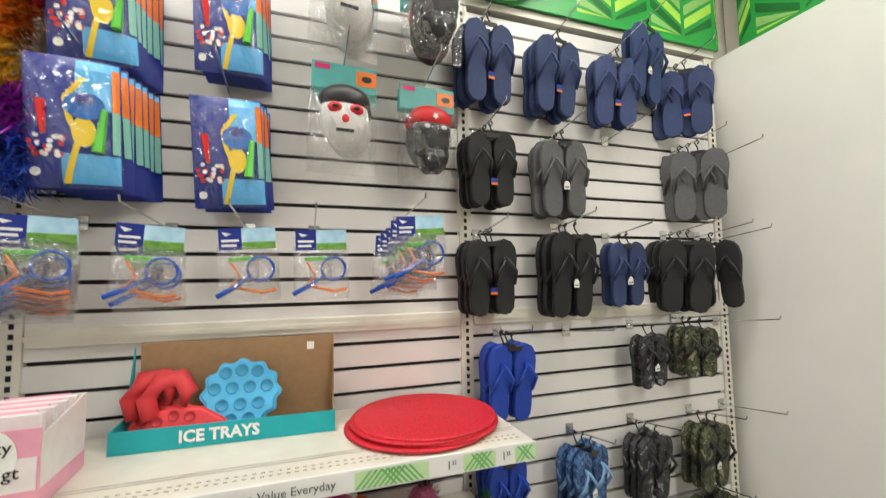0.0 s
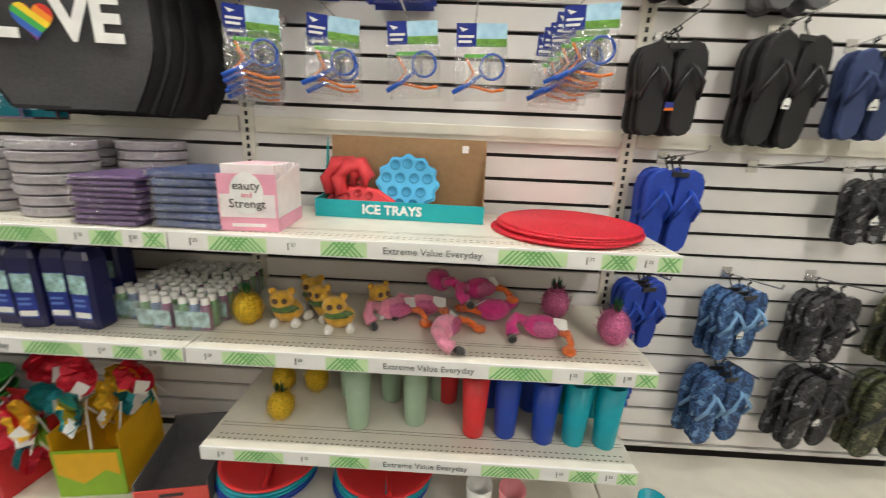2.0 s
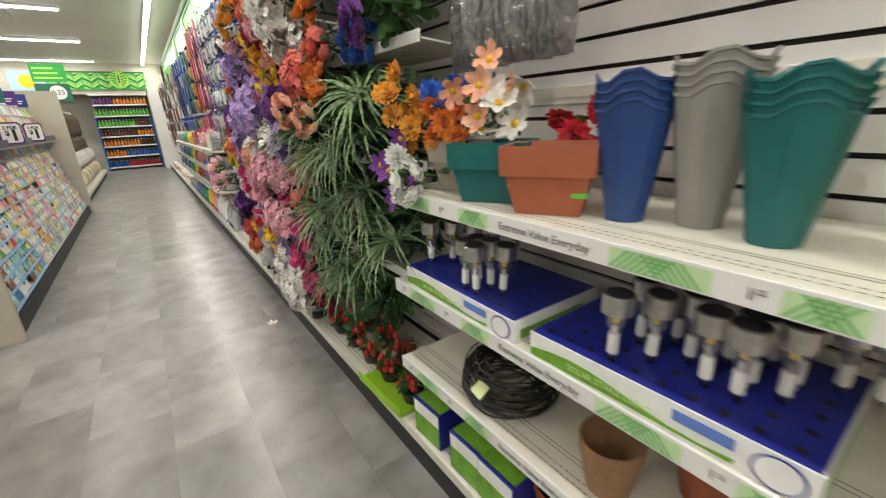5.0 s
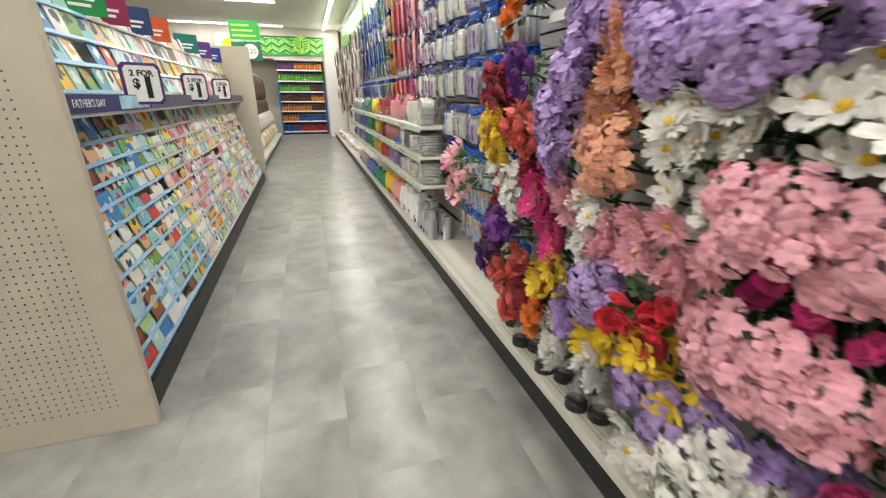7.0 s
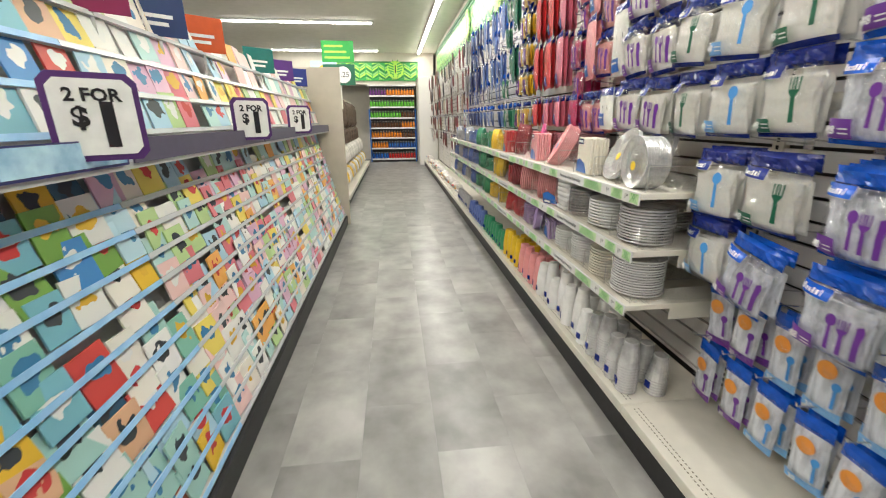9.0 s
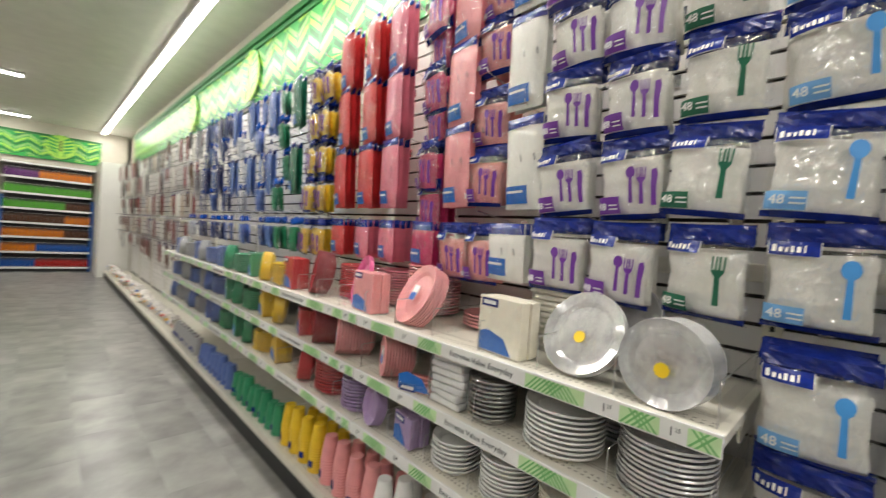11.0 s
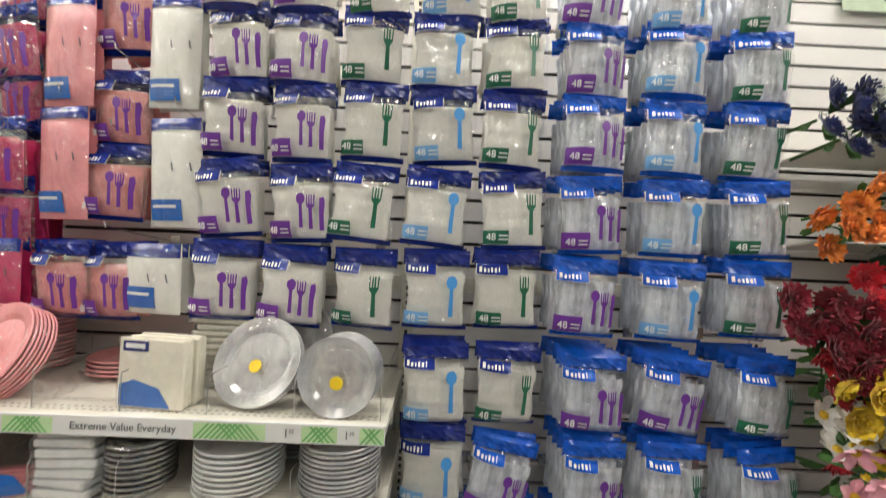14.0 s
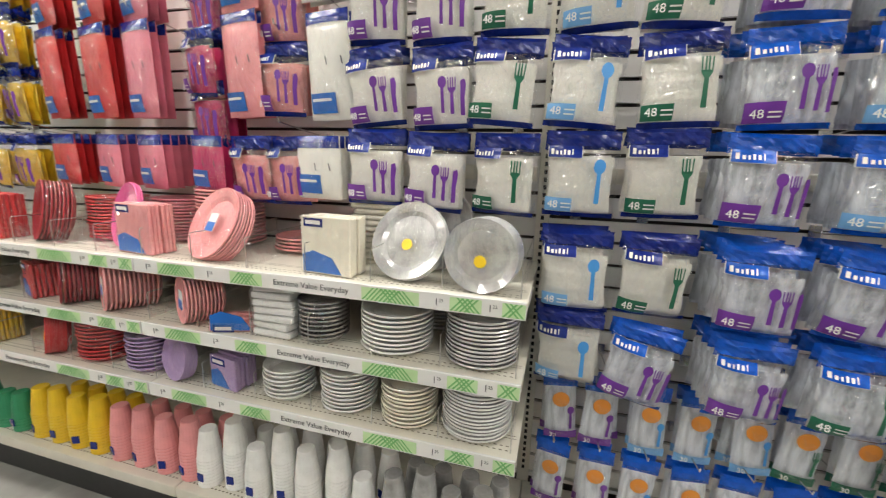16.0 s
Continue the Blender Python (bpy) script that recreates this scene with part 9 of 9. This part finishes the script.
for y, z, up in [(a, b, 0) for a, b in zip(TY, TZ)] + [(-2.20, 1.235, 1), (-2.235, 1.36, 1), (-2.27, 1.485, 1), (-2.305, 1.61, 1)]:
    x = RX1 - 0.09
    while x > RX0 + 0.05:
        if crd.random() < 0.94:
            put_card(x + crd.uniform(-0.008, 0.008), y - 0.013 - crd.uniform(0, 0.008), z + 0.002 + crd.uniform(0, 0.012), x < -7.4 or crd.random() < 0.15, crd.choice((0.9, 1.0, 1.0, 1.05)))
        x -= crd.choice((0.122, 0.128, 0.136))


CARD_FAR = CARD_B.copy()
ft = CARD_FAR.node_tree
geo = ft.nodes.new("ShaderNodeNewGeometry")
for link in list(ft.links):
    if link.from_node.bl_idname == "ShaderNodeObjectInfo":
        to = link.to_socket
        ft.links.new(geo.outputs["Random Per Island"], to)
tagged(part("greeting_cards", FAR_CARDS, CARD_FAR), "many printed greeting cards filling the far rack pockets", "greeting cards", kind="stuff")


def price_sign(x, z, s, lines, frame_mat, y=-2.06, turn=0):
    ob = thing("price_sign", "white price sign in a rounded violet frame", "price sign", "two for one price signs")
    o = [(a * s * 0.5, b * s * 0.55) for a, b in ((-0.8, -1), (0.8, -1), (1, -0.8), (1, 0.8), (0.8, 1), (-0.8, 1), (-1, 0.8), (-1, -0.8))]
    part("frame", prism(bmnew(), o, -0.006, 0.006), frame_mat, ob)
    part("face", prism(bmnew(), [(a * 0.86, b * 0.86) for a, b in o], -0.009, -0.0065), PAPER, ob)
    letters("2 FOR", s * 0.22, "writing", INK, ob, pose(0, -0.010, s * 0.27), depth=0.0008, bold=s * 0.007)
    letters("$", s * 0.34, "writing", INK, ob, pose(-s * 0.17, -0.010, 0.0), depth=0.0008, bold=s * 0.012)
    letters("1", s * 0.74, "writing", INK, ob, pose(s * 0.12, -0.010, -s * 0.12), depth=0.0008, bold=s * 0.035)
    part("arm", box(bmnew(), -0.01, 0.01, 0.006, 0.24, -s * 0.4, -s * 0.36), RACK_GREY, ob)
    ob.matrix_basis = pose(x, y, z, 0, 0, turn)


VIOLET_FRAME = plastic("frame_violet", (0.09, 0.03, 0.16), 0.4)
for x in (-7.17, -8.34, -9.49):
    price_sign(x, 1.283, 0.19, 2, VIOLET_FRAME, -2.06, 128)
SIGNS = ((-7.33, (0.01, 0.22, 0.06)), (-7.65, (0.26, 0.01, 0.08)), (-8.07, (0.02, 0.045, 0.15)), (-8.50, (0.65, 0.10, 0.02)), (-9.47, (0.01, 0.16, 0.14)), (-10.11, (0.10, 0.03, 0.20)), (-10.74, (0.03, 0.045, 0.25)))
for k, (x, c) in enumerate(SIGNS):
    ob = thing("topic_sign", "small coloured topic sign on top of the card rack", "topic sign", "card topic signs")
    part("card", box(bmnew(), -0.11, 0.11, -0.003, 0.003, 0, 0.17, bevel=0.001), plastic("topic_%d" % k, c, 0.4), ob)
    for q in range(2):
        part("text_bar", box(bmnew(), -0.06, 0.06 - 0.02 * q, -0.005, -0.0035, 0.07 - 0.03 * q, 0.085 - 0.03 * q), PAPER, ob)
    part("stand", box(bmnew(), -0.006, 0.006, 0.004, 0.008, -0.12, 0.05), RACK_GREY, ob)
    ob.matrix_basis = pose(x, -2.30, 1.62, 0, 0, 130)

# ---- farther rack with dark bags ----
ob = empty("far_rack", pose(0, 0, 0), "cream double-sided shelf rack farther along the aisle", "shelf rack")
part("body", box(bmnew(), -18.2, -12.4, -2.75, -2.45, 0, 1.75), PANEL_BEIGE, ob)
part("base", box(bmnew(), -18.2, -12.4, -2.45, -2.03, 0.1, 0.16), CREAM_SHELF, ob)
part("kick_plate", box(bmnew(), -18.2, -12.4, -2.45, -2.06, 0, 0.099), BLACK_KICK, ob)
BROWNBAG = mat("brown_bag", (0.10, 0.065, 0.045), 0.7, 0.3, 20, 0.4, each=0.3)
YELBAG = mat("yellow_bag", (0.70, 0.45, 0.03), 0.5, 0.3, 20, 0.3, each=0.2)


def sack(k, mt, word, h):
    def build():
        bm = bag(bmnew(), 0.24, h, 0.07, wob=0.01, seed=k)
        tube(bm, [(-0.05, -0.01, 0), (0, 0.10, 0.05), (0.05, -0.01, 0)], 0.004, 4)
        return tagged(part("hanging_bag", bm, mt, smooth=True), f"{word} soft bag hanging on the rack", "bag", "hanging bags")
    return build


for i in range(22):
    x = -12.55 - 0.25 * i
    place("brown_bag", sack(1, BROWNBAG, "dark brown", 0.5), pose(x, -2.37, 1.66 + far.uniform(-0.05, 0.05), 0, 0, 180 + far.uniform(-10, 10)))
    place("brown_bag2", sack(2, BROWNBAG, "dark brown", 0.42), pose(x, -2.35, 1.12, 0, 0, 180 + far.uniform(-10, 10)))
    place("white_sack", sack(3, BAGW, "white", 0.32), pose(x, -2.28, 0.82, -10, 0, 180 + far.uniform(-10, 10)))
    place("yellow_sack" if i % 3 == 0 else "white_sack2", sack(4, YELBAG, "yellow", 0.26) if i % 3 == 0 else sack(5, BAGW, "white", 0.28), pose(x, -2.22, 0.46, -10, 0, 180 + far.uniform(-10, 10)))
ob = thing("aisle_sign", "green hanging aisle sign with a round white price", "aisle sign")
for k in range(2):
    part("panel", box(bmnew(), -0.012, 0.012, -0.24, 0.24, 0.33 * k, 0.33 * k + 0.30), (DKGREEN, GREEN_BAND)[k], ob)
for k in range(3):
    part("text_bar", box(bmnew(), 0.0125, 0.0135, -0.2, 0.18 - 0.05 * k, 0.38 + 0.08 * k, 0.41 + 0.08 * k), LIME, ob)
bm = prism(bmnew(), oval(0, 0, 0.12, 0.12, 24), -0.004, 0.0)
d = part("price_disc", bm, PAPER, ob)
d.matrix_basis = pose(0.015, 0.06, 0.15, 0, 0, 90)
letters("1.25", 0.11, "price", INK, ob, pose(0.0205, 0.06, 0.15, 0, 0, 90), depth=0.001)
part("post", box(bmnew(), -0.01, 0.01, -0.02, 0.02, -0.35, 0.0), CREAM_METAL, ob)
ob.matrix_basis = pose(-13.0, -2.12, 1.80)

# ---- drinks wall at the end ----
XD = -19.45
structure("wall_end_column", -19.6, -18.35, -0.56, -0.02, 0, 2.44, PANEL_WHITE, "plain white column beside the drinks shelves", "wall")
ob = empty("drinks_shelving", pose(XD, 0, 0), "black and white shelving full of bottled drinks", "shelving")
# back panel coloured dark in place of the shade between bottles
part("back", box(bmnew(), -0.5, -0.46, -2.02, -0.62, 0, 2.3), mat("drinks_back", (0.10, 0.10, 0.11), 0.6, 0.1, 20), ob)
part("side", box(bmnew(), -0.46, 0.0, -0.62, -0.59, 0, 1.6), BLUE_PRINT, ob, "blue side panel")
part("side", box(bmnew(), -0.46, 0.0, -2.05, -2.02, 0, 1.6), BLUE_PRINT, ob, "blue side panel")
part("kick_plate", box(bmnew(), -0.46, -0.03, -2.02, -0.62, 0, 0.09), BLACK_KICK, ob)
DZ = (0.10, 0.43, 0.75, 1.05, 1.35, 1.67, 2.0)
for z in DZ:
    s = part("shelf", box(bmnew(), -0.46, -0.01, -2.02, -0.62, z - 0.02, z), CREAM_SHELF, ob)
    part("price_channel", box(bmnew(), -0.009, 0.0, -2.02, -0.62, z - 0.035, z + 0.008), STRIP, s)
part("top", box(bmnew(), -0.5, 0.0, -2.06, -0.58, 2.27, 2.31), WHITE, ob)
DRINK = [plastic("drink_" + n, c, 0.2) for n, c in (("red", (0.45, 0.02, 0.02)), ("blue", (0.02, 0.10, 0.40)), ("orange", (0.65, 0.2, 0.02)), ("green", (0.10, 0.38, 0.04)), ("purple", (0.14, 0.04, 0.18)), ("brown", (0.10, 0.04, 0.02)))]
DMIX = ((1, 0, 0), (2, 1, 1), (2, 2, 5), (5, 5, 2), (3, 3, 5), (3, 3, 3), (4, 2, 2))


def drink(k):
    def build():
        bm = lathe(bmnew(), [(0.0, 0), (0.036, 0), (0.038, 0.02), (0.038, 0.12), (0.014, 0.165), (0.013, 0.185)], 10)
        lathe(bm, [(0.015, 0.185), (0.015, 0.2), (0.0, 0.2)], 8, mi=1)
        return tagged(part("drink_bottle", bm, [DRINK[k], WHITE], smooth=True), ("red", "blue", "orange", "green", "purple", "brown")[k] + " bottled soft drink on the end shelving", "drink bottle", "bottled drinks")
    return build


for z, mix in zip(DZ, DMIX):
    for i in range(16):
        place(("drink", mix[i * 3 // 16]), drink(mix[i * 3 // 16]), pose(XD - 0.07, -1.97 + 0.087 * i, z + 0.001, 0, 0, 0))
ob = band_panel(0.0, 2.4)
ob.matrix_basis = pose(XD - 0.02, -2.9, 2.42, 0, 0, 90)
disc_sign(XD + 0.06, 0, 0.25, face=LIME)
bpy.data.objects["logo_disc.003"].matrix_basis = pose(XD + 0.04, -1.18, 2.72, 0, 0, 90)
structure("wall_drinks_header", XD - 0.5, XD - 0.06, -8.9, -0.02, 2.32, CEIL, WALL_BEIGE, "off-white wall above the drinks shelves", "wall")
ob = empty("sun_panel", pose(XD - 0.02, -2.92, 2.42, 0, 0, 90), "pale panel with a yellow sun print beside the green band", "header sign", "sun header panels")
part("panel", box(bmnew(), -0.75, 0, 0, 0.012, 0, 0.54), bpy.data.materials["sun_sky"], ob)
part("sun", prism(bmnew(), oval(-0.37, 0.25, 0.18, 0.18, 24), -0.003, -0.001), YELLOW, ob)
# ceiling vent
ob = thing("ceiling_vent", "square grey slatted air vent in the ceiling", "ceiling vent")
part("frame", box(bmnew(), -0.3, 0.3, -0.3, 0.3, -0.015, 0), WHITE, ob)
for k in range(7):
    part("slat", box(bmnew(), -0.26, 0.26, -0.25 + 0.075 * k, -0.21 + 0.075 * k, -0.022, -0.0155), RACK_GREY, ob)
ob.matrix_basis = pose(-12.9, -2.6, CEIL)

# ---- floor tiles ----
tile = None
TX, TYW = 0.61, 0.305
for j in range(-11, 1):
    y = -0.29 + TYW * j - TYW
    for i in range(-32, 4):
        x = i * TX + (TX / 2 if j % 2 else 0)
        if y < -2.2 and -12.0 < x < -6.2:
            continue
        if x > 1.2 or y > -0.4 or (y < -2.6 and x < -5.6):
            continue
        if tile is None:
            tile = part("tile", box(bmnew(), 0.0002, TX - 0.0002, 0.0002, TYW - 0.0002, -0.003, 0.0), FLOOR_TILE, FLOOR)
            tile.matrix_basis = pose(x, y, 0)
        else:
            again(tile, FLOOR, pose(x, y, 0))
